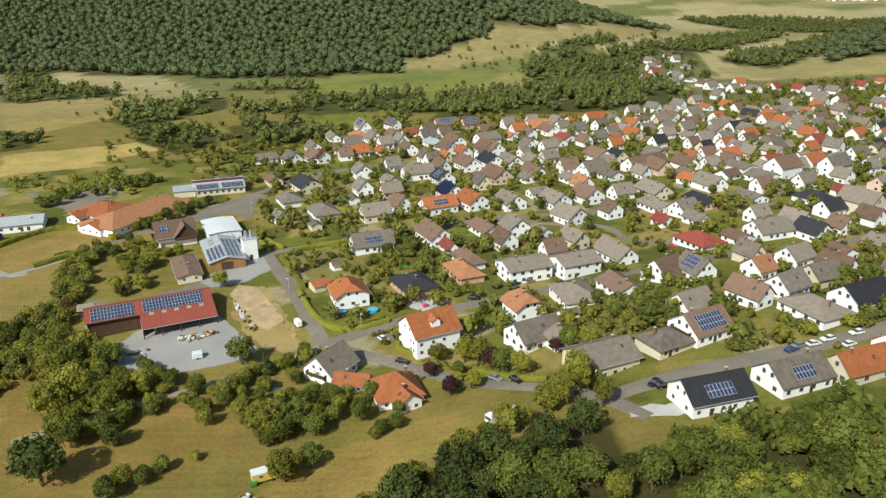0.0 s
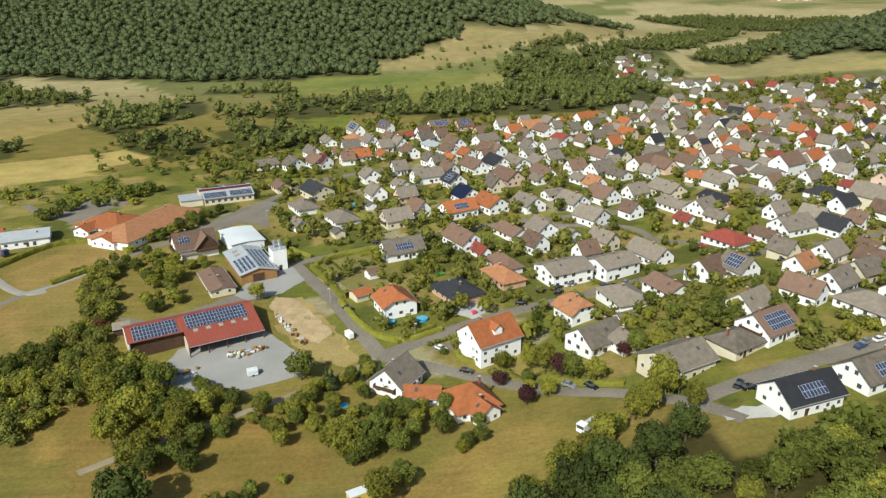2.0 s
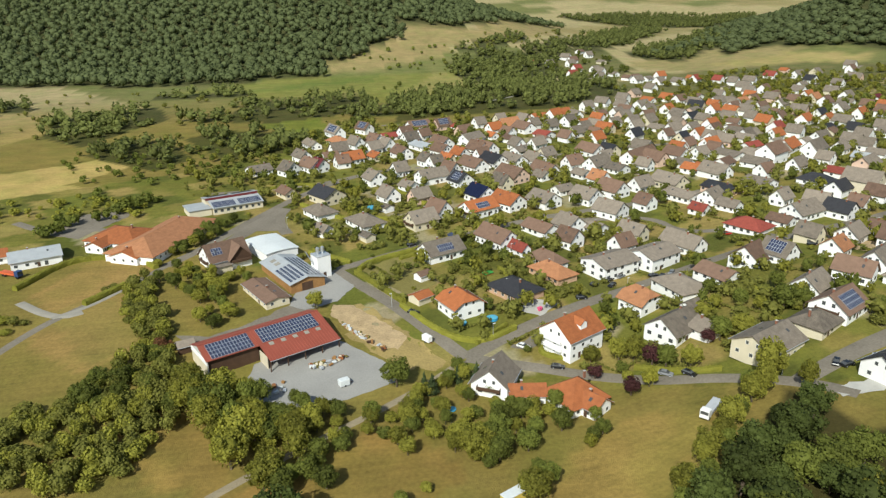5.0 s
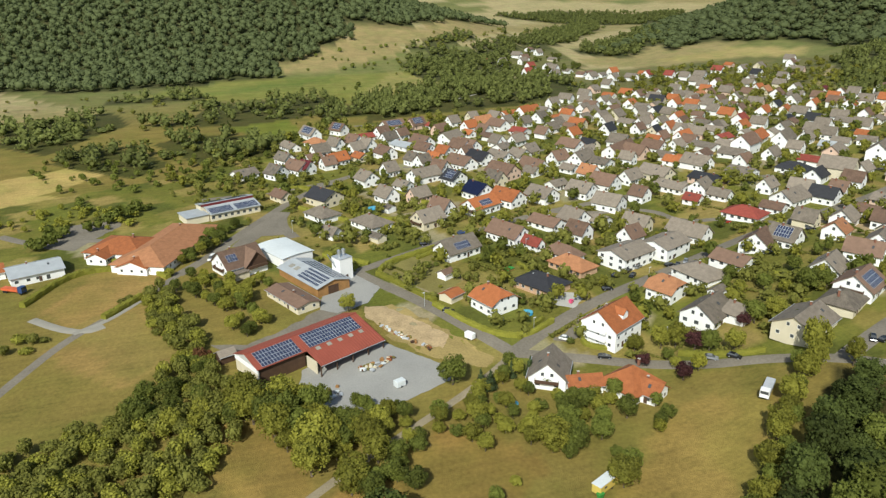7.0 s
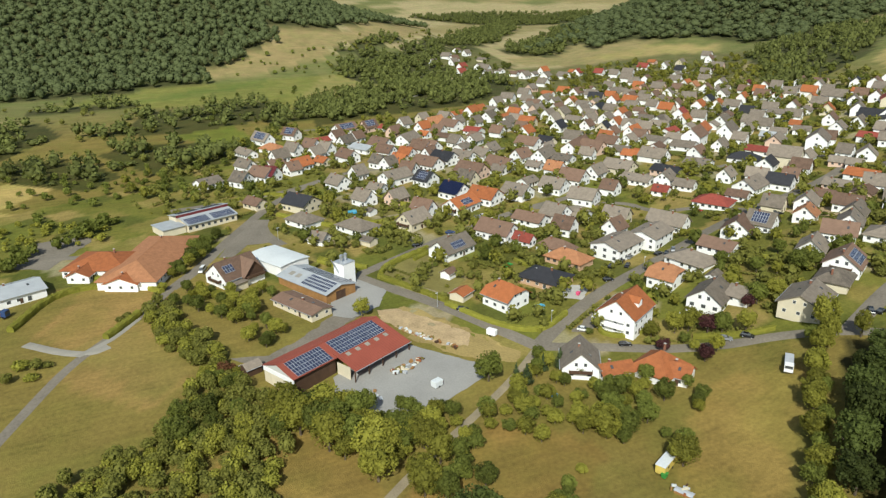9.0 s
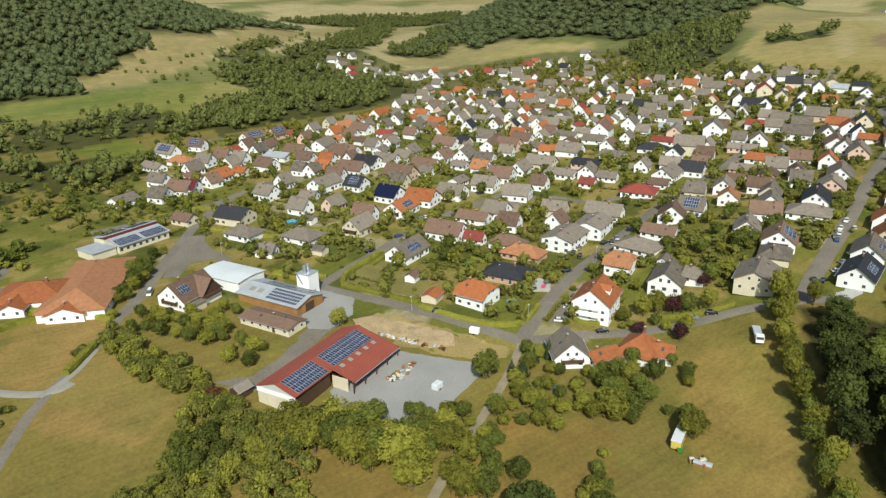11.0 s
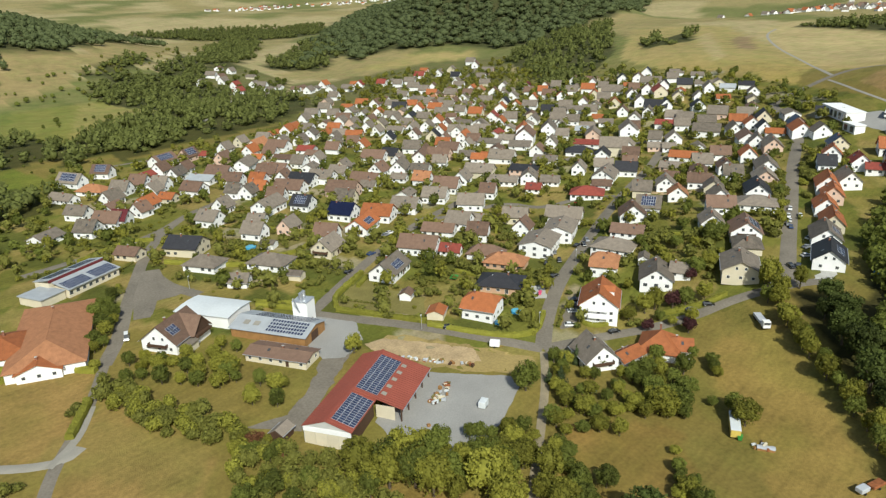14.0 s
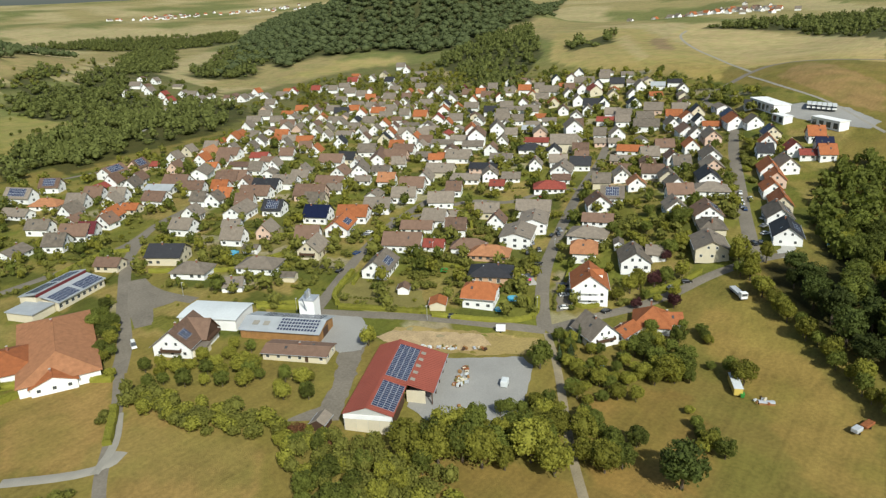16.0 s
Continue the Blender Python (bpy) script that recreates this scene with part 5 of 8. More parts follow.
far_house(336.5, 748.8, 123, 11.0, 8.8, 'L', 'o', 'p')
far_house(345.7, 713.2, 116, 9.6, 8.6, 'M', 'r', 'w')
far_house(361.4, 715.1, 20, 11.5, 8.6, 'L', 'g', 'w')
far_house(348.0, 688.8, 120, 9.6, 9.3, 'M', 'g', 'w')
far_house(365.9, 688.2, 124, 11.5, 8.9, 'M', 'g', 'w')
far_house(403.6, 709.7, 116, 11.4, 9.3, 'M', 'r', 'w')
far_house(439.5, 737.6, 111, 9.2, 8.5, 'L', 'o', 'p')
far_house(428.7, 700.2, 21, 12.7, 8.6, 'M', 'g', 'w')
far_house(448.4, 698.8, 25, 9.3, 9.9, 'M', 'g', 'c')
far_house(416.1, 662.9, 109, 10.2, 9.9, 'M', 'd', 'w')
far_house(384.1, 632.3, 24, 9.8, 8.9, 'M', 'g', 'w')
far_house(447.4, 640.9, 115, 12.8, 8.7, 'M', 'g', 'p')
far_house(416.9, 625.7, 110, 9.7, 9.6, 'M', 'g', 'w')
far_house(386.1, 594.0, 118, 10.8, 8.4, 'M', 'g', 'c')
far_house(355.7, 585.7, 20, 9.2, 8.3, 'M', 'o', 'w')
far_house(351.1, 570.9, 28, 11.3, 8.6, 'M', 't', 'c')
far_house(344.1, 547.5, 32, 10.2, 10.0, 'M', 'b', 'w')
far_house(368.5, 615.4, 112, 10.8, 9.0, 'M', 'g', 'w')
far_house(318.2, 581.5, 116, 11.6, 8.9, 'M', 'g', 'p')
far_house(287.7, 563.2, 112, 9.1, 8.5, 'L', 'g', 'w')
far_house(308.6, 555.6, 31, 10.7, 8.5, 'M', 'g', 'w')
far_house(298.5, 533.6, 33, 10.3, 8.2, 'L', 'g', 'w')
far_house(302.5, 523.3, 124, 11.6, 9.7, 'M', 'g', 'p')
far_house(278.4, 637.6, 115, 10.7, 9.9, 'L', 'b', 'w')
far_house(252.2, 619.4, 24, 11.6, 9.6, 'M', 'b', 'w')
far_house(256.1, 600.4, 117, 11.6, 9.4, 'M', 'g', 'w')
far_house(246.2, 580.0, 124, 12.8, 8.1, 'M', 'd', 'c')
far_house(270.6, 588.0, 20, 12.6, 8.3, 'M', 'g', 'w')
far_house(249.2, 557.9, 33, 11.8, 8.9, 'M', 'o', 'w')
far_house(255.0, 541.9, 111, 12.2, 9.6, 'M', 'o', 'c')
far_house(218.9, 578.7, 33, 9.8, 9.3, 'M', 'o', 'w')
far_house(213.5, 552.6, 124, 10.8, 8.2, 'L', 'g', 'w')
far_house(217.4, 536.0, 27, 12.5, 9.2, 'M', 'd', 'w')
far_house(285.4, 575.6, 25, 12.1, 9.0, 'M', 't', 'w')
far_house(264.0, 534.8, 117, 10.7, 9.7, 'M', 'g', 'w')
far_house(268.5, 520.0, 29, 12.8, 9.3, 'M', 'g', 'c')
far_house(248.9, 488.9, 111, 11.2, 8.7, 'M', 'o', 'c')
far_house(242.8, 466.2, 30, 10.3, 9.7, 'M', 'r', 'w')
h(220.0, 458.0, 30, 9.0, 8.6, 'L', 'g', 'w', 0)
h(207.0, 447.0, 118, 12.6, 9.6, 'L', 'g', 'w', 0)
h(215.6, 472.4, 119, 10.8, 8.3, 'L', 'g', 'w', 0)
far_house(233.4, 504.6, 125, 10.4, 8.9, 'L', 'b', 'w')
far_house(212.7, 499.8, 30, 11.5, 8.6, 'M', 'o', 'w')
h(193.3, 492.5, 28, 10.4, 9.2, 'M', 'g', 'w', 0)
h(181.4, 497.2, 25, 12.7, 8.4, 'M', 'g', 'w', 0)
h(176.1, 510.7, 112, 12.5, 9.2, 'L', 'g', 'w', 0)
far_house(179.3, 532.9, 32, 12.2, 9.9, 'M', 'g', 'c')
far_house(165.8, 532.3, 28, 11.0, 9.1, 'M', 'g', 'w')
far_house(168.8, 555.2, 22, 10.9, 9.8, 'M', 'g', 'p')
far_house(184.1, 585.4, 123, 11.8, 9.8, 'M', 'b', 'w')
far_house(190.0, 606.5, 120, 10.2, 8.5, 'M', 'g', 'w')
far_house(207.5, 641.6, 123, 10.6, 8.8, 'M', 'g', 'w')
far_house(228.7, 633.7, 116, 11.4, 8.5, 'L', 'o', 'w')
far_house(247.1, 633.6, 120, 11.5, 8.7, 'M', 'o', 'w')
far_house(231.7, 669.2, 21, 9.3, 9.9, 'M', 'g', 'p')
far_house(181.0, 626.2, 124, 12.0, 9.0, 'M', 'g', 'w')
far_house(158.7, 607.4, 21, 10.0, 8.6, 'M', 'g', 'w')
far_house(136.1, 594.5, 25, 11.3, 9.2, 'L', 'g', 'w')
far_house(133.9, 570.8, 109, 10.0, 9.5, 'M', 'g', 'w')
far_house(118.3, 576.9, 33, 11.9, 9.1, 'M', 'o', 'w')
far_house(128.6, 581.8, 27, 9.6, 9.7, 'M', 'o', 'w')
far_house(158.0, 577.8, 25, 9.7, 9.8, 'L', 'b', 'w')
far_house(144.4, 549.0, 118, 10.2, 8.8, 'M', 'o', 'w')
far_house(131.6, 545.4, 23, 11.2, 9.0, 'L', 'o', 'w')
h(119.7, 547.5, 33, 10.8, 9.5, 'M', 'g', 'w', 0)
h(135.9, 514.4, 123, 12.3, 9.2, 'M', 'o', 'c', 0)
h(190.1, 457.7, 119, 12.6, 8.6, 'M', 'g', 'w', 0)
h(219.6, 461.5, 20, 11.7, 8.7, 'L', 'g', 'w', 0)
h(188.6, 455.2, 31, 12.5, 8.6, 'M', 'g', 'w', 0)
h(187.4, 472.7, 30, 10.7, 8.3, 'M', 'o', 'w', 0)
h(211.1, 452.8, 33, 11.0, 8.2, 'M', 'g', 'w', 0)
h(175.7, 438.1, 26, 13.0, 8.3, 'M', 'o', 'w', 0)
h(196.6, 424.4, 21, 12.9, 8.6, 'L', 'r', 'w', 0)
h(170.0, 463.8, 34, 9.3, 9.7, 'M', 'd', 'c', 0)
far_house(281.5, 488.3, 31, 12.2, 9.4, 'M', 'o', 'w')
far_house(258.5, 465.8, 28, 11.5, 9.5, 'L', 'g', 'w')
far_house(323.8, 624.6, 125, 9.6, 9.5, 'M', 'g', 'w')
far_house(342.4, 629.1, 34, 11.7, 10.0, 'M', 'b', 'w')
far_house(336.3, 652.2, 120, 11.7, 9.7, 'M', 'g', 'w')
far_house(296.9, 483.5, 32, 10.6, 9.2, 'M', 'o', 'w')
far_house(298.6, 469.3, 115, 12.0, 9.7, 'M', 'g', 'w')
far_house(286.3, 783.9, 21, 9.9, 8.5, 'L', 'b', 'p')
far_house(293.4, 768.1, 34, 11.7, 8.8, 'L', 'g', 'w')
far_house(297.1, 980.6, 34, 9.8, 8.7, 'L', 'b', 'w')
far_house(297.8, 951.4, 19, 9.5, 8.6, 'M', 'g', 'w')
far_house(261.5, 938.1, 124, 12.8, 9.6, 'M', 'g', 'w')
far_house(251.7, 894.5, 21, 10.5, 8.9, 'M', 'g', 'w')
far_house(226.2, 900.3, 26, 9.5, 8.1, 'M', 'g', 'w')
far_house(246.4, 859.3, 21, 10.2, 9.1, 'M', 'r', 'w')
far_house(296.8, 903.5, 112, 11.7, 8.1, 'L', 'g', 'c')
far_house(266.4, 850.2, 29, 11.4, 9.4, 'M', 'g', 'w')
far_house(264.1, 831.1, 116, 12.2, 8.3, 'M', 'g', 'w')
far_house(249.8, 796.5, 22, 10.1, 8.9, 'M', 'g', 'w')
far_house(273.4, 812.6, 112, 10.4, 9.4, 'L', 'g', 'w')
far_house(210.6, 915.0, 113, 10.3, 9.1, 'L', 'r', 'p')
far_house(262.5, 916.3, 25, 12.5, 8.4, 'M', 'b', 'w')
far_house(226.2, 819.3, 20, 11.5, 8.4, 'M', 'r', 'w')
far_house(227.4, 771.2, 28, 9.6, 9.7, 'L', 'g', 'w')
far_house(275.0, 779.6, 123, 9.3, 9.9, 'L', 'b', 'w')
far_house(483.5, 691.0, 28, 10.1, 8.1, 'M', 'b', 'w')
far_house(501.7, 714.8, 112, 10.9, 8.6, 'M', 'g', 'w')
far_house(319.7, 657.4, 24, 10.7, 8.0, 'L', 'g', 'c')
far_house(293.7, 624.6, 110, 10.7, 8.2, 'M', 'g', 'w')
far_house(207.7, 603.5, 24, 12.4, 9.9, 'M', 'g', 'w')
far_house(202.3, 579.7, 30, 12.0, 8.2, 'M', 'g', 'w')
far_house(235.8, 566.7, 33, 12.8, 9.0, 'L', 'g', 'p')
far_house(219.9, 521.9, 110, 11.1, 8.7, 'M', 'g', 'c')
far_house(332.3, 514.8, 27, 11.2, 9.4, 'M', 'g', 'w')
far_house(380.1, 534.0, 26, 9.5, 8.2, 'L', 'w', 'w')
far_house(357.2, 539.3, 117, 11.7, 8.3, 'L', 'g', 'w')
far_house(370.6, 556.1, 28, 11.5, 9.2, 'M', 'g', 'w')
h(-35.2, 512.4, 120, 10.4, 9.4, 'M', 'b', 'w', 1)
h(75.8, 381.9, 113, 9.9, 8.8, 'M', 't', 'w', 1)
h(189.8, 441.3, 122, 8.6, 7.8, 'M', 'g', 'p', 0)
h(261.1, 414.0, 114, 11.4, 7.8, 'M', 'g', 'w', 0)
h(233.8, 423.4, 32, 9.5, 8.8, 'L', 'g', 'w', 0)
h(113.5, 403.3, 120, 8.4, 7.6, 'M', 'g', 'w', 1)
far_house(278.1, 424.2, 115, 9.4, 8.9, 'M', 'g', 'w')
h(274.7, 354.8, 26, 10.1, 9.0, 'M', 'g', 'w', 0)
far_house(366.8, 361.0, 119, 11.6, 8.3, 'M', 'd', 'c')
h(263.8, 372.7, 122, 10.3, 8.7, 'L', 'g', 'w', 0)
h(160.8, 516.2, 28, 11.1, 8.0, 'M', 'g', 'w', 0)
h(239.7, 397.7, 31, 9.7, 8.2, 'M', 'g', 'w', 0)
far_house(307.5, 597.4, 120, 9.4, 8.5, 'M', 'o', 'w')
h(250.6, 430.3, 22, 11.3, 9.0, 'M', 'g', 'w', 0)
far_house(321.2, 542.2, 24, 8.2, 7.6, 'L', 'g', 'w')
h(1.4, 525.2, 28, 8.7, 7.9, 'M', 'b', 'w', 0)
h(309.7, 282.3, 27, 9.3, 8.0, 'L', 'b', 'w', 0)
h(-48.9, 506.7, 119, 10.8, 8.7, 'M', 'g', 'w', 1)
h(120.9, 497.8, 122, 8.4, 7.8, 'M', 'b', 'w', 0)
h(13.4, 458.8, 118, 9.1, 8.9, 'M', 'o', 'w', 1)
far_house(300.5, 582.9, 29, 9.6, 8.6, 'M', 'b', 'p')
far_house(315.9, 426.2, 27, 8.3, 8.1, 'M', 'b', 'w')
h(128.9, 229.5, 24, 11.3, 9.0, 'M', 'g', 'c', 1)
h(203.3, 258.3, 118, 10.9, 9.4, 'M', 'b', 'w', 1)
h(273.6, 385.4, 113, 8.7, 8.2, 'L', 'o', 'w', 0)
h(115.5, 482.2, 30, 10.3, 9.1, 'M', 'o', 'w', 0)
h(81.3, 336.3, 116, 8.1, 9.0, 'M', 'b', 'w', 1)
h(-28.7, 498.0, 117, 9.5, 8.6, 'M', 'g', 'w', 1)
h(146.3, 487.3, 32, 10.8, 8.7, 'M', 'd', 'w', 0)
h(-46.3, 361.2, 118, 6.8, 5.2, 'G', 'g', 'w', 1)
h(158.0, 309.9, 122, 10.7, 7.6, 'M', 'g', 'w', 1)
h(21.0, 386.8, 112, 11.1, 8.4, 'M', 'g', 'c', 1)
h(152.5, 436.8, 114, 9.6, 8.1, 'M', 'o', 'w', 0)
h(80.1, 492.4, 112, 10.0, 7.7, 'L', 'b', 'w', 0)
h(141.8, 242.7, 116, 11.4, 7.8, 'M', 'b', 'w', 1)
h(222.0, 244.5, 25, 11.7, 9.1, 'M', 'g', 'w', 0)
h(50.1, 369.9, 21, 10.0, 8.1, 'L', 'g', 'w', 1)
far_house(190.9, 558.0, 22, 11.5, 8.1, 'M', 'b', 'w')
h(-59.9, 322.4, 118, 6.9, 5.0, 'G', 'g', 'c', 2)
h(196.4, 239.4, 29, 10.9, 8.8, 'M', 'o', 'w', 1)
far_house(348.4, 355.6, 22, 9.8, 8.8, 'L', 'o', 'w')
h(288.6, 278.0, 114, 11.2, 8.2, 'M', 'g', 'w', 0)
far_house(337.9, 429.2, 31, 9.8, 8.4, 'M', 'o', 'c')
far_house(328.2, 414.1, 121, 10.4, 8.3, 'M', 'g', 'p')
h(-42.8, 274.0, 30, 5.2, 4.4, 'G', 'b', 'w', 2)
h(274.6, 277.7, 116, 10.8, 7.8, 'M', 'o', 'w', 0)
far_house(264.1, 553.9, 28, 10.3, 9.4, 'M', 'b', 'w')
h(110.5, 507.3, 27, 10.6, 9.1, 'M', 'g', 'w', 0)
h(185.0, 261.1, 123, 10.7, 9.1, 'M', 'g', 'w', 1)
h(251.4, 343.7, 122, 10.1, 8.9, 'M', 'b', 'w', 0)
h(165.5, 447.8, 31, 10.1, 7.8, 'M', 'b', 'w', 0)
h(264.9, 312.5, 119, 10.0, 8.5, 'M', 'g', 'w', 0)
far_house(250.9, 508.2, 113, 8.7, 8.2, 'M', 'g', 'w')
h(258.6, 398.3, 119, 8.8, 8.0, 'M', 'g', 'w', 0)
h(158.9, 232.5, 122, 9.3, 7.9, 'M', 'g', 'w', 1)
h(191.2, 371.4, 28, 11.3, 7.8, 'M', 'g', 'w', 0)
h(57.1, 298.5, 118, 11.7, 8.0, 'M', 'g', 'c', 1)
far_house(325.6, 485.5, 28, 10.5, 7.6, 'M', 'o', 'w')
far_house(404.6, 415.8, 23, 8.6, 9.1, 'M', 'd', 'w')
h(292.0, 374.8, 28, 10.7, 8.1, 'M', 'b', 'w', 0)
far_house(390.9, 417.1, 27, 11.2, 9.5, 'M', 'b', 'w')
h(181.0, 324.7, 27, 11.5, 9.1, 'M', 'd', 'w', 0)
h(129.3, 433.2, 31, 11.0, 7.5, 'M', 'b', 'w', 0)
h(144.5, 318.4, 26, 9.3, 7.7, 'M', 'g', 'w', 1)
far_house(289.9, 403.0, 116, 10.9, 8.1, 'M', 'g', 'w')
h(199.6, 399.5, 25, 10.4, 8.0, 'M', 'g', 'w', 0)
far_house(194.8, 516.6, 112, 9.8, 9.0, 'M', 'g', 'p')
far_house(259.2, 575.9, 115, 9.4, 7.6, 'M', 'o', 'w')
far_house(306.5, 504.4, 22, 8.8, 8.7, 'M', 'd', 'w')
h(-61.6, 491.2, 22, 10.9, 8.5, 'M', 'g', 'w', 1)
h(31.9, 530.0, 29, 11.2, 8.2, 'M', 'b', 'p', 0)
far_house(220.5, 485.8, 21, 9.1, 9.1, 'L', 'b', 'w')
h(112.6, 240.5, 29, 8.4, 8.9, 'M', 't', 'w', 1)
h(54.5, 462.7, 29, 10.0, 8.6, 'L', 'g', 'w', 1)
far_house(341.2, 531.1, 22, 8.4, 8.8, 'L', 'g', 'w')
h(221.8, 280.1, 32, 11.2, 7.6, 'L', 'g', 'w', 0)
h(97.9, 212.8, 123, 12.0, 8.2, 'M', 'b', 'w', 1)
h(167.9, 481.7, 26, 8.4, 8.2, 'M', 'b', 'w', 0)
h(-10.4, 514.0, 31, 11.4, 7.9, 'M', 'g', 'w', 1)
h(250.8, 380.1, 121, 10.1, 9.2, 'L', 'g', 'w', 0)
far_house(330.7, 569.5, 118, 9.0, 9.4, 'M', 'b', 'c')
h(101.0, 535.2, 25, 10.2, 8.6, 'M', 'g', 'w', 0)
far_house(362.8, 377.2, 24, 8.0, 8.3, 'M', 'd', 'w')
far_house(329.7, 595.2, 26, 10.9, 8.7, 'M', 'b', 'w')
h(273.9, 299.0, 119, 11.5, 9.4, 'M', 'g', 'w', 0)
far_house(385.4, 381.2, 119, 8.9, 7.9, 'M', 'g', 'w')
h(159.0, 393.3, 31, 10.9, 9.0, 'L', 'b', 'w', 0)
h(56.7, 477.0, 111, 8.8, 9.1, 'M', 'g', 'w', 0)
h(88.8, 565.7, 116, 10.1, 8.8, 'M', 'g', 'p', 0)
far_house(358.6, 448.9, 113, 11.1, 7.9, 'M', 'o', 'w')
h(125.4, 290.9, 117, 10.0, 8.7, 'L', 'b', 'w', 1)
far_house(389.5, 484.1, 22, 10.6, 8.0, 'M', 'b', 'w')
far_house(278.8, 460.1, 21, 8.4, 8.3, 'L', 'd', 'w')
h(173.6, 242.6, 32, 10.6, 8.1, 'M', 'b', 'w', 1)
h(65.8, 443.3, 29, 10.2, 8.3, 'M', 'g', 'c', 1)
far_house(204.4, 541.0, 22, 10.3, 8.0, 'M', 'g', 'w')
h(157.9, 418.9, 24, 9.0, 8.1, 'M', 'g', 'w', 0)
far_house(364.7, 436.7, 112, 8.2, 9.0, 'M', 'g', 'c')
far_house(351.8, 509.9, 115, 8.7, 7.8, 'M', 'b', 'w')
far_house(340.4, 478.8, 113, 11.3, 9.4, 'M', 'b', 'w')
h(89.6, 542.9, 26, 8.1, 8.3, 'M', 'g', 'w', 0)
h(77.6, 207.8, 31, 11.8, 9.4, 'M', 'g', 'w', 1)
h(122.0, 521.2, 31, 10.2, 8.0, 'M', 'g', 'w', 0)
h(133.6, 257.4, 30, 11.1, 9.4, 'M', 'g', 'w', 1)
far_house(354.8, 400.8, 121, 8.3, 8.3, 'M', 'b', 'w')
h(216.3, 427.9, 23, 8.3, 9.3, 'L', 'g', 'w', 0)
far_house(352.5, 387.1, 30, 8.5, 9.2, 'M', 'b', 'w')
h(70.3, 475.5, 32, 11.5, 7.5, 'M', 'g', 'w', 0)
h(277.8, 262.2, 27, 11.4, 9.2, 'M', 'd', 'c', 0)
far_house(353.9, 463.3, 121, 10.1, 8.4, 'M', 'g', 'w')
h(45.9, 285.5, 22, 8.9, 8.3, 'M', 'b', 'w', 1)
h(205.7, 483.6, 31, 10.7, 7.7, 'M', 'b', 'w', 0)
far_house(406.9, 388.2, 113, 11.9, 7.9, 'L', 'g', 'w')
h(241.5, 241.3, 113, 10.8, 8.9, 'L', 'o', 'w', 0)
far_house(302.3, 435.0, 122, 10.4, 8.0, 'M', 'g', 'w')
h(-42.9, 377.3, 114, 10.2, 8.7, 'M', 'g', 'w', 1)
far_house(150.9, 533.0, 29, 10.4, 8.3, 'M', 'g', 'w')
far_house(270.6, 502.6, 32, 10.1, 9.0, 'M', 'b', 'w')
h(97.3, 492.0, 114, 9.5, 8.0, 'M', 'b', 'w', 0)
far_house(369.6, 469.6, 21, 10.7, 8.2, 'L', 'g', 'w')
far_house(245.9, 449.7, 122, 10.1, 8.4, 'M', 'g', 'w')
far_house(282.6, 529.1, 118, 10.4, 7.8, 'L', 'b', 'w')
far_house(171.6, 573.9, 25, 9.5, 9.2, 'M', 'g', 'w')
far_house(308.9, 410.1, 27, 10.8, 9.1, 'L', 'g', 'w')
h(211.3, 324.0, 23, 10.2, 8.0, 'M', 'g', 'w', 0)
h(98.4, 426.3, 25, 8.9, 8.2, 'M', 'g', 'w', 1)
far_house(283.7, 545.5, 25, 11.2, 8.0, 'M', 'b', 'w')
far_house(285.4, 441.3, 113, 9.7, 8.3, 'M', 'd', 'w')
far_house(272.7, 566.9, 122, 8.9, 8.4, 'M', 'g', 'w')
far_house(357.2, 336.0, 33, 11.0, 8.0, 'M', 'g', 'w')
h(133.9, 529.1, 121, 10.6, 7.8, 'M', 'g', 'w', 0)
h(62.2, 517.8, 117, 8.9, 8.8, 'M', 'b', 'w', 0)
h(118.6, 262.9, 115, 9.1, 8.0, 'M', 'g', 'c', 1)
h(-21.6, 349.2, 119, 10.6, 8.6, 'M', 'b', 'w', 1)
h(192.5, 311.1, 115, 9.9, 8.0, 'M', 'b', 'w', 0)
h(93.3, 366.4, 25, 11.4, 8.9, 'M', 'g', 'w', 1)
h(-85.8, 475.6, 118, 11.8, 8.1, 'M', 'g', 'w', 1)
h(253.2, 252.8, 32, 9.5, 7.7, 'M', 'd', 'w', 0)
h(-95.0, 396.7, 117, 10.8, 7.7, 'L', 'b', 'c', 1)
h(116.0, 334.0, 32, 11.6, 9.1, 'M', 'g', 'w', 1)
h(292.1, 353.2, 25, 10.3, 7.8, 'M', 'g', 'w', 0)
far_house(377.3, 455.6, 27, 8.8, 8.2, 'M', 'g', 'w')
h(228.5, 445.9, 27, 10.6, 7.8, 'M', 'o', 'w', 0)
h(-27.4, 371.7, 26, 10.3, 7.7, 'M', 'g', 'p', 1)
h(171.4, 256.8, 23, 11.4, 9.0, 'L', 'b', 'p', 1)
h(166.1, 364.5, 22, 9.3, 8.9, 'M', 'b', 'w', 0)
far_house(286.6, 596.1, 120, 11.3, 8.0, 'L', 'g', 'c')
far_house(367.3, 310.1, 111, 11.1, 8.2, 'L', 'd', 'w')
far_house(372.3, 505.9, 29, 10.9, 9.0, 'M', 'b', 'w')
h(-10.8, 534.2, 29, 9.7, 8.9, 'M', 'b', 'w', 0)
h(26.4, 296.7, 118, 9.3, 9.0, 'M', 'b', 'w', 1)
h(330.1, 290.0, 29, 11.3, 8.8, 'L', 'g', 'c', 0)
h(25.5, 450.4, 26, 8.3, 8.2, 'M', 'b', 'w', 1)
far_house(271.8, 448.0, 33, 10.5, 8.4, 'L', 'b', 'c')
h(41.7, 219.7, 25, 6.6, 4.0, 'G', 'g', 'w', 1)
h(55.9, 532.9, 25, 10.7, 9.1, 'M', 'o', 'w', 0)
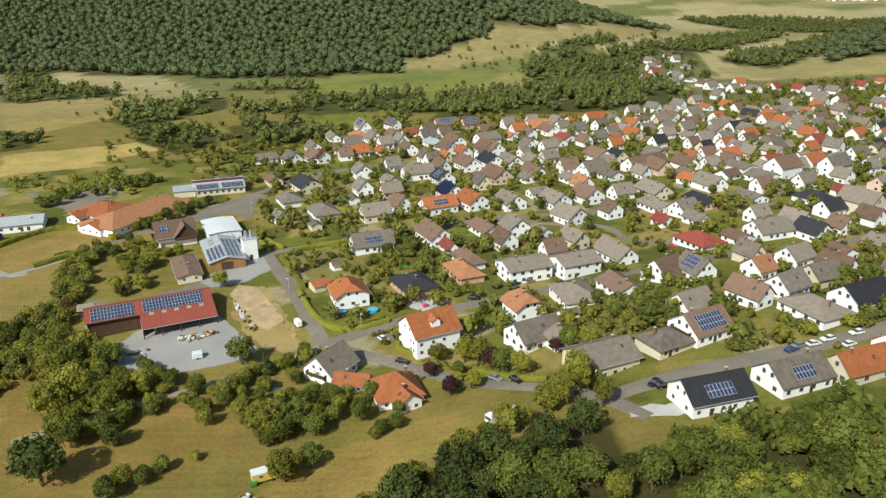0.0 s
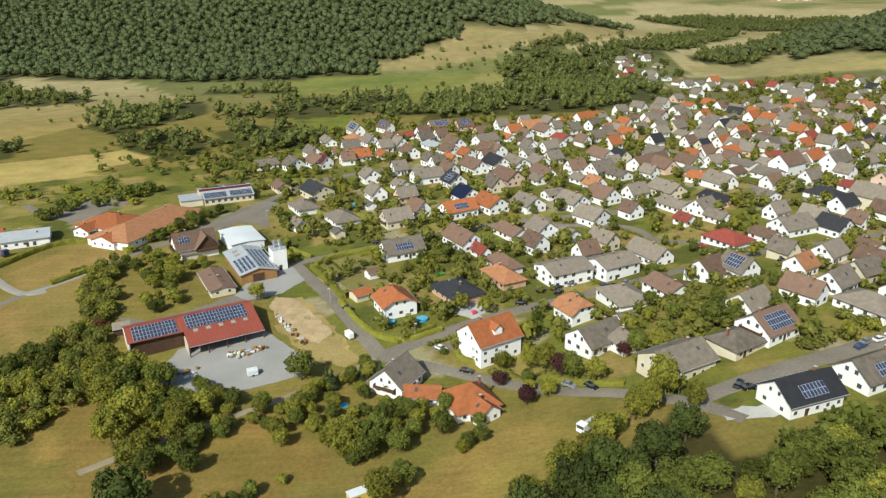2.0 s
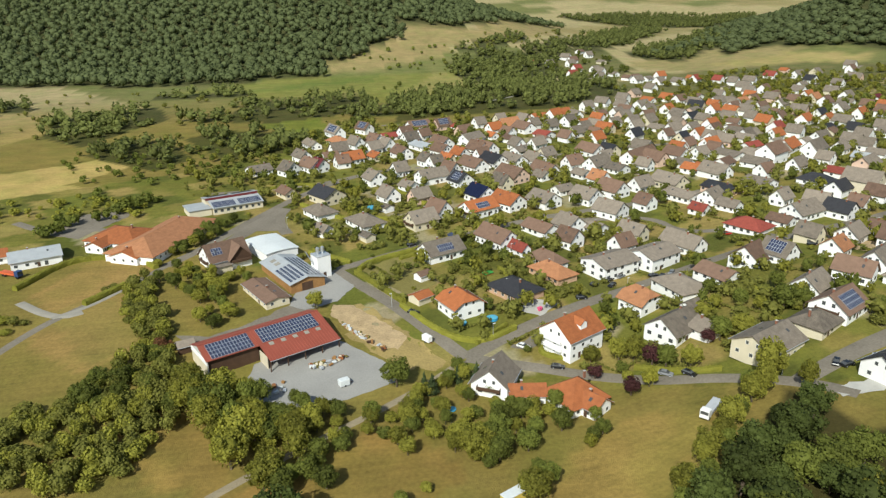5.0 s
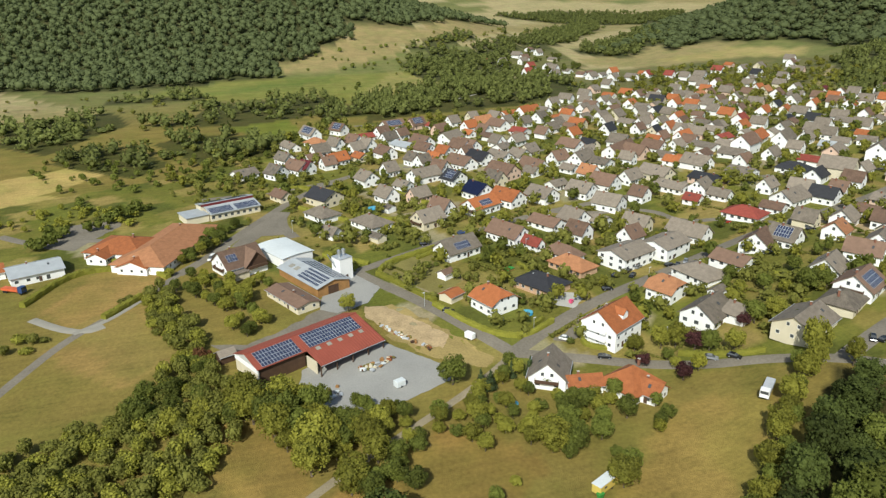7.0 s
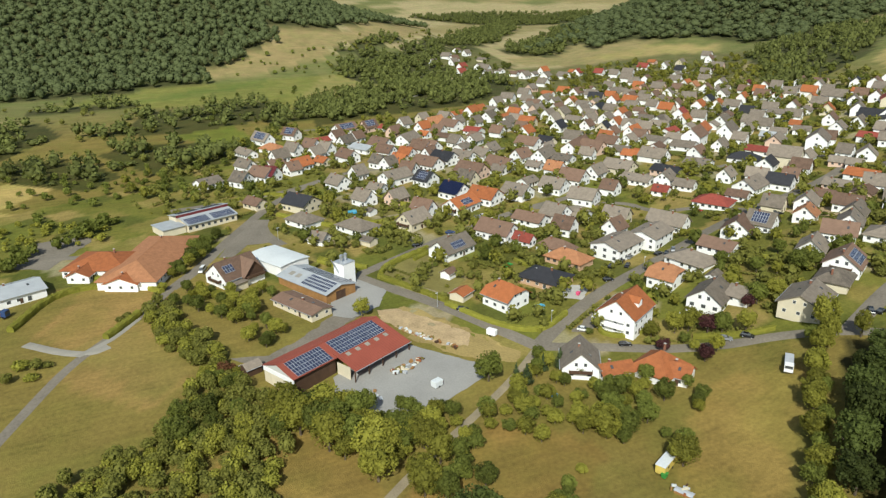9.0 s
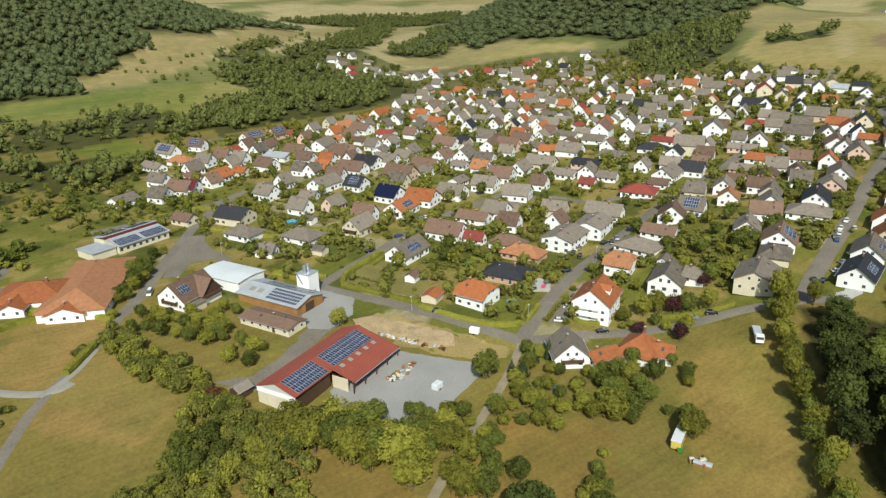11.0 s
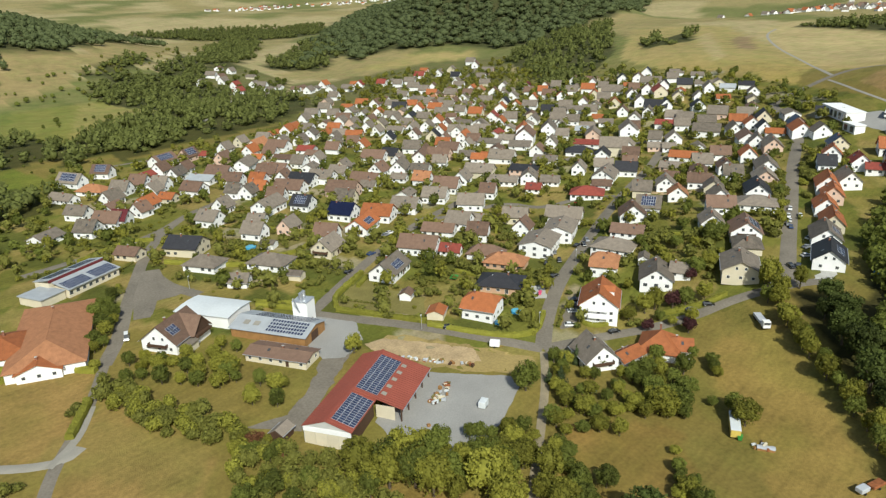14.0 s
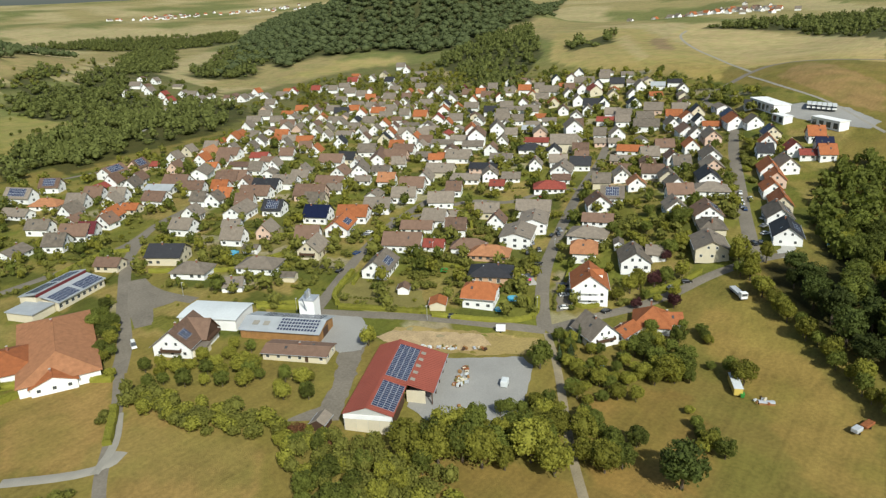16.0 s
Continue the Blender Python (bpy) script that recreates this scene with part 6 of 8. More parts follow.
far_house(354.5, 495.9, 118, 8.4, 8.4, 'M', 'o', 'w')
far_house(239.4, 520.3, 121, 10.2, 8.7, 'M', 'g', 'w')
h(3.6, 470.7, 119, 11.8, 9.4, 'M', 'b', 'w', 1)
far_house(222.2, 565.2, 112, 11.9, 8.3, 'L', 'g', 'w')
h(-1.2, 419.1, 122, 9.2, 9.5, 'M', 'b', 'w', 1)
far_house(346.3, 296.0, 29, 8.6, 8.1, 'M', 'g', 'w')
h(113.2, 219.9, 32, 11.4, 9.3, 'M', 'g', 'w', 1)
h(-38.9, 488.1, 32, 9.3, 8.9, 'M', 'g', 'w', 1)
h(171.2, 424.5, 117, 8.8, 7.7, 'M', 'b', 'w', 0)
hamlet(1472, 2623, 40, 90)
hamlet(1875, 2509, 30, 110)
hamlet(1416, 583, 90, 110)
far_houses()


# ---- the red-roofed hall with its open shed ----
def slab(a, b, c, d, t=0.2):
    """A sloped plate through four corners, t thick downwards."""
    v = [Vector(p) for p in (a, b, c, d)] + [Vector(p) - Vector((0, 0, t)) for p in (a, b, c, d)]
    return v, [(0, 1, 2, 3), (7, 6, 5, 4), (0, 4, 5, 1), (1, 5, 6, 2), (2, 6, 7, 3), (3, 7, 4, 0)]


def ribbed(a, b, c, d, t, step, material, name):
    """A trapezoid sheet roof whose ribs run from the edge a-b to the edge d-c."""
    a, b, c, d = Vector(a), Vector(b), Vector(c), Vector(d)
    n = max(2, int((b - a).length / step))
    prof = []
    for i in range(n):
        prof += [((i + u) / n, z) for u, z in ((0.0, 0.0), (0.78, 0.0), (0.84, 0.08), (0.94, 0.08))]
    prof.append((1.0, 0.0))
    k = len(prof)
    v = [tuple(p.lerp(q, u) + Vector((0, 0, z - low))) for low in (0.0, t) for p, q in ((a, b), (d, c)) for u, z in prof]
    f = [(i, i + 1, k + i + 1, k + i) for i in range(k - 1)] + [(2 * k + i + 1, 2 * k + i, 3 * k + i, 3 * k + i + 1) for i in range(k - 1)]
    f += [(i + 1, i, 2 * k + i, 2 * k + i + 1) for i in range(k - 1)] + [(k + i, k + i + 1, 3 * k + i + 1, 3 * k + i) for i in range(k - 1)]
    f += [(0, k, 3 * k, 2 * k), (2 * k - 1, k - 1, 3 * k - 1, 4 * k - 1)]
    return mesh_of(name, v, f, material)


def field_on(parent, origin, along, up, cols, rows, w=1.0, h=1.65, gap=0.05, skip=()):
    """Solar panels laid on a slope: origin at a lower corner, along and up as directions."""
    ax, uy = Vector(along).normalized(), Vector(up).normalized()
    nz = ax.cross(uy)
    for i in range(cols):
        for j in range(rows):
            if (i, j) in skip:
                continue
            p = Vector(origin) + ax * i * (w + gap) + uy * j * (h + gap) + nz * 0.16
            m = Matrix((ax, uy, nz)).transposed().to_4x4()
            m.translation = p
            panel_part(parent, m, w, h)


barn = empty("hall", pose(-122.0, 223.6, gz(-105, 225), 0, 0, 25.6))
HOUSES.append((-104, 228, 24))
BL, XS = 41.5, 17.0
put("roof_sheet", ribbed((0, 7.2, 5.5), (BL, 7.2, 5.5), (BL, 0, 8.0), (0, 0, 8.0), 0.15, 1.0, REDROOF, "roof_sheet"), barn)
put("roof_sheet", ribbed((BL, -15.6, 3.6), (XS, -15.6, 3.6), (XS, 0, 8.0), (BL, 0, 8.0), 0.15, 1.0, REDROOF, "roof_sheet"), barn)
put("roof_sheet", ribbed((XS, -7.6, 5.6), (0, -7.6, 5.6), (0, 0, 8.0), (XS, 0, 8.0), 0.15, 1.0, REDROOF, "roof_sheet"), barn)
put("ridge_cap", box_mesh("ridge_cap", 0, BL, -0.35, 0.35, 8.0, 8.12, REDROOF), barn)
v, f = [], []
put("gable_wall", mesh_of("gable_wall", [(0.4, -7.2, -2), (0.4, 6.8, -2), (0.4, 6.8, 5.45), (0.4, 0, 7.8), (0.4, -7.2, 5.5), (0.65, -7.2, -2), (0.65, 6.8, -2), (0.65, 6.8, 5.45), (0.65, 0, 7.8), (0.65, -7.2, 5.5)],
                            [(4, 3, 2, 1, 0), (5, 6, 7, 8, 9), (0, 1, 6, 5), (1, 2, 7, 6), (4, 0, 5, 9)], WALL["x"]), barn)
put("gable_band", box_mesh("gable_band", 0.22, 0.39, -7.2, 6.9, 3.9, 5.3, WALL["w"]), barn)
for y0 in (-6.9, -3.5, -0.1, 3.3):
    put("gate_panel", box_mesh("gate_panel", 0.28, 0.39, y0, y0 + 3.3, -0.6, 3.8, WALL["c"]), barn)
put("side_wall", box_mesh("side_wall", 0.65, BL, 6.55, 6.8, -2, 5.4, WALL["x"]), barn)
put("end_wall", box_mesh("end_wall", BL - 0.4, BL - 0.15, -6.0, 6.5, -2, 5.6, WALL["y"]), barn)
put("inner_wall", box_mesh("inner_wall", XS + 0.5, BL - 0.4, -1.2, -1.0, -2, 7.2, WALL["h"]), barn)
put("return_wall", box_mesh("return_wall", XS, XS + 0.25, -13.0, -7.3, -2, 3.9, WALL["c"]), barn)
put("near_wall", box_mesh("near_wall", 0.65, XS, -6.6, -6.4, -2, 5.3, WALL["h"]), barn)
for x in (XS + 0.2, 23, 29, 35, BL - 0.4):
    put("post", cached(SHARED, "barn_post", lambda: box_mesh("post", -0.15, 0.15, -0.15, 0.15, -2, 3.75, WALL["h"])), barn, pose(x, -15.0, 0))
put("gutter", box_mesh("gutter", XS, BL, -15.8, -15.62, 3.42, 3.56, ALU), barn)
kr = (8.0 - 3.6) / 15.6
field_on(barn, (18.5, -7.2, 8.0 - 7.2 * kr), (1, 0, 0), (0, 1, kr), 19, 4)
kn = 2.4 / 7.6
field_on(barn, (2.0, -7.3, 8.0 - 7.3 * kn), (1, 0, 0), (0, 1, kn), 13, 4)
for i in range(5):
    x = 20.0 + i * 4.1
    put("skylight", cached(SHARED, "barn_light", lambda: box_mesh("skylight", 0, 1.5, 0, 1.5, 0.02, 0.12, PALEPATH)), barn, Matrix.Translation((x, -9.2, 8.0 - 9.2 * kr)) @ pose(0, 0, 0, math.degrees(math.atan(kr)), 0, 0))
for x in (5.0, 12.0):
    put("skylight", cached(SHARED, "barn_light", None), barn, Matrix.Translation((x, 3.4, 8.0 - 3.9 * 2.5 / 7.2)) @ pose(0, 0, 0, -math.degrees(math.atan(2.5 / 7.2)), 0, 0))
tagged(barn, "long farm hall with red sheet roof and solar panels", "hall", "farm and workshop halls")

# ---- the joinery: pale barrel of sheet metal, panelled shed and white silo tower ----
pale = empty("workshop", pose(-101.5, 315.5, gz(-101, 315), 0, 0, -64.6))
HOUSES.append((-101, 315, 12))
n = 10
arch = [(-11.5 + 0 * i, 7.6 - 15.2 * i / n, 4.4 + 0.6 * math.sin(math.pi * i / n)) for i in range(n + 1)]
v = [(x, y, z) for x, y, z in arch] + [(-x, y, z) for x, y, z in arch] + [(x, y, z - 0.2) for x, y, z in arch] + [(-x, y, z - 0.2) for x, y, z in arch]
m1 = n + 1
f = [(i, i + m1, i + m1 + 1, i + 1) for i in range(n)] + [(i + 2 * m1 + 1, i + 3 * m1 + 1, i + 3 * m1, i + 2 * m1) for i in range(n)] + [(i, i + 1, i + 1 + 2 * m1, i + 2 * m1) for i in range(n)]
f += [(i + m1 + 1, i + m1, i + 3 * m1, i + 1 + 3 * m1) for i in range(n)] + [(0, 2 * m1, 3 * m1, m1), (n, n + m1, n + 3 * m1, n + 2 * m1)]
put("roof", mesh_of("roof", v, f, PALESHEET), pale)
put("wall", body_mesh(22, 14, 4.0, 5.2, 0, WALL["w"]), pale)
tagged(pale, "workshop under a pale arched sheet-metal roof", "workshop", "farm and workshop halls")

shed = empty("workshop", pose(-93.0, 287.0, gz(-93, 287), 0, 0, -66))
HOUSES.append((-93, 287, 15))
put("wall", body_mesh(29, 14, 3.6, 5.4, 0, WALL["y"]), shed)
put("roof", roof_mesh(29, 14, 3.6, 5.4, 0, 0.7, ROOF["s"]), shed)
for side, cols, x0 in ((-1, 13, -1.0), (1, 20, -13.0)):
    for j in range(4):
        base = slope_pose(29, 14, 3.6, 5.4, side)
        for i in range(cols):
            panel_part(shed, base @ pose((x0 + i * 1.12) * (1 if side < 0 else 1), 0.4 + j * 1.68, 0.05), 0.95, 1.25)
for x in (-11.0, -7.0):
    put("skylight", cached(SHARED, "shed_light", lambda: box_mesh("skylight", 0, 2.2, 0, 2.2, 0.0, 0.14, PALEPATH)), shed, slope_pose(29, 14, 3.6, 5.4, -1) @ pose(x, 2.4, 0))
put("gate", box_mesh("gate", 14.5, 14.62, -2.5, 2.0, 0.0, 3.2, WALL["h"]), shed)
tagged(shed, "timber-clad workshop with grey sheet roof and solar panels", "workshop", "farm and workshop halls")

tower = empty("silo_tower", pose(-81.5, 287.0, gz(-81, 287), 0, 0, 25))
HOUSES.append((-81, 287, 4))
put("wall", box_mesh("wall", -2.9, 2.9, -2.9, 2.9, -1, 8.8, WALL["w"]), tower)
put("parapet", box_mesh("parapet", -3.0, 3.0, -3.0, 3.0, 8.8, 9.05, ALU), tower)
put("door", box_mesh("door", -0.6, 0.6, -3.0, -2.89, 0.0, 2.2, WALL["h"]), tower)


def drum(name, r0, r1, z0, z1, material, n=16):
    v = [(r * math.cos(6.283 * i / n), r * math.sin(6.283 * i / n), z) for r, z in ((r0, z0), (r1, z1)) for i in range(n)]
    f = [(i, (i + 1) % n, n + (i + 1) % n, n + i) for i in range(n)] + [tuple(range(n))[::-1], tuple(range(n, 2 * n))]
    return mesh_of(name, v, f, material)


for x in (-1.0, 1.1):
    cy = put("cyclone", drum("cyclone", 0.75, 0.75, 9.9, 11.6, STEEL), tower, pose(x, 0.3, 0))
    put("cone", drum("cone", 0.3, 0.75, 9.05, 9.9, STEEL), cy)
    put("hood", drum("hood", 0.8, 0.2, 11.6, 12.1, STEEL), cy)
put("duct", drum("duct", 0.22, 0.22, 0, 7.0, STEEL), tower, pose(-3.1, 0, 5.2, 0, -28, 0))
tagged(tower, "white rendered chip silo tower with steel cyclones", "silo tower", "farm and workshop halls")

# ---- low red-roofed market hall, school with tilted roofs, and their neighbours ----
h(-148.5, 339.5, 64.5, 52, 23, "P", "t", "w", 2, eaves=3.2, ridge=7.2, label="long low white hall with wide red-brown hipped roof")
h(-166.5, 343.5, -26, 26, 21, "P", "o", "w", 2, eaves=3.2, ridge=6.8, label="white wing with orange hipped roof beside the hall")
h(-159.0, 321.5, 64, 13, 13, "L", "o", "w", 2, eaves=3.0, ridge=5.4, label="low white porch wing with orange tiled roof")
h(-174.5, 336.0, 64, 11, 9, "L", "o", "w", 2, eaves=2.9, ridge=4.9, label="low white side wing with orange tiled roof")

school = empty("school", pose(-124, 384, gz(-127, 383), 0, 0, 20) @ Matrix.Diagonal((0.76, 0.86, 1, 1)))
HOUSES.append((-127, 383, 20))
v, f = slab((-14, -11, 3.6), (20, -11, 3.6), (20, -0.5, 5.4), (-14, -0.5, 5.4), 0.3)
put("front_roof", mesh_of("front_roof", v, f, ROOF["s"]), school)
v, f = slab((-16, -0.4, 6.9), (20, -0.4, 6.9), (20, 9.5, 5.2), (-16, 9.5, 5.2), 0.3)
put("rear_roof", mesh_of("rear_roof", v, f, ROOF["s"]), school)
put("clerestory", box_mesh("clerestory", -15.5, 19.6, -0.4, -0.1, 5.4, 6.55, surface("wine_red_panels", (0.14, 0.025, 0.028), 0.6)), school)
put("front_wall", box_mesh("front_wall", -13.5, 19.5, -10, -0.4, -1, 3.5, WALL["c"]), school)
put("rear_wall", box_mesh("rear_wall", -15.5, 19.5, -0.1, 9.0, -1, 5.0, WALL["c"]), school)
put("low_roof", box_mesh("low_roof", -29, -14.2, -9, 6, 3.2, 3.5, ROOF["s"]), school)
put("low_wall", box_mesh("low_wall", -28.4, -14.2, -8.4, 5.4, -1, 3.2, WALL["c"]), school)
ks = 1.8 / 10.5
for x0 in (-13.0, 4.0):
    field_on(school, (x0, -10.5, 3.6 + 0.5 * ks), (1, 0, 0), (0, 1, ks), 14, 4)
for x0 in (-13.0, 3.0):
    put("solar_sheet", box_mesh("solar_sheet", x0, x0 + 14, 1.0, 8.0, 0.03, 0.09, CELL), school, Matrix.Translation((0, 0, 6.85)) @ pose(0, 0, 0, -9.7, 0, 0))
for i in range(8):
    window_part(school, pose(-12 + i * 4.1, -10, 0.9, 0, 0, 180), 2.2, 1.6, True)
tagged(school, "school with tilted sheet roofs, red clerestory and solar panels", "school")

h(-199, 327, 20, 19, 15, "L", "s", "w", 2, eaves=3.4, ridge=5.4, label="white low building with pale grey roof and terrace")
h(-216, 330, 20, 10, 9, "L", "o", "w", 2)
chalet = h(-120.5, 308.5, 27, 16.5, 13.5, "M", "b", "w", 2, eaves=4.0, ridge=9.4, balcony=-1, label="large white house with brown gabled roof, dark timber gable and balconies")
put("cross_gable", body_mesh(8.4, 9.0, 4.2, 9.0, 0, WALL["h"]), chalet, pose(3.6, -4.3, 0, 0, 0, 90))
put("cross_roof", roof_mesh(8.4, 9.0, 4.2, 9.0, 0, 0.8, ROOF["b"]), chalet, pose(3.6, -4.3, 0, 0, 0, 90))
put("gable_base", box_mesh("gable_base", -0.9, 8.1, -8.7, -8.52, -1.0, 2.6, WALL["w"]), chalet)
put("gable_balcony", box_mesh("gable_balcony", -0.6, 7.8, -9.9, -8.72, 2.6, 3.6, WALL["h"]), chalet)
put("garden_room", box_mesh("garden_room", -7.0, -1.0, -10.2, -6.8, -1.0, 2.5, WALL["c"]), chalet)
put("garden_room_roof", box_mesh("garden_room_roof", -7.4, -0.9, -10.7, -6.9, 2.5, 2.75, ROOF["g"]), chalet)
solar_field(chalet, slope_pose(16.5, 13.5, 4.0, 9.4, -1), -6.6, 2.6, 4, 2)
h(-34.5, 195.5, 58, 12, 11, "M", "g", "w", 2, eaves=3.8, ridge=8.6, balcony=-1, label="white house with steep grey roof and timber balcony")
h(-14.0, 183.0, 20, 13, 12.5, "P", "o", "w", 2, eaves=3.2, ridge=7.8, label="white house with bright orange hipped roof in a wooded garden")
h(-12.0, 178.5, -58, 10, 7.5, "L", "o", "w", 2, eaves=3.0, ridge=5.6, label="white garden wing with bright orange gabled roof")
h(-27.0, 188.0, -10, 10, 6.5, "L", "o", "w", 2, eaves=2.6, ridge=4.6, label="low orange-roofed garage wing beside the orange-roofed house")
h(-102.9, 270.6, -65, 22.0, 9.0, "L", "b", "c", 2, eaves=2.6, ridge=3.6, label="long low garden building with flat brown roof and pale walls")
h(-127.5, 236, 20, 5, 4, "G", "g", "h", 2, label="small dark timber garden shed")


# ---- vehicles ----
def car_meshes(kind, paint):
    """Body and glass of a small car or van, nose towards local +x, lofted from side profiles."""
    van = kind == "van"
    L = 5.0 if van else 4.3
    low = [(-L / 2, 0.35), (-L / 2 - 0.02, 0.75), (-L / 2 + 0.05, 1.0), (-L / 2 + 0.1, 1.02), (L / 2 - 1.1, 1.0), (L / 2 - 0.15, 0.82), (L / 2, 0.6), (L / 2, 0.35)]
    if van:
        cab = [(-L / 2 + 0.08, 1.0), (-L / 2 + 0.12, 1.9), (-L / 2 + 0.3, 2.0), (L / 2 - 1.7, 2.0), (L / 2 - 0.75, 1.0)]
    else:
        cab = [(-L / 2 + 0.12, 1.0), (-L / 2 + 0.55, 1.4), (-L / 2 + 0.9, 1.47), (L / 2 - 1.9, 1.45), (L / 2 - 1.15, 1.0)]

    def loft(profile, half, top):
        n = len(profile)
        zs = [z for _, z in profile]
        lo, hi = min(zs), max(zs)
        wide = [half - top * (z - lo) / (hi - lo) for z in zs]
        v = [(x, w, z) for (x, z), w in zip(profile, wide)] + [(x, -w, z) for (x, z), w in zip(profile, wide)]
        f = [tuple(range(n))[::-1], tuple(range(n, 2 * n))] + [(i, (i + 1) % n, n + (i + 1) % n, n + i) for i in range(n)]
        return v, f
    v, f = loft(low, 0.88, 0.06)
    body = mesh_of("body", v, f, CARPAINT[paint])
    v, f = loft(cab, 0.80, 0.16)
    cabin = mesh_of("cabin", v, f, GLASS)
    x0, x1 = (-L / 2 + 0.3, L / 2 - 1.75) if van else (-L / 2 + 0.85, L / 2 - 1.95)
    z = 2.0 if van else 1.46
    top = box_mesh("car_roof", x0, x1, -0.66, 0.66, z - 0.03, z + 0.03, CARPAINT[paint])
    return body, cabin, top


def car(x, y, yaw, paint, kind="car"):
    ob = empty(kind, pose(x, y, gz(x, y) + 0.14, 0, 0, yaw))
    body, cabin, top = cached(SHARED, (kind, paint), lambda: car_meshes(kind, paint))
    put("body", body, ob)
    put("cabin", cabin, ob)
    put("car_roof", top, ob)
    wheel = cached(SHARED, "wheel", lambda: drum("wheel", 0.32, 0.32, -0.1, 0.1, RUBBER, 12))
    rim = cached(SHARED, "rim", lambda: drum("rim", 0.19, 0.19, -0.115, 0.115, ALU, 10))
    for a in (-1.3, 1.35):
        for b in (-0.8, 0.8):
            w = put("wheel", wheel, ob, pose(a, b, 0.32, 90, 0, 0))
            put("rim", rim, w)
    return tagged(ob, "%s %s parked on the street" % (paint, kind), kind, "parked cars")


# ---- things in yards and fields ----
def wheeled(name, x, y, yaw, L, W, z0, z1, material, label, category, roofed=None):
    """A trailer or caravan: rounded body on an axle with two wheels and a drawbar."""
    ob = empty(name, pose(x, y, gz(x, y) + 0.08, 0, 0, yaw))
    bm = bmesh.new()
    bmesh.ops.create_cube(bm, size=1)
    for v in bm.verts:
        v.co = Vector((v.co.x * L, v.co.y * W, z0 + (v.co.z + 0.5) * (z1 - z0)))
    bmesh.ops.bevel(bm, geom=bm.edges[:], offset=0.18, segments=2, affect="EDGES", profile=0.5)
    me = bpy.data.meshes.new("body")
    bm.to_mesh(me)
    bm.free()
    me.materials.append(material)
    put("body", me, ob)
    if roofed:
        put("roof", box_mesh("roof", -L / 2 - 0.05, L / 2 + 0.05, -W / 2 - 0.05, W / 2 + 0.05, z1 - 0.1, z1 + 0.08, roofed), ob)
        for a in (-0.28, 0.05, 0.3):
            put("window", cached(SHARED, "cw", lambda: box_mesh("window", -0.5, 0.5, -0.02, 0.02, 0, 0.6, GLASS)), ob, pose(a * L, -W / 2 - 0.01, (z0 + z1) / 2))
    for b in (-W / 2 + 0.05, W / 2 - 0.05):
        put("wheel", cached(SHARED, "wheel", lambda: drum("wheel", 0.32, 0.32, -0.1, 0.1, RUBBER, 12)), ob, pose(0, b, 0.32, 90, 0, 0))
    put("drawbar", box_mesh("drawbar", L / 2, L / 2 + 1.1, -0.06, 0.06, 0.4, 0.5, RUST), ob)
    return tagged(ob, label, category)


wheeled("horse_trailer", -49.8, 224.6, -60, 3.4, 1.9, 0.45, 2.5, WALL["w"], "white horse trailer parked by the street", "trailer")
wheeled("caravan", -42, 146.3, 26, 9.5, 2.6, 0.5, 2.9, YELLOW, "long faded yellow site caravan with pale roof", "caravan", PALESHEET)
wheeled("farm_trailer", -44.8, 110.8, -20, 4.5, 2.1, 0.7, 1.5, RUST, "rusty farm trailer standing on the meadow", "trailer")
wheeled("farm_trailer", -48.5, 112.8, -20, 3.0, 2.0, 0.7, 1.9, TARP, "farm trailer under a grey tarpaulin", "trailer")
wheeled("yard_container", -78.5, 205.5, 20, 3.2, 2.2, 0.2, 2.2, PALESHEET, "pale box trailer in the gravel yard", "trailer")


def lorry(x, y, yaw, cab_mat, bed_mat, label):
    ob = empty("lorry", pose(x, y, gz(x, y) + 0.12, 0, 0, yaw))
    put("cab", box_mesh("cab", 3.0, 5.0, -1.2, 1.2, 0.7, 3.0, cab_mat), ob)
    put("windscreen", box_mesh("windscreen", 5.0, 5.04, -1.05, 1.05, 1.8, 2.7, GLASS), ob)
    put("load_bed", box_mesh("load_bed", -5.0, 2.8, -1.2, 1.2, 1.0, 1.9, bed_mat), ob)
    put("chassis", box_mesh("chassis", -4.8, 4.8, -0.5, 0.5, 0.55, 1.0, RUST), ob)
    for a in (-3.8, -2.6, 3.9):
        for b in (-1.05, 1.05):
            put("wheel", cached(SHARED, "big_wheel", lambda: drum("wheel", 0.5, 0.5, -0.15, 0.15, RUBBER, 14)), ob, pose(a, b, 0.5, 90, 0, 0))
    return tagged(ob, label, "lorry")


lorry(15.0, 161.3, -140, WALL["w"], TARP, "white lorry with long grey flat bed beside the meadow")
lorry(-203.5, 311.5, -33, CARPAINT["blue"], TRUCKRED, "blue lorry with orange-red tipper body")


def junk_heap(x, y, spread, count, seed, label, turn=25, wide=2.0):
    """Stacked timber, crates and scrap: each piece a part."""
    rng = np.random.default_rng(seed)
    ob = empty("scrap_pile", pose(x, y, gz(x, y) + 0.1, 0, 0, turn))
    mats = [PALESHEET, WALL["y"], RUST, TARP, WALL["c"], WALL["h"], LAWN]
    for i in range(count):
        w, d, t = rng.uniform(0.4, 1.8), rng.uniform(0.3, 1.0), rng.uniform(0.2, 0.9)
        put("crate" if w < 1 else "plank", box_mesh("crate", -w / 2, w / 2, -d / 2, d / 2, 0, t, mats[i % len(mats)]), ob,
            pose(rng.uniform(-spread, spread), rng.uniform(-wide, wide), rng.uniform(0, 0.4), rng.uniform(-6, 6), rng.uniform(-6, 6), rng.uniform(0, 180)))
    return tagged(ob, label, "scrap pile")


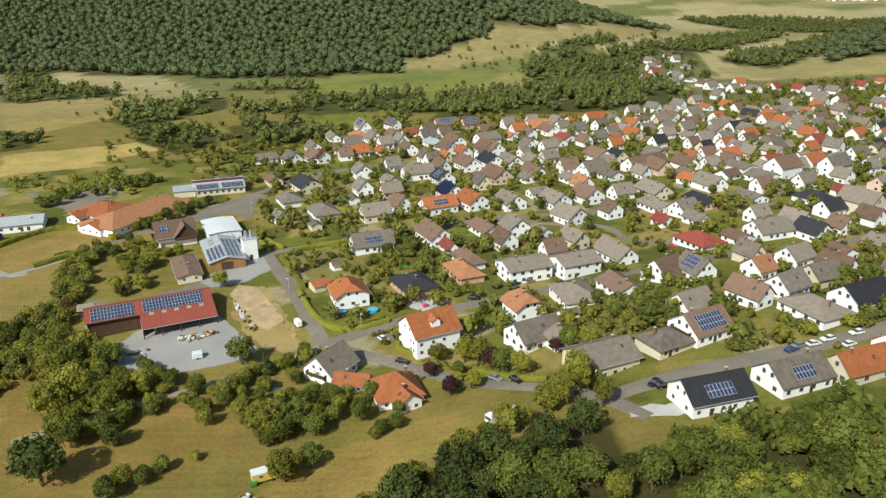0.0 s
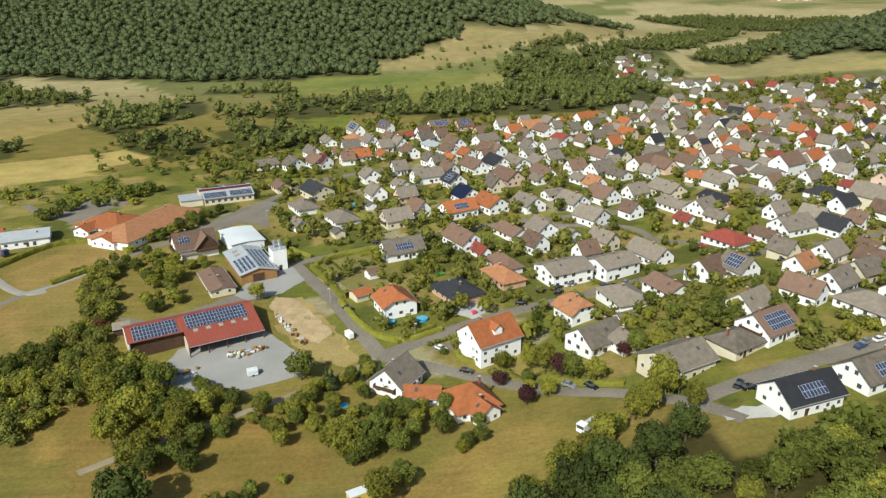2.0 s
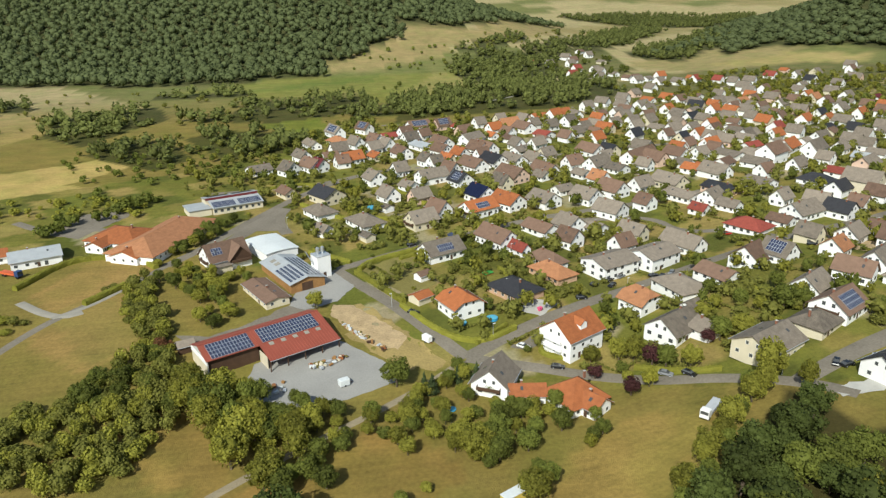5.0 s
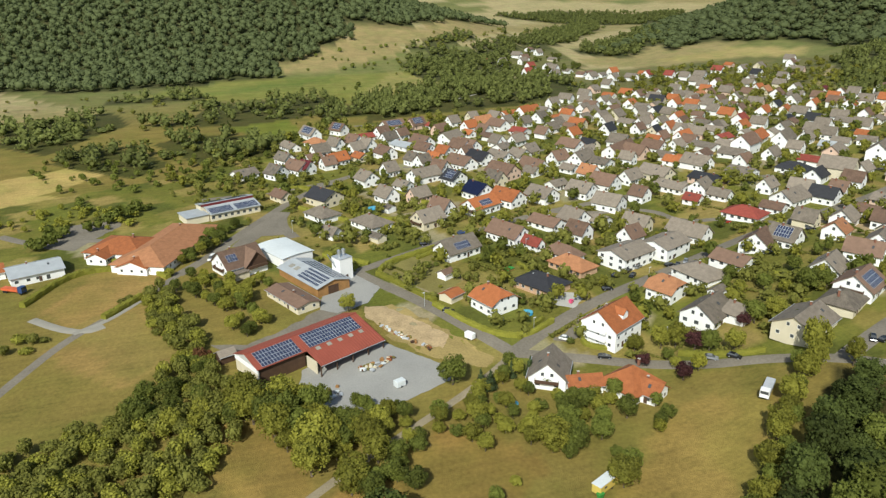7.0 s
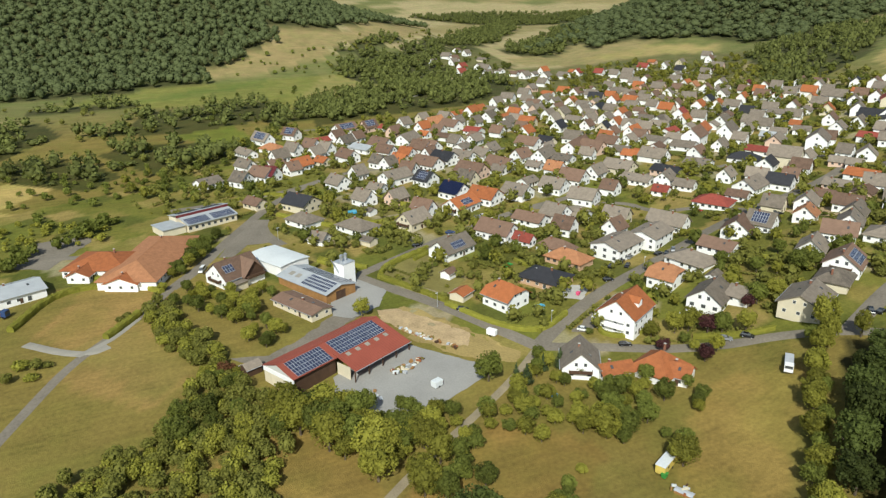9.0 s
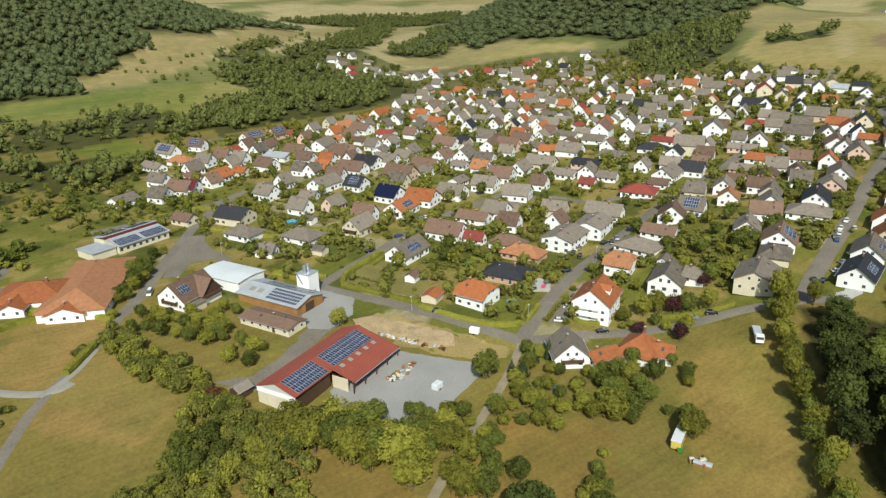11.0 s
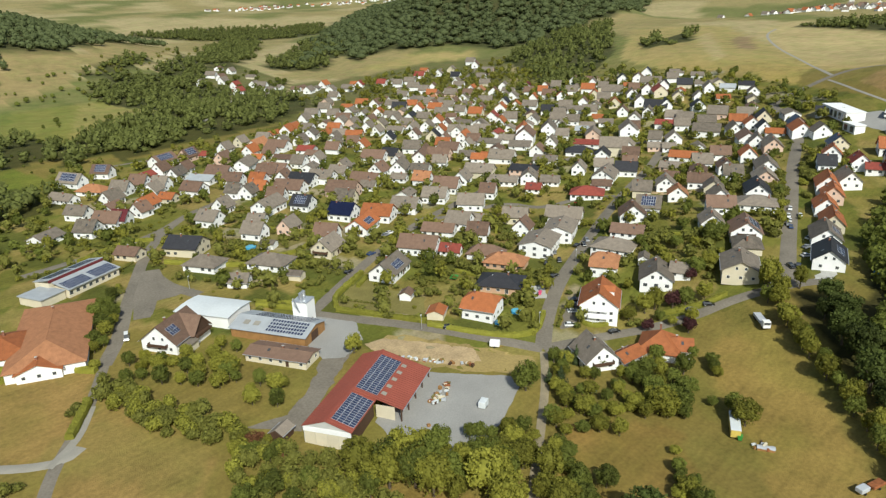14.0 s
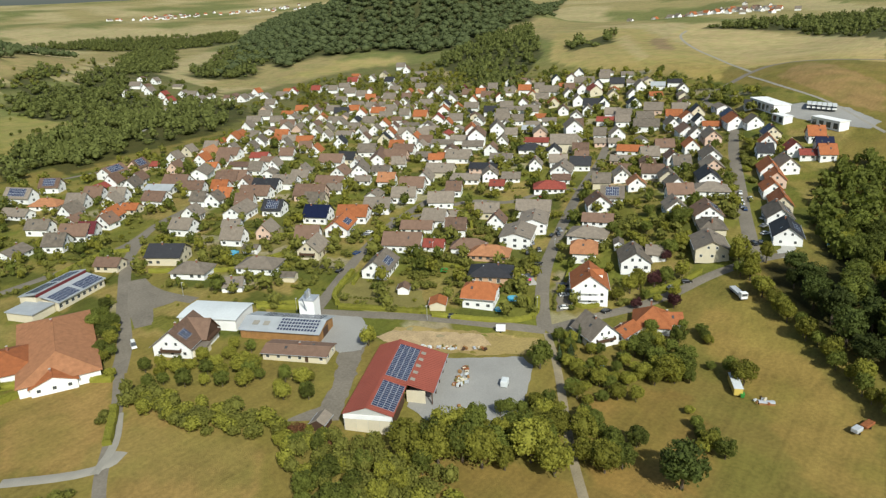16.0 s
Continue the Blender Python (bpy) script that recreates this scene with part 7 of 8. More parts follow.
junk_heap(-82.5, 218.5, 6.5, 42, 4, "stacked timber, crates and scrap along the open shed")
junk_heap(-70.0, 231.3, 13.9, 36, 7, "row of old boards, beams and scrap beside the bare soil", -61, 1.0)
junk_heap(-98.0, 207.5, 3.0, 10, 5, "rusty machine parts at the edge of the yard")
junk_heap(-44.5, 138.0, 2.5, 6, 6, "scrap and boards beside the caravan")


def pool(x, y, r, label, high=0.9):
    ob = empty("pool", pose(x, y, gz(x, y) + 0.1))
    put("pool_wall", drum("pool_wall", r, r, 0, high, BLUE, 24), ob)
    put("water", drum("water", r - 0.12, r - 0.12, high - 0.1, high + 0.02, WATER, 24), ob)
    return tagged(ob, label, "pool")


pool(-25.0, 234.5, 2.0, "round blue garden pool beside the orange-roofed house")
pool(-52.5, 367.0, 2.6, "round blue garden pool on a lawn", 0.7)
pool(66.5, 139.0, 2.2, "round blue trampoline among trees")
pool(-49.5, 186.5, 1.2, "small pale-blue paddling pool on the grass", 0.35)

def flat_cover(x, y, yaw, L, W, material, label):
    """A sagging sheet over a low stack, with a board frame under it."""
    ob = empty("covered_stack", pose(x, y, gz(x, y) + 0.05, 0, 0, yaw))
    v = [(L * (i / 6 - 0.5), W * (j / 3 - 0.5), 0.75 + 0.18 * math.sin(math.pi * j / 3) + 0.06 * math.sin(i * 2.1 + j)) for i in range(7) for j in range(4)]
    v += [(a, b, c - 0.06) for a, b, c in v]
    f = [(i * 4 + j, i * 4 + 4 + j, i * 4 + 5 + j, i * 4 + 1 + j) for i in range(6) for j in range(3)]
    f += [tuple(28 + k for k in q[::-1]) for q in f]
    put("cover", mesh_of("cover", v, f, material, True), ob)
    for side in (-1, 1):
        put("board", box_mesh("board", -L / 2 + 0.1, L / 2 - 0.1, side * W * 0.42 - 0.05, side * W * 0.42 + 0.05, 0, 0.72, WALL["y"]), ob)
    return tagged(ob, label, "covered stack")


GREEN = surface("green_plastic", (0.05, 0.24, 0.05), 0.5, vary=0.15)
PINK = surface("pink_plastic", (0.70, 0.10, 0.22), 0.5, vary=0.1)


def bin_box(name, x, y, yaw, material, label):
    """A wheeled container: tapered body, lid and two wheels."""
    ob = empty(name, pose(x, y, gz(x, y) + 0.1, 0, 0, yaw))
    v = [(a * k, b * k, z) for k, z in ((0.62, 0.15), (0.8, 1.25)) for a, b in ((-1, -0.75), (1, -0.75), (1, 0.75), (-1, 0.75))]
    put("body", mesh_of("body", v, [(3, 2, 1, 0), (4, 5, 6, 7), (0, 1, 5, 4), (1, 2, 6, 5), (2, 3, 7, 6), (3, 0, 4, 7)], material), ob)
    put("lid", box_mesh("lid", -0.86, 0.86, -0.66, 0.66, 1.25, 1.35, material), ob)
    for a in (-0.5, 0.5):
        put("wheel", cached(SHARED, "bin_wheel", lambda: drum("wheel", 0.14, 0.14, -0.05, 0.05, RUBBER, 10)), ob, pose(a, -0.4, 0.14, 90, 0, 0))
    return tagged(ob, label, "container")


flat_cover(-45.5, 136.4, -64, 4.6, 1.9, TARP, "low timber stack under a pale grey sheet")
bin_box("green_container", -45.6, 143.2, 20, GREEN, "green plastic container beside the site caravan")
bin_box("toilet_box", -6.7, 237.2, 30, PINK, "bright pink plastic box on the paved court")
flat_cover(-16.7, 273.2, 30, 4.5, 3.0, GREEN, "green plastic sheeting over garden material")
pool(-36.0, 233.8, 1.7, "round dark blue trampoline on the lawn", 0.7)


def street_lamp(x, y, yaw):
    ob = empty("street_lamp", pose(x, y, gz(x, y), 0, 0, yaw))
    put("pole", cached(SHARED, "pole", lambda: drum("pole", 0.09, 0.06, 0, 5.6, ALU, 8)), ob)
    put("lamp_head", cached(SHARED, "head", lambda: box_mesh("lamp_head", -0.15, 0.75, -0.16, 0.16, 5.55, 5.72, PALESHEET)), ob)
    return tagged(ob, "grey steel street lamp with flat head", "street lamp", "street lamps")


for x, y, a in ((-58, 251, 200), (-28, 222, 20), (-80, 296, 30), (-14, 255, 20), (10, 202, 250), (-2, 290, 20), (30, 245, 20), (-95, 345, 20), (40, 168, 60)):
    street_lamp(x, y, a)


def depot_hall(x, y, yaw, L, W, z):
    """A long white flat-roofed hall with a dark window band and gates."""
    ob = empty("depot_hall", pose(x, y, gz(x, y), 0, 0, yaw))
    put("wall", box_mesh("wall", -L / 2, L / 2, -W / 2, W / 2, -1, z, WALL["w"]), ob)
    put("roof", box_mesh("roof", -L / 2 - 0.4, L / 2 + 0.4, -W / 2 - 0.4, W / 2 + 0.4, z, z + 0.35, WALL["w"]), ob)
    n = max(2, int(L / 5))
    for i in range(n):
        for side in (-1, 1):
            put("gate", cached(SHARED, ("dg", round(z)), lambda: box_mesh("gate", -1.7, 1.7, -0.05, 0.06, 0, z - 1.2, GLASS)), ob, pose(-L / 2 + (i + 0.5) * L / n, side * W / 2, 0))
    return tagged(ob, "long white flat-roofed depot hall with dark gates", "hall", "depot halls")


def bus(x, y, yaw):
    ob = empty("bus", pose(x, y, gz(x, y) + 0.15, 0, 0, yaw))
    put("body", cached(SHARED, "bus_body", lambda: box_mesh("body", -6, 6, -1.25, 1.25, 0.4, 1.5, CARPAINT["white"])), ob)
    put("window_band", cached(SHARED, "bus_band", lambda: box_mesh("window_band", -5.95, 5.95, -1.22, 1.22, 1.5, 2.6, GLASS)), ob)
    put("roof", cached(SHARED, "bus_roof", lambda: box_mesh("roof", -6, 6, -1.25, 1.25, 2.6, 3.0, CARPAINT["white"])), ob)
    for a in (-3.6, 3.8):
        for b in (-1.1, 1.1):
            put("wheel", cached(SHARED, "big_wheel", None), ob, pose(a, b, 0.4, 90, 0, 0))
    return tagged(ob, "white bus parked in the depot yard", "bus", "buses")


# ---- depot at the edge of the village ----
depot_hall(269.3, 212.5, -142, 34.8, 11, 5.0)
depot_hall(235.1, 170.6, -128, 22.4, 7, 4.5)
depot_hall(241.1, 198.3, -136, 12.5, 6, 4.0)
bus(268.0, 188.6, 10)
bus(267.3, 185.5, 10)
bus(266.6, 182.4, 10)
bus(266.0, 179.4, 10)
bus(265.4, 176.4, 10)
bus(264.9, 173.4, 10)

# ---- trees ----
def clear_of(x, y, gap=1.0):
    """Whether a tree at (x, y) keeps off houses and roads."""
    for hx, hy, r in HOUSES:
        if math.hypot(x - hx, y - hy) < r + gap:
            return False
    for line, width in ROADS + PLAZA:
        p = np.array(line)
        a, b = p[:-1], p[1:]
        d = b - a
        u = np.clip(((x - a[:, 0]) * d[:, 0] + (y - a[:, 1]) * d[:, 1]) / ((d ** 2).sum(1) + 1e-9), 0, 1)
        if np.hypot(x - a[:, 0] - u * d[:, 0], y - a[:, 1] - u * d[:, 1]).min() < width / 2 + gap:
            return False
    return True


grove_rng = np.random.default_rng(8)


def grove(poly, spacing, height, kinds, far=False, gap=1.6, close=False):
    """Single trees over an area, on a jittered grid, clear of houses and roads unless they stand close to a wall."""
    xs, ys = [p[0] for p in poly], [p[1] for p in poly]
    y = min(ys)
    while y < max(ys) + spacing:
        x = min(xs)
        while x < max(xs) + spacing:
            a, b = x + grove_rng.uniform(-0.45, 0.45) * spacing, y + grove_rng.uniform(-0.45, 0.45) * spacing
            k = grove_rng.uniform(0.6, 1.2)
            if inside(a, b, poly) and (close or clear_of(a, b, gap)):
                tree(a, b, height * k, kinds[int(grove_rng.integers(len(kinds)))], grove_rng.uniform(0.85, 1.25), far)
            x += spacing
        y += spacing


def thicket(poly, spacing, height, protos=None, label="dense green scrub and bushes on dry grass"):
    """Close scrub over an area, one mesh for each leaf tone."""
    xs, ys = [p[0] for p in poly], [p[1] for p in poly]
    pl = [[], []]
    for x in np.arange(min(xs), max(xs), spacing):
        for y in np.arange(min(ys), max(ys), spacing):
            a, b = x + grove_rng.uniform(-0.5, 0.5) * spacing, y + grove_rng.uniform(-0.5, 0.5) * spacing
            if inside(a, b, poly) and clear_of(a, b, 0.5):
                pl[int(grove_rng.random() < 0.35)].append((a, b, gz(a, b) - 0.3, spacing * grove_rng.uniform(0.55, 0.95), height * grove_rng.uniform(0.5, 1.25), grove_rng.uniform(0, 6.28)))
    for proto, places in zip(SCRUB, pl):
        if places:
            replicate("scrub", proto, places, label, "scrub")


def scattered(poly, count, low, high):
    """Single bushes and field trees strewn over an area, as one mesh."""
    xs, ys = [p[0] for p in poly], [p[1] for p in poly]
    pl = []
    for _ in range(count * 4):
        x, y = grove_rng.uniform(min(xs), max(xs)), grove_rng.uniform(min(ys), max(ys))
        if len(pl) < count and inside(x, y, poly) and clear_of(x, y, 1.0):
            hgt = grove_rng.uniform(low, high)
            pl.append((x, y, gz(x, y) - 0.2, hgt * grove_rng.uniform(0.4, 0.65), hgt, grove_rng.uniform(0, 6.28)))
    replicate("field_trees", CLUMPGARDEN[int(grove_rng.integers(3))], pl, "single green trees and bushes among dry meadows", "field trees")


tree(-85.0, 255.8, 8, 'b')
# the tree belt in front of the red-roofed hall
grove([(-126, 216), (-109, 215), (-102, 203), (-99, 190), (-92, 184), (-90, 174), (-95, 165), (-104, 159), (-109, 165), (-117, 186), (-128, 202)], 5.0, 11.5, 'abb', gap=0.8)
grove([(-104, 196), (-97, 200), (-84, 194), (-78, 191), (-82, 187), (-96, 188)], 4.6, 6.5, 'ab', gap=0.5)
thicket([(-186, 186), (-184, 204), (-165, 210), (-154, 217), (-146, 232), (-139, 240), (-128, 230), (-124, 205), (-126, 192), (-136, 172), (-148, 168)], 3.9, 6.2)
grove([(-156, 216), (-144, 226), (-132, 216), (-129, 205), (-138, 198), (-150, 206)], 6.5, 8.5, 'aab', gap=0.8)
grove([(-145, 241), (-135, 243), (-127, 238), (-125, 227), (-133, 226), (-142, 232)], 4.4, 5.0, 'abo', gap=0.5)
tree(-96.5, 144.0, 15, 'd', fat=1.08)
tree(-86.0, 159.7, 7, 'a', fat=1.15)
tree(-63.2, 201.5, 11, 'a', fat=1.05)
# bushes and trees along the farm track
tree(-53.5, 195.5, 7, 'c', fat=1.3)
tree(-72.2, 185.3, 7, 'a', fat=1.1)
tree(-62.5, 181.1, 7.5, 'b', fat=1.1)
tree(-59.4, 188.4, 5, 'a', fat=1.1)
tree(-66.8, 173.4, 6, 'b', fat=1.2)
tree(-80.1, 177.7, 5, 'a', fat=1.1)
tree(-87.4, 171.2, 7, 'a', fat=1.1)
tree(-90.5, 164.6, 7, 'a', fat=1.1)
tree(-96.8, 159.2, 8, 'a', fat=1.2)
tree(-64.9, 168.4, 6, 'b', fat=1.1)
tree(-81.9, 184.8, 4, 'b', fat=1.0)
# gardens round the steep grey roof and the orange roofs
tree(-48.2, 164.5, 10, 'b', fat=1.25)
tree(-42.5, 161.1, 8, 'a', fat=1.1)
tree(-50.8, 171.6, 6, 'b', fat=1.3)
tree(-57.0, 174.2, 5, 'b', fat=1.4)
tree(-38.4, 144.8, 9.5, 'b', fat=1.15)
tree(-33.6, 150.0, 7, 'a', fat=1.1)
tree(-31.5, 178.4, 7, 'a', fat=1.1)
tree(-22.7, 170.3, 8, 'a', fat=1.0)
tree(-23.7, 178.0, 4, 'b', fat=1.1)
tree(-13.1, 165.5, 5, 'a', fat=1.2)
tree(-18.1, 161.5, 4, 'y', fat=1.0)
tree(-34.2, 156.0, 3.5, 'a', fat=1.0)
tree(-62.7, 153.4, 3, 'b', fat=1.1)
tree(-69.3, 149.3, 5, 'a', fat=1.0)
tree(-76.6, 143.3, 6.5, 'b', fat=1.1)
tree(-78.6, 138.8, 7, 'a', fat=1.1)
tree(-45.3, 191.8, 5, 'b', fat=1.1)
tree(-47.9, 198.8, 6, 'a', fat=0.9)
tree(-1.9, 201.4, 7, 'b', fat=1.1)
tree(6.5, 199.7, 9, 'b', fat=0.95)
tree(10.8, 198.1, 10, 'b', fat=0.9)
tree(14.3, 192.9, 8.5, 'r', fat=0.95)
tree(16.9, 189.2, 9, 'a', fat=0.95)
tree(22.4, 184.8, 9, 'b', fat=0.95)
tree(8.4, 182.6, 6.5, 'y', fat=1.0)
tree(1.9, 180.6, 7, 'r', fat=1.0)
tree(-4.1, 192.8, 5.5, 'r', fat=1.1)
tree(4.4, 192.8, 5, 'a', fat=1.1)
tree(4.0, 187.7, 4, 'b', fat=1.0)
tree(-16.6, 163.5, 5, 'a', fat=1.1)
tree(39.6, 169.9, 6.5, 'b', fat=1.1)
tree(37.8, 195.3, 9, 'a', fat=1.05)
tree(43.6, 192.8, 9, 'b', fat=1.0)
tree(38.8, 199.9, 7, 'a', fat=1.0)
tree(63.3, 201.1, 10, 'a', fat=1.1)
tree(69.0, 199.2, 8, 'a', fat=1.0)
tree(53.1, 227.8, 6.5, 'a', fat=1.1)
tree(54.8, 212.0, 7, 'a', fat=1.1)
tree(48.8, 216.9, 5, 'b', fat=1.1)
tree(72.0, 218.1, 7, 'a', fat=1.1)
tree(57.3, 204.9, 6, 'b', fat=1.0)
tree(30.0, 206.7, 5, 'a', fat=1.0)
tree(34.0, 195.5, 6, 'r', fat=1.0)
tree(27.0, 200.6, 5, 'a', fat=1.0)
# bushes between the farm track and the gardens
grove([(-45, 205), (-38, 206), (-53, 188), (-40, 180), (-53, 169), (-65, 175), (-78, 180), (-67, 193)], 5.0, 5.8, 'abb', gap=0.4)
grove([(-82, 179), (-80, 175), (-93, 158), (-102, 164), (-93, 167)], 4.4, 6.0, 'aab', gap=0.4)
grove([(-66, 152), (-63, 151), (-76, 139), (-81, 144)], 4.0, 4.6, 'ab', gap=0.4)
grove([(-84, 196), (-77, 195), (-85, 184), (-98, 176), (-105, 175), (-104, 182), (-94, 191)], 4.6, 7.5, 'abb', gap=0.4)
grove([(-38, 180), (-29, 175), (-28, 168), (-41, 157), (-47, 158), (-54, 167)], 4.6, 6.5, 'ab', gap=0.4)
# the wood at the foot of the slope: a row of young trees, then tall trees with deep shade between them
for i in range(22):
    u = i / 21
    tree(28 - 68 * u + 1.4 * math.sin(i * 2.3), 163 - 58 * u + 1.3 * math.cos(i * 1.7), 7.6 + 1.8 * math.sin(i * 1.9), 'abb'[i % 3], fat=1.0 + 0.12 * math.sin(i * 3.1))
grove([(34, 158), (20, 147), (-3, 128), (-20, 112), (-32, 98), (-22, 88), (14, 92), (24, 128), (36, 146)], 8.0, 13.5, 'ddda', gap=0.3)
grove([(24, 130), (15, 94), (60, 104), (88, 118), (98, 138), (84, 143), (66, 143), (54, 132), (40, 130)], 7.6, 10.5, 'aab', gap=0.3)
tree(35, 167, 15, 'b', fat=0.7)
tree(29.5, 161, 12, 'b', fat=0.7)
tree(40, 158, 10, 'b', fat=0.7)
thicket([(-156, 296), (-146, 298), (-139, 269), (-134, 243), (-144, 245), (-151, 261)], 3.8, 5.6)
# trees between the long hall and the street
grove([(-148, 317), (-142, 327), (-135, 340), (-125, 360), (-119, 358), (-126, 341), (-134, 327), (-142, 315)], 4.4, 6.0, 'aab', close=True)
tree(-39.3, 199.2, 7, 'c')
tree(-36.6, 192.0, 6, 'a')
tree(-55.3, 198.6, 6, 'c')
grove([(-141, 291), (-137, 300), (-105, 290), (-98, 271), (-96, 256), (-109, 244), (-126, 245), (-127, 266), (-138, 279)], 6, 6, 'abb')
tree(-137.7, 297.7, 4, 'y')
tree(-133.0, 297.9, 4, 'y')
thicket([(-196, 257), (-198, 264), (-189, 269), (-182, 265), (-187, 259)], 4, 4)
thicket([(-167, 286), (-159, 295), (-158, 292), (-164, 282)], 3, 3)
hedge([(-66.3, 287.9), (-62.7, 293.8), (-54.1, 298.9), (-38.3, 305.7)], 1.9, 1.7)
hedge([(-68, 285.7), (-59.3, 267.7), (-53.2, 253.6)], 1.9, 1.7)
hedge([(-54.5, 251.3), (-45, 229), (-33.5, 219.1), (-18.9, 226.7)], 1.7, 1.5)
hedge([(-36.9, 391.8), (-29, 371.8), (-20.5, 359), (-12.6, 365.3)], 2, 2)
hedge([(-170.9, 331.9), (-158, 322.6), (-147.8, 307.7)], 2.4, 1.8)
hedge([(-168, 276.7), (-159.3, 287.9), (-156.7, 291.9)], 2.4, 2)
hedge([(-197.7, 296.4), (-184.8, 324.5), (-161.2, 322.9)], 2.4, 2)
hedge([(-88, 378.8), (-67.3, 349.6), (-48.5, 335.2)], 2, 1.6)
hedge([(-85.6, 312), (-75.1, 293.7)], 1.6, 1.5)
hedge([(-113, 408.9), (-86.5, 419), (-77.2, 410.9)], 1.6, 1.5)
hedge([(0.6, 222.4), (-17.2, 212.8), (-11, 204.7), (2.9, 206.3)], 1.5, 1.4)
thicket([(176, 231), (177, 211), (80, 172), (63, 173), (109, 196)], 5, 5)
scattered([(144, 162), (182, 155), (187, 135), (67, 107), (48, 135), (82, 150)], 150, 3, 10)
thicket([(203, 215), (202, 193), (138, 180), (134, 188)], 4, 4)
scattered([(-429, 821), (-139, 816), (-93, 533), (-147, 514), (-237, 517), (-371, 706)], 60, 2, 7)
scattered([(-245, 517), (-187, 526), (-158, 557), (-104, 430), (-161, 418), (-196, 406)], 70, 2, 6)
scattered([(-256, 408), (-202, 419), (-170, 405), (-157, 362), (-202, 383), (-225, 364)], 60, 2, 5)
scattered([(-132, 772), (-14, 810), (134, 802), (-11, 628), (-62, 554)], 45, 2, 7)
scattered([(-43, 910), (14, 999), (138, 1030), (272, 1142), (228, 979), (102, 901)], 50, 3, 8)
scattered([(-213, 363), (-172, 398), (-152, 411), (-176, 381), (-205, 353)], 40, 3, 8)
scattered([(68, 865), (169, 1077), (419, 1251), (321, 1045), (150, 848)], 60, 3, 7)
scattered([(424, 441), (386, 290), (305, 252), (308, 295), (382, 419)], 40, 2, 6)
scattered([(388, 314), (251, 144), (226, 140), (294, 205)], 25, 2, 5)
car(-51.1, 244.5, -34, 'black', 'car')
car(-19.8, 214.5, -46, 'white', 'car')
car(-10.3, 219.6, -45, 'white', 'car')
car(-2.4, 223.7, -62, 'black', 'car')
car(-5.7, 222.0, -62, 'grey', 'car')
car(-12.9, 200.9, -23, 'black', 'car')
car(20.6, 182.2, -54, 'black', 'car')
car(26.8, 251.3, -141, 'black', 'car')
car(11.2, 243.0, -6, 'black', 'car')
car(47.6, 252.4, -134, 'black', 'car')
car(52.7, 254.2, -132, 'grey', 'car')
car(55.1, 166.3, -133, 'black', 'car')
car(120.1, 189.3, -163, 'white', 'car')
car(110.5, 186.6, -161, 'white', 'car')
car(100.3, 183.3, -153, 'grey', 'car')
car(78.2, 168.0, -24, 'grey', 'car')
car(68.0, 165.0, -38, 'white', 'car')
car(89.5, 170.7, -24, 'white', 'car')
car(-41.4, 310.6, 10, 'black', 'car')
car(-21.3, 318.9, 0, 'blue', 'car')
car(-0.2, 332.3, -11, 'grey', 'car')
car(3.4, 332.9, -16, 'white', 'car')
car(-131.1, 322.5, -115, 'white', 'van')
car(-89.5, 388.0, -111, 'black', 'car')
car(115.5, 256.6, 3, 'black', 'car')
car(97.1, 287.8, -7, 'red', 'car')
car(15.2, 185.8, -40, 'grey', 'car')
car(20.7, 253.9, 36, 'black', 'car')
car(27.9, 256.3, 36, 'black', 'car')
car(33.5, 258.4, 31, 'grey', 'car')
car(45.6, 254.7, 8, 'black', 'car')
car(114.9, 183.2, 24, 'white', 'car')
car(105.4, 184.3, 19, 'white', 'car')
car(97.8, 181.3, 25, 'blue', 'car')
car(57.0, 164.3, 15, 'black', 'car')
scattered([(228, 727), (386, 755), (542, 690), (311, 500), (249, 587)], 150, 3, 9)
scattered([(186, 877), (316, 999), (316, 854), (237, 752)], 60, 3, 9)
scattered([(239, 269), (231, 248), (124, 214), (121, 245), (164, 270)], 40, 3, 7)
scattered([(67, 235), (77, 203), (37, 187), (31, 214)], 40, 3, 7)
thicket([(-153, 274), (-147, 286), (-141, 256), (-132, 238), (-136, 233), (-144, 247)], 4, 4.5)
tree(-147.4, 309.6, 4, 'b')
tree(-134.0, 302.6, 5, 'y')
tree(-138.9, 303.5, 6, 'a')
tree(-144.3, 293.2, 6, 'a')
hedge([(-69.1, 296.7), (-77.7, 304.9), (-83.9, 314)], 1.6, 1.5)
hedge([(-10.6, 277.8), (-7.6, 260.7)], 1.5, 1.3)
hedge([(-57.3, 366.1), (-61.2, 353.5), (-42.8, 344.6), (-26.2, 353.1)], 1.5, 1.6)
hedge([(60.3, 338.7), (59.6, 311.8), (37.3, 295)], 1.4, 1.3)
hedge([(64.6, 226.6), (69.7, 205.7)], 1.4, 1.3)
hedge([(-35.3, 303.5), (-48.7, 296.1)], 1.4, 1.4)
hedge([(41.1, 289.1), (47.8, 286.7), (31.3, 273.3)], 1.5, 1.4)
hedge([(-21.2, 229.7), (-34.2, 219.9)], 1.3, 1.2)
hedge([(1.6, 225.4), (18.9, 231)], 1.4, 1.3)
hedge([(9, 193.7), (20.8, 183.4), (29.1, 179.5)], 1.5, 1.5)
tree(-21.2, 180.5, 7, 'a')
tree(-27.6, 180.5, 6, 'b')
tree(-33.4, 181.4, 6, 'a')
tree(-12.5, 172.3, 5, 'a')
tree(-45.0, 199.9, 6, 'c')
tree(-48.8, 197.3, 5, 'b')
tree(-43.9, 189.5, 5, 'a')
tree(-37.6, 183.7, 5, 'b')
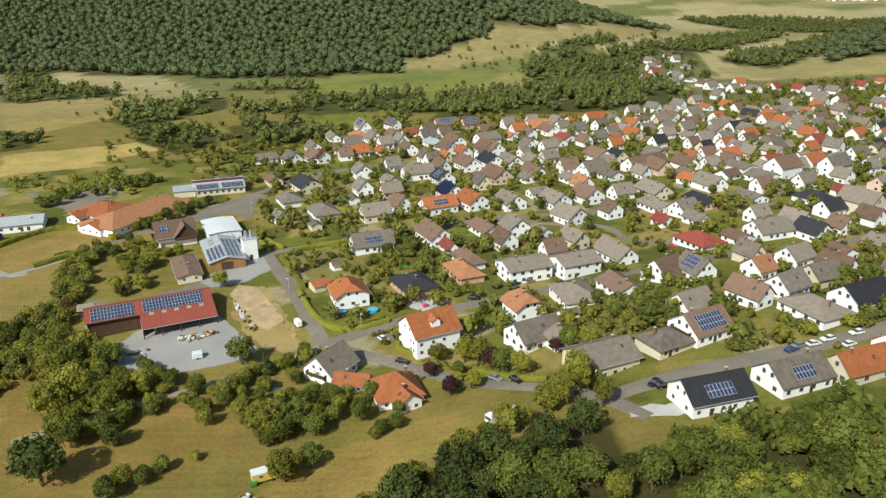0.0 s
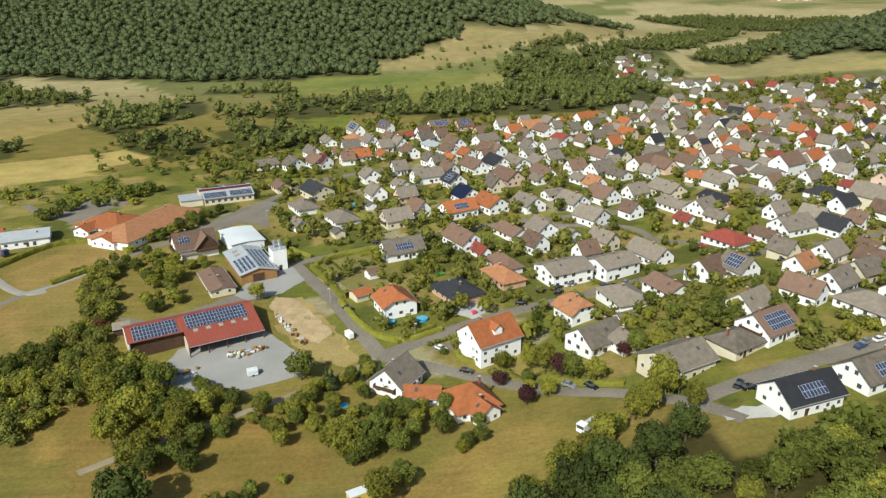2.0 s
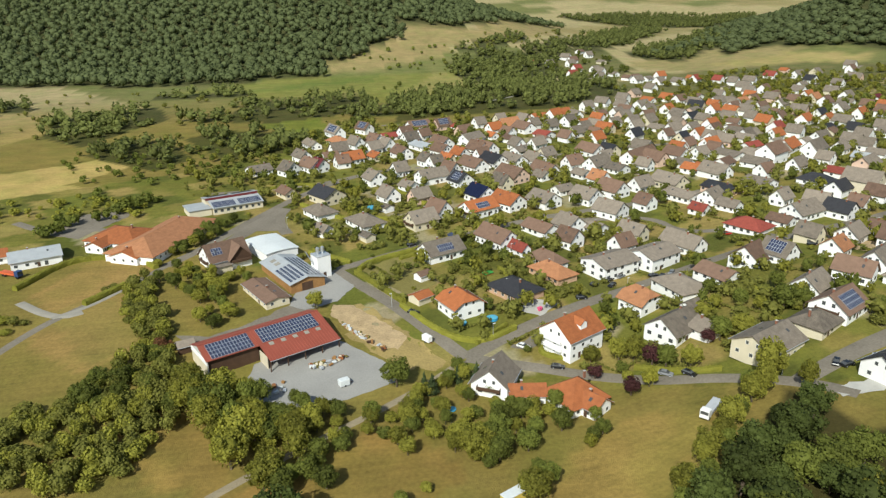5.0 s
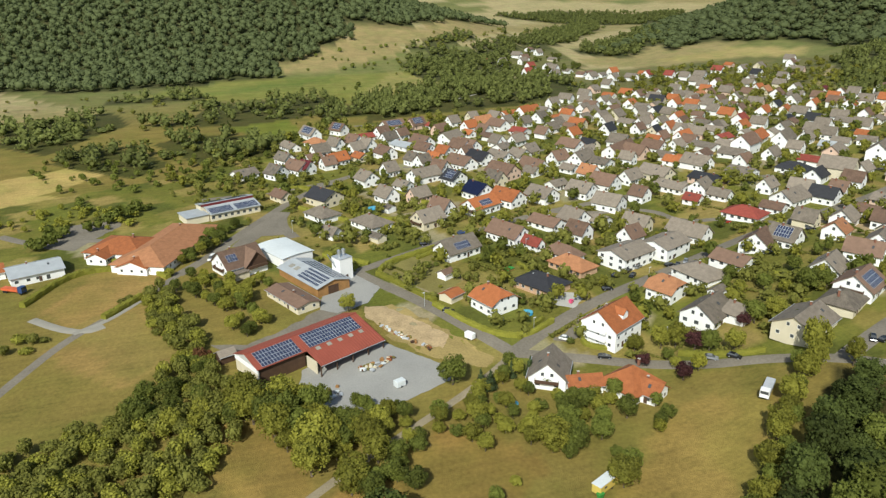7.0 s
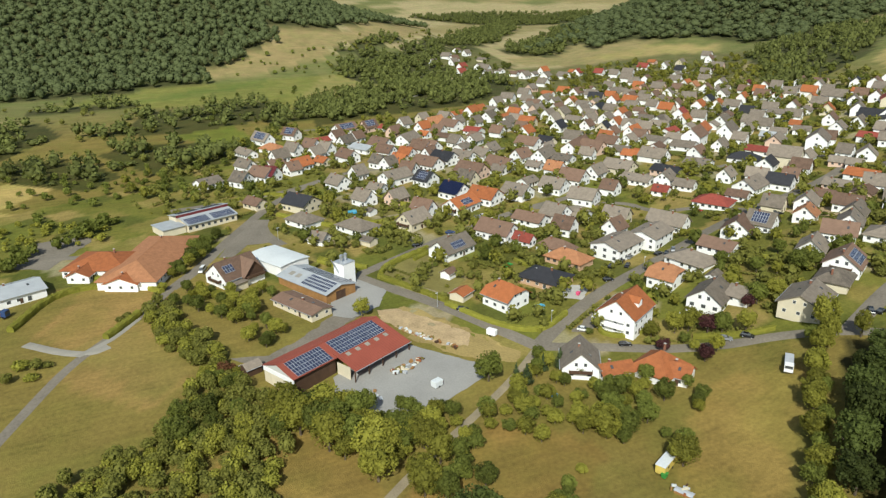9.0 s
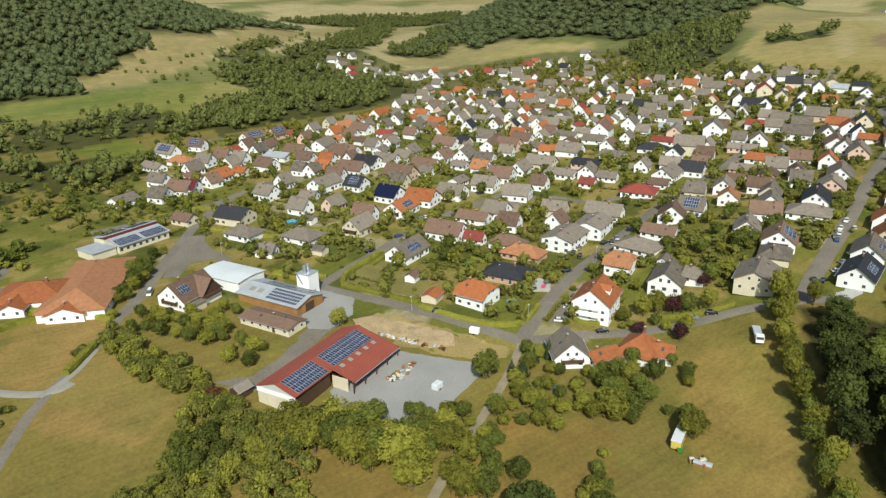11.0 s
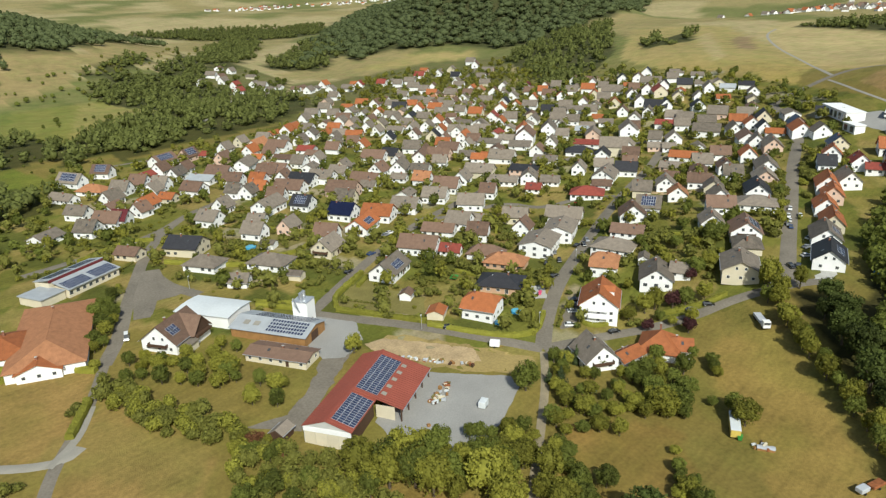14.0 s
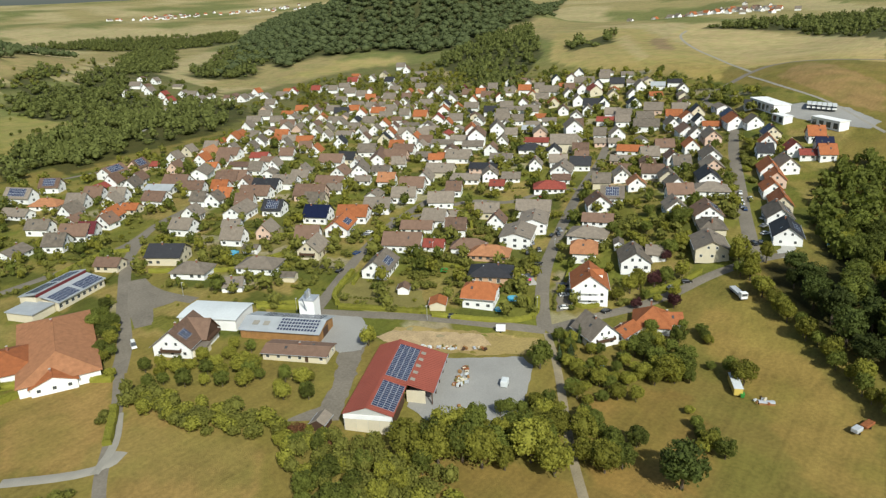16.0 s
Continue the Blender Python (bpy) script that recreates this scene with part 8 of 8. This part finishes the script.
scattered([(-41, 312), (23, 333), (66, 291), (6, 238), (-18, 230), (-36, 261)], 120, 1.5, 5)
scattered([(-92, 366), (-37, 384), (4, 354), (-30, 308), (-68, 310), (-84, 333)], 70, 1.5, 5)
VILLAGE = [(-110, 330), (-50, 240), (0, 190), (60, 180), (180, 180), (330, 230), (410, 330), (440, 470), (480, 640), (420, 760), (330, 760), (300, 640), (200, 620), (60, 600), (-60, 580), (-160, 470), (-150, 420)]


def gardens():
    """Garden trees and shrubs between the houses, one mesh for each leaf tone."""
    pl = [[], [], []]
    for _ in range(7200):
        x, y = grove_rng.uniform(-160, 480), grove_rng.uniform(175, 760)
        if inside(x, y, VILLAGE) and clear_of(x, y, 0.2):
            big = grove_rng.random() < 0.38
            hgt = grove_rng.uniform(4.5, 9.5) if big else grove_rng.uniform(1.2, 3.6)
            pl[int(grove_rng.choice(3, p=(0.5, 0.2, 0.3)))].append((x, y, gz(x, y) - 0.15, hgt * grove_rng.uniform(0.36, 0.52) if big else hgt * grove_rng.uniform(0.5, 0.9), hgt, grove_rng.uniform(0, 6.28)))
    for proto, places in zip(CLUMPGARDEN, pl):
        replicate("garden_trees", proto, places, "garden trees and shrubs between the houses", "garden trees")


def garden_hedges():
    """Clipped hedges and shrub rows along the garden plots."""
    pl = []
    for i in range(-20, 60):
        for j in range(-20, 60):
            for du, dw, n in ((13, 0, 9), (0, 17, 12)):
                if grove_rng.random() > 0.13:
                    continue
                hgt = grove_rng.uniform(1.0, 2.2)
                for k in range(n):
                    u, w = i * 13 + du * k / n, j * 17 + dw * k / n
                    x, y = u * 0.891 - w * 0.454, u * 0.454 + w * 0.891
                    if inside(x, y, VILLAGE) and clear_of(x, y, 0.0):
                        pl.append((x + grove_rng.normal() * 0.15, y + grove_rng.normal() * 0.15, gz(x, y) - 0.1, grove_rng.uniform(0.75, 1.1), hgt * grove_rng.uniform(0.9, 1.15), grove_rng.uniform(0, 6.28)))
    replicate("garden_hedges", HEDGEFAR, pl, "clipped hedges and shrub rows between gardens", "hedges")


HEDGEFAR = crown_mesh("clump_low", 91, 1, 24, 0.24, LEAF["g"], level=1)
garden_hedges()
gardens()
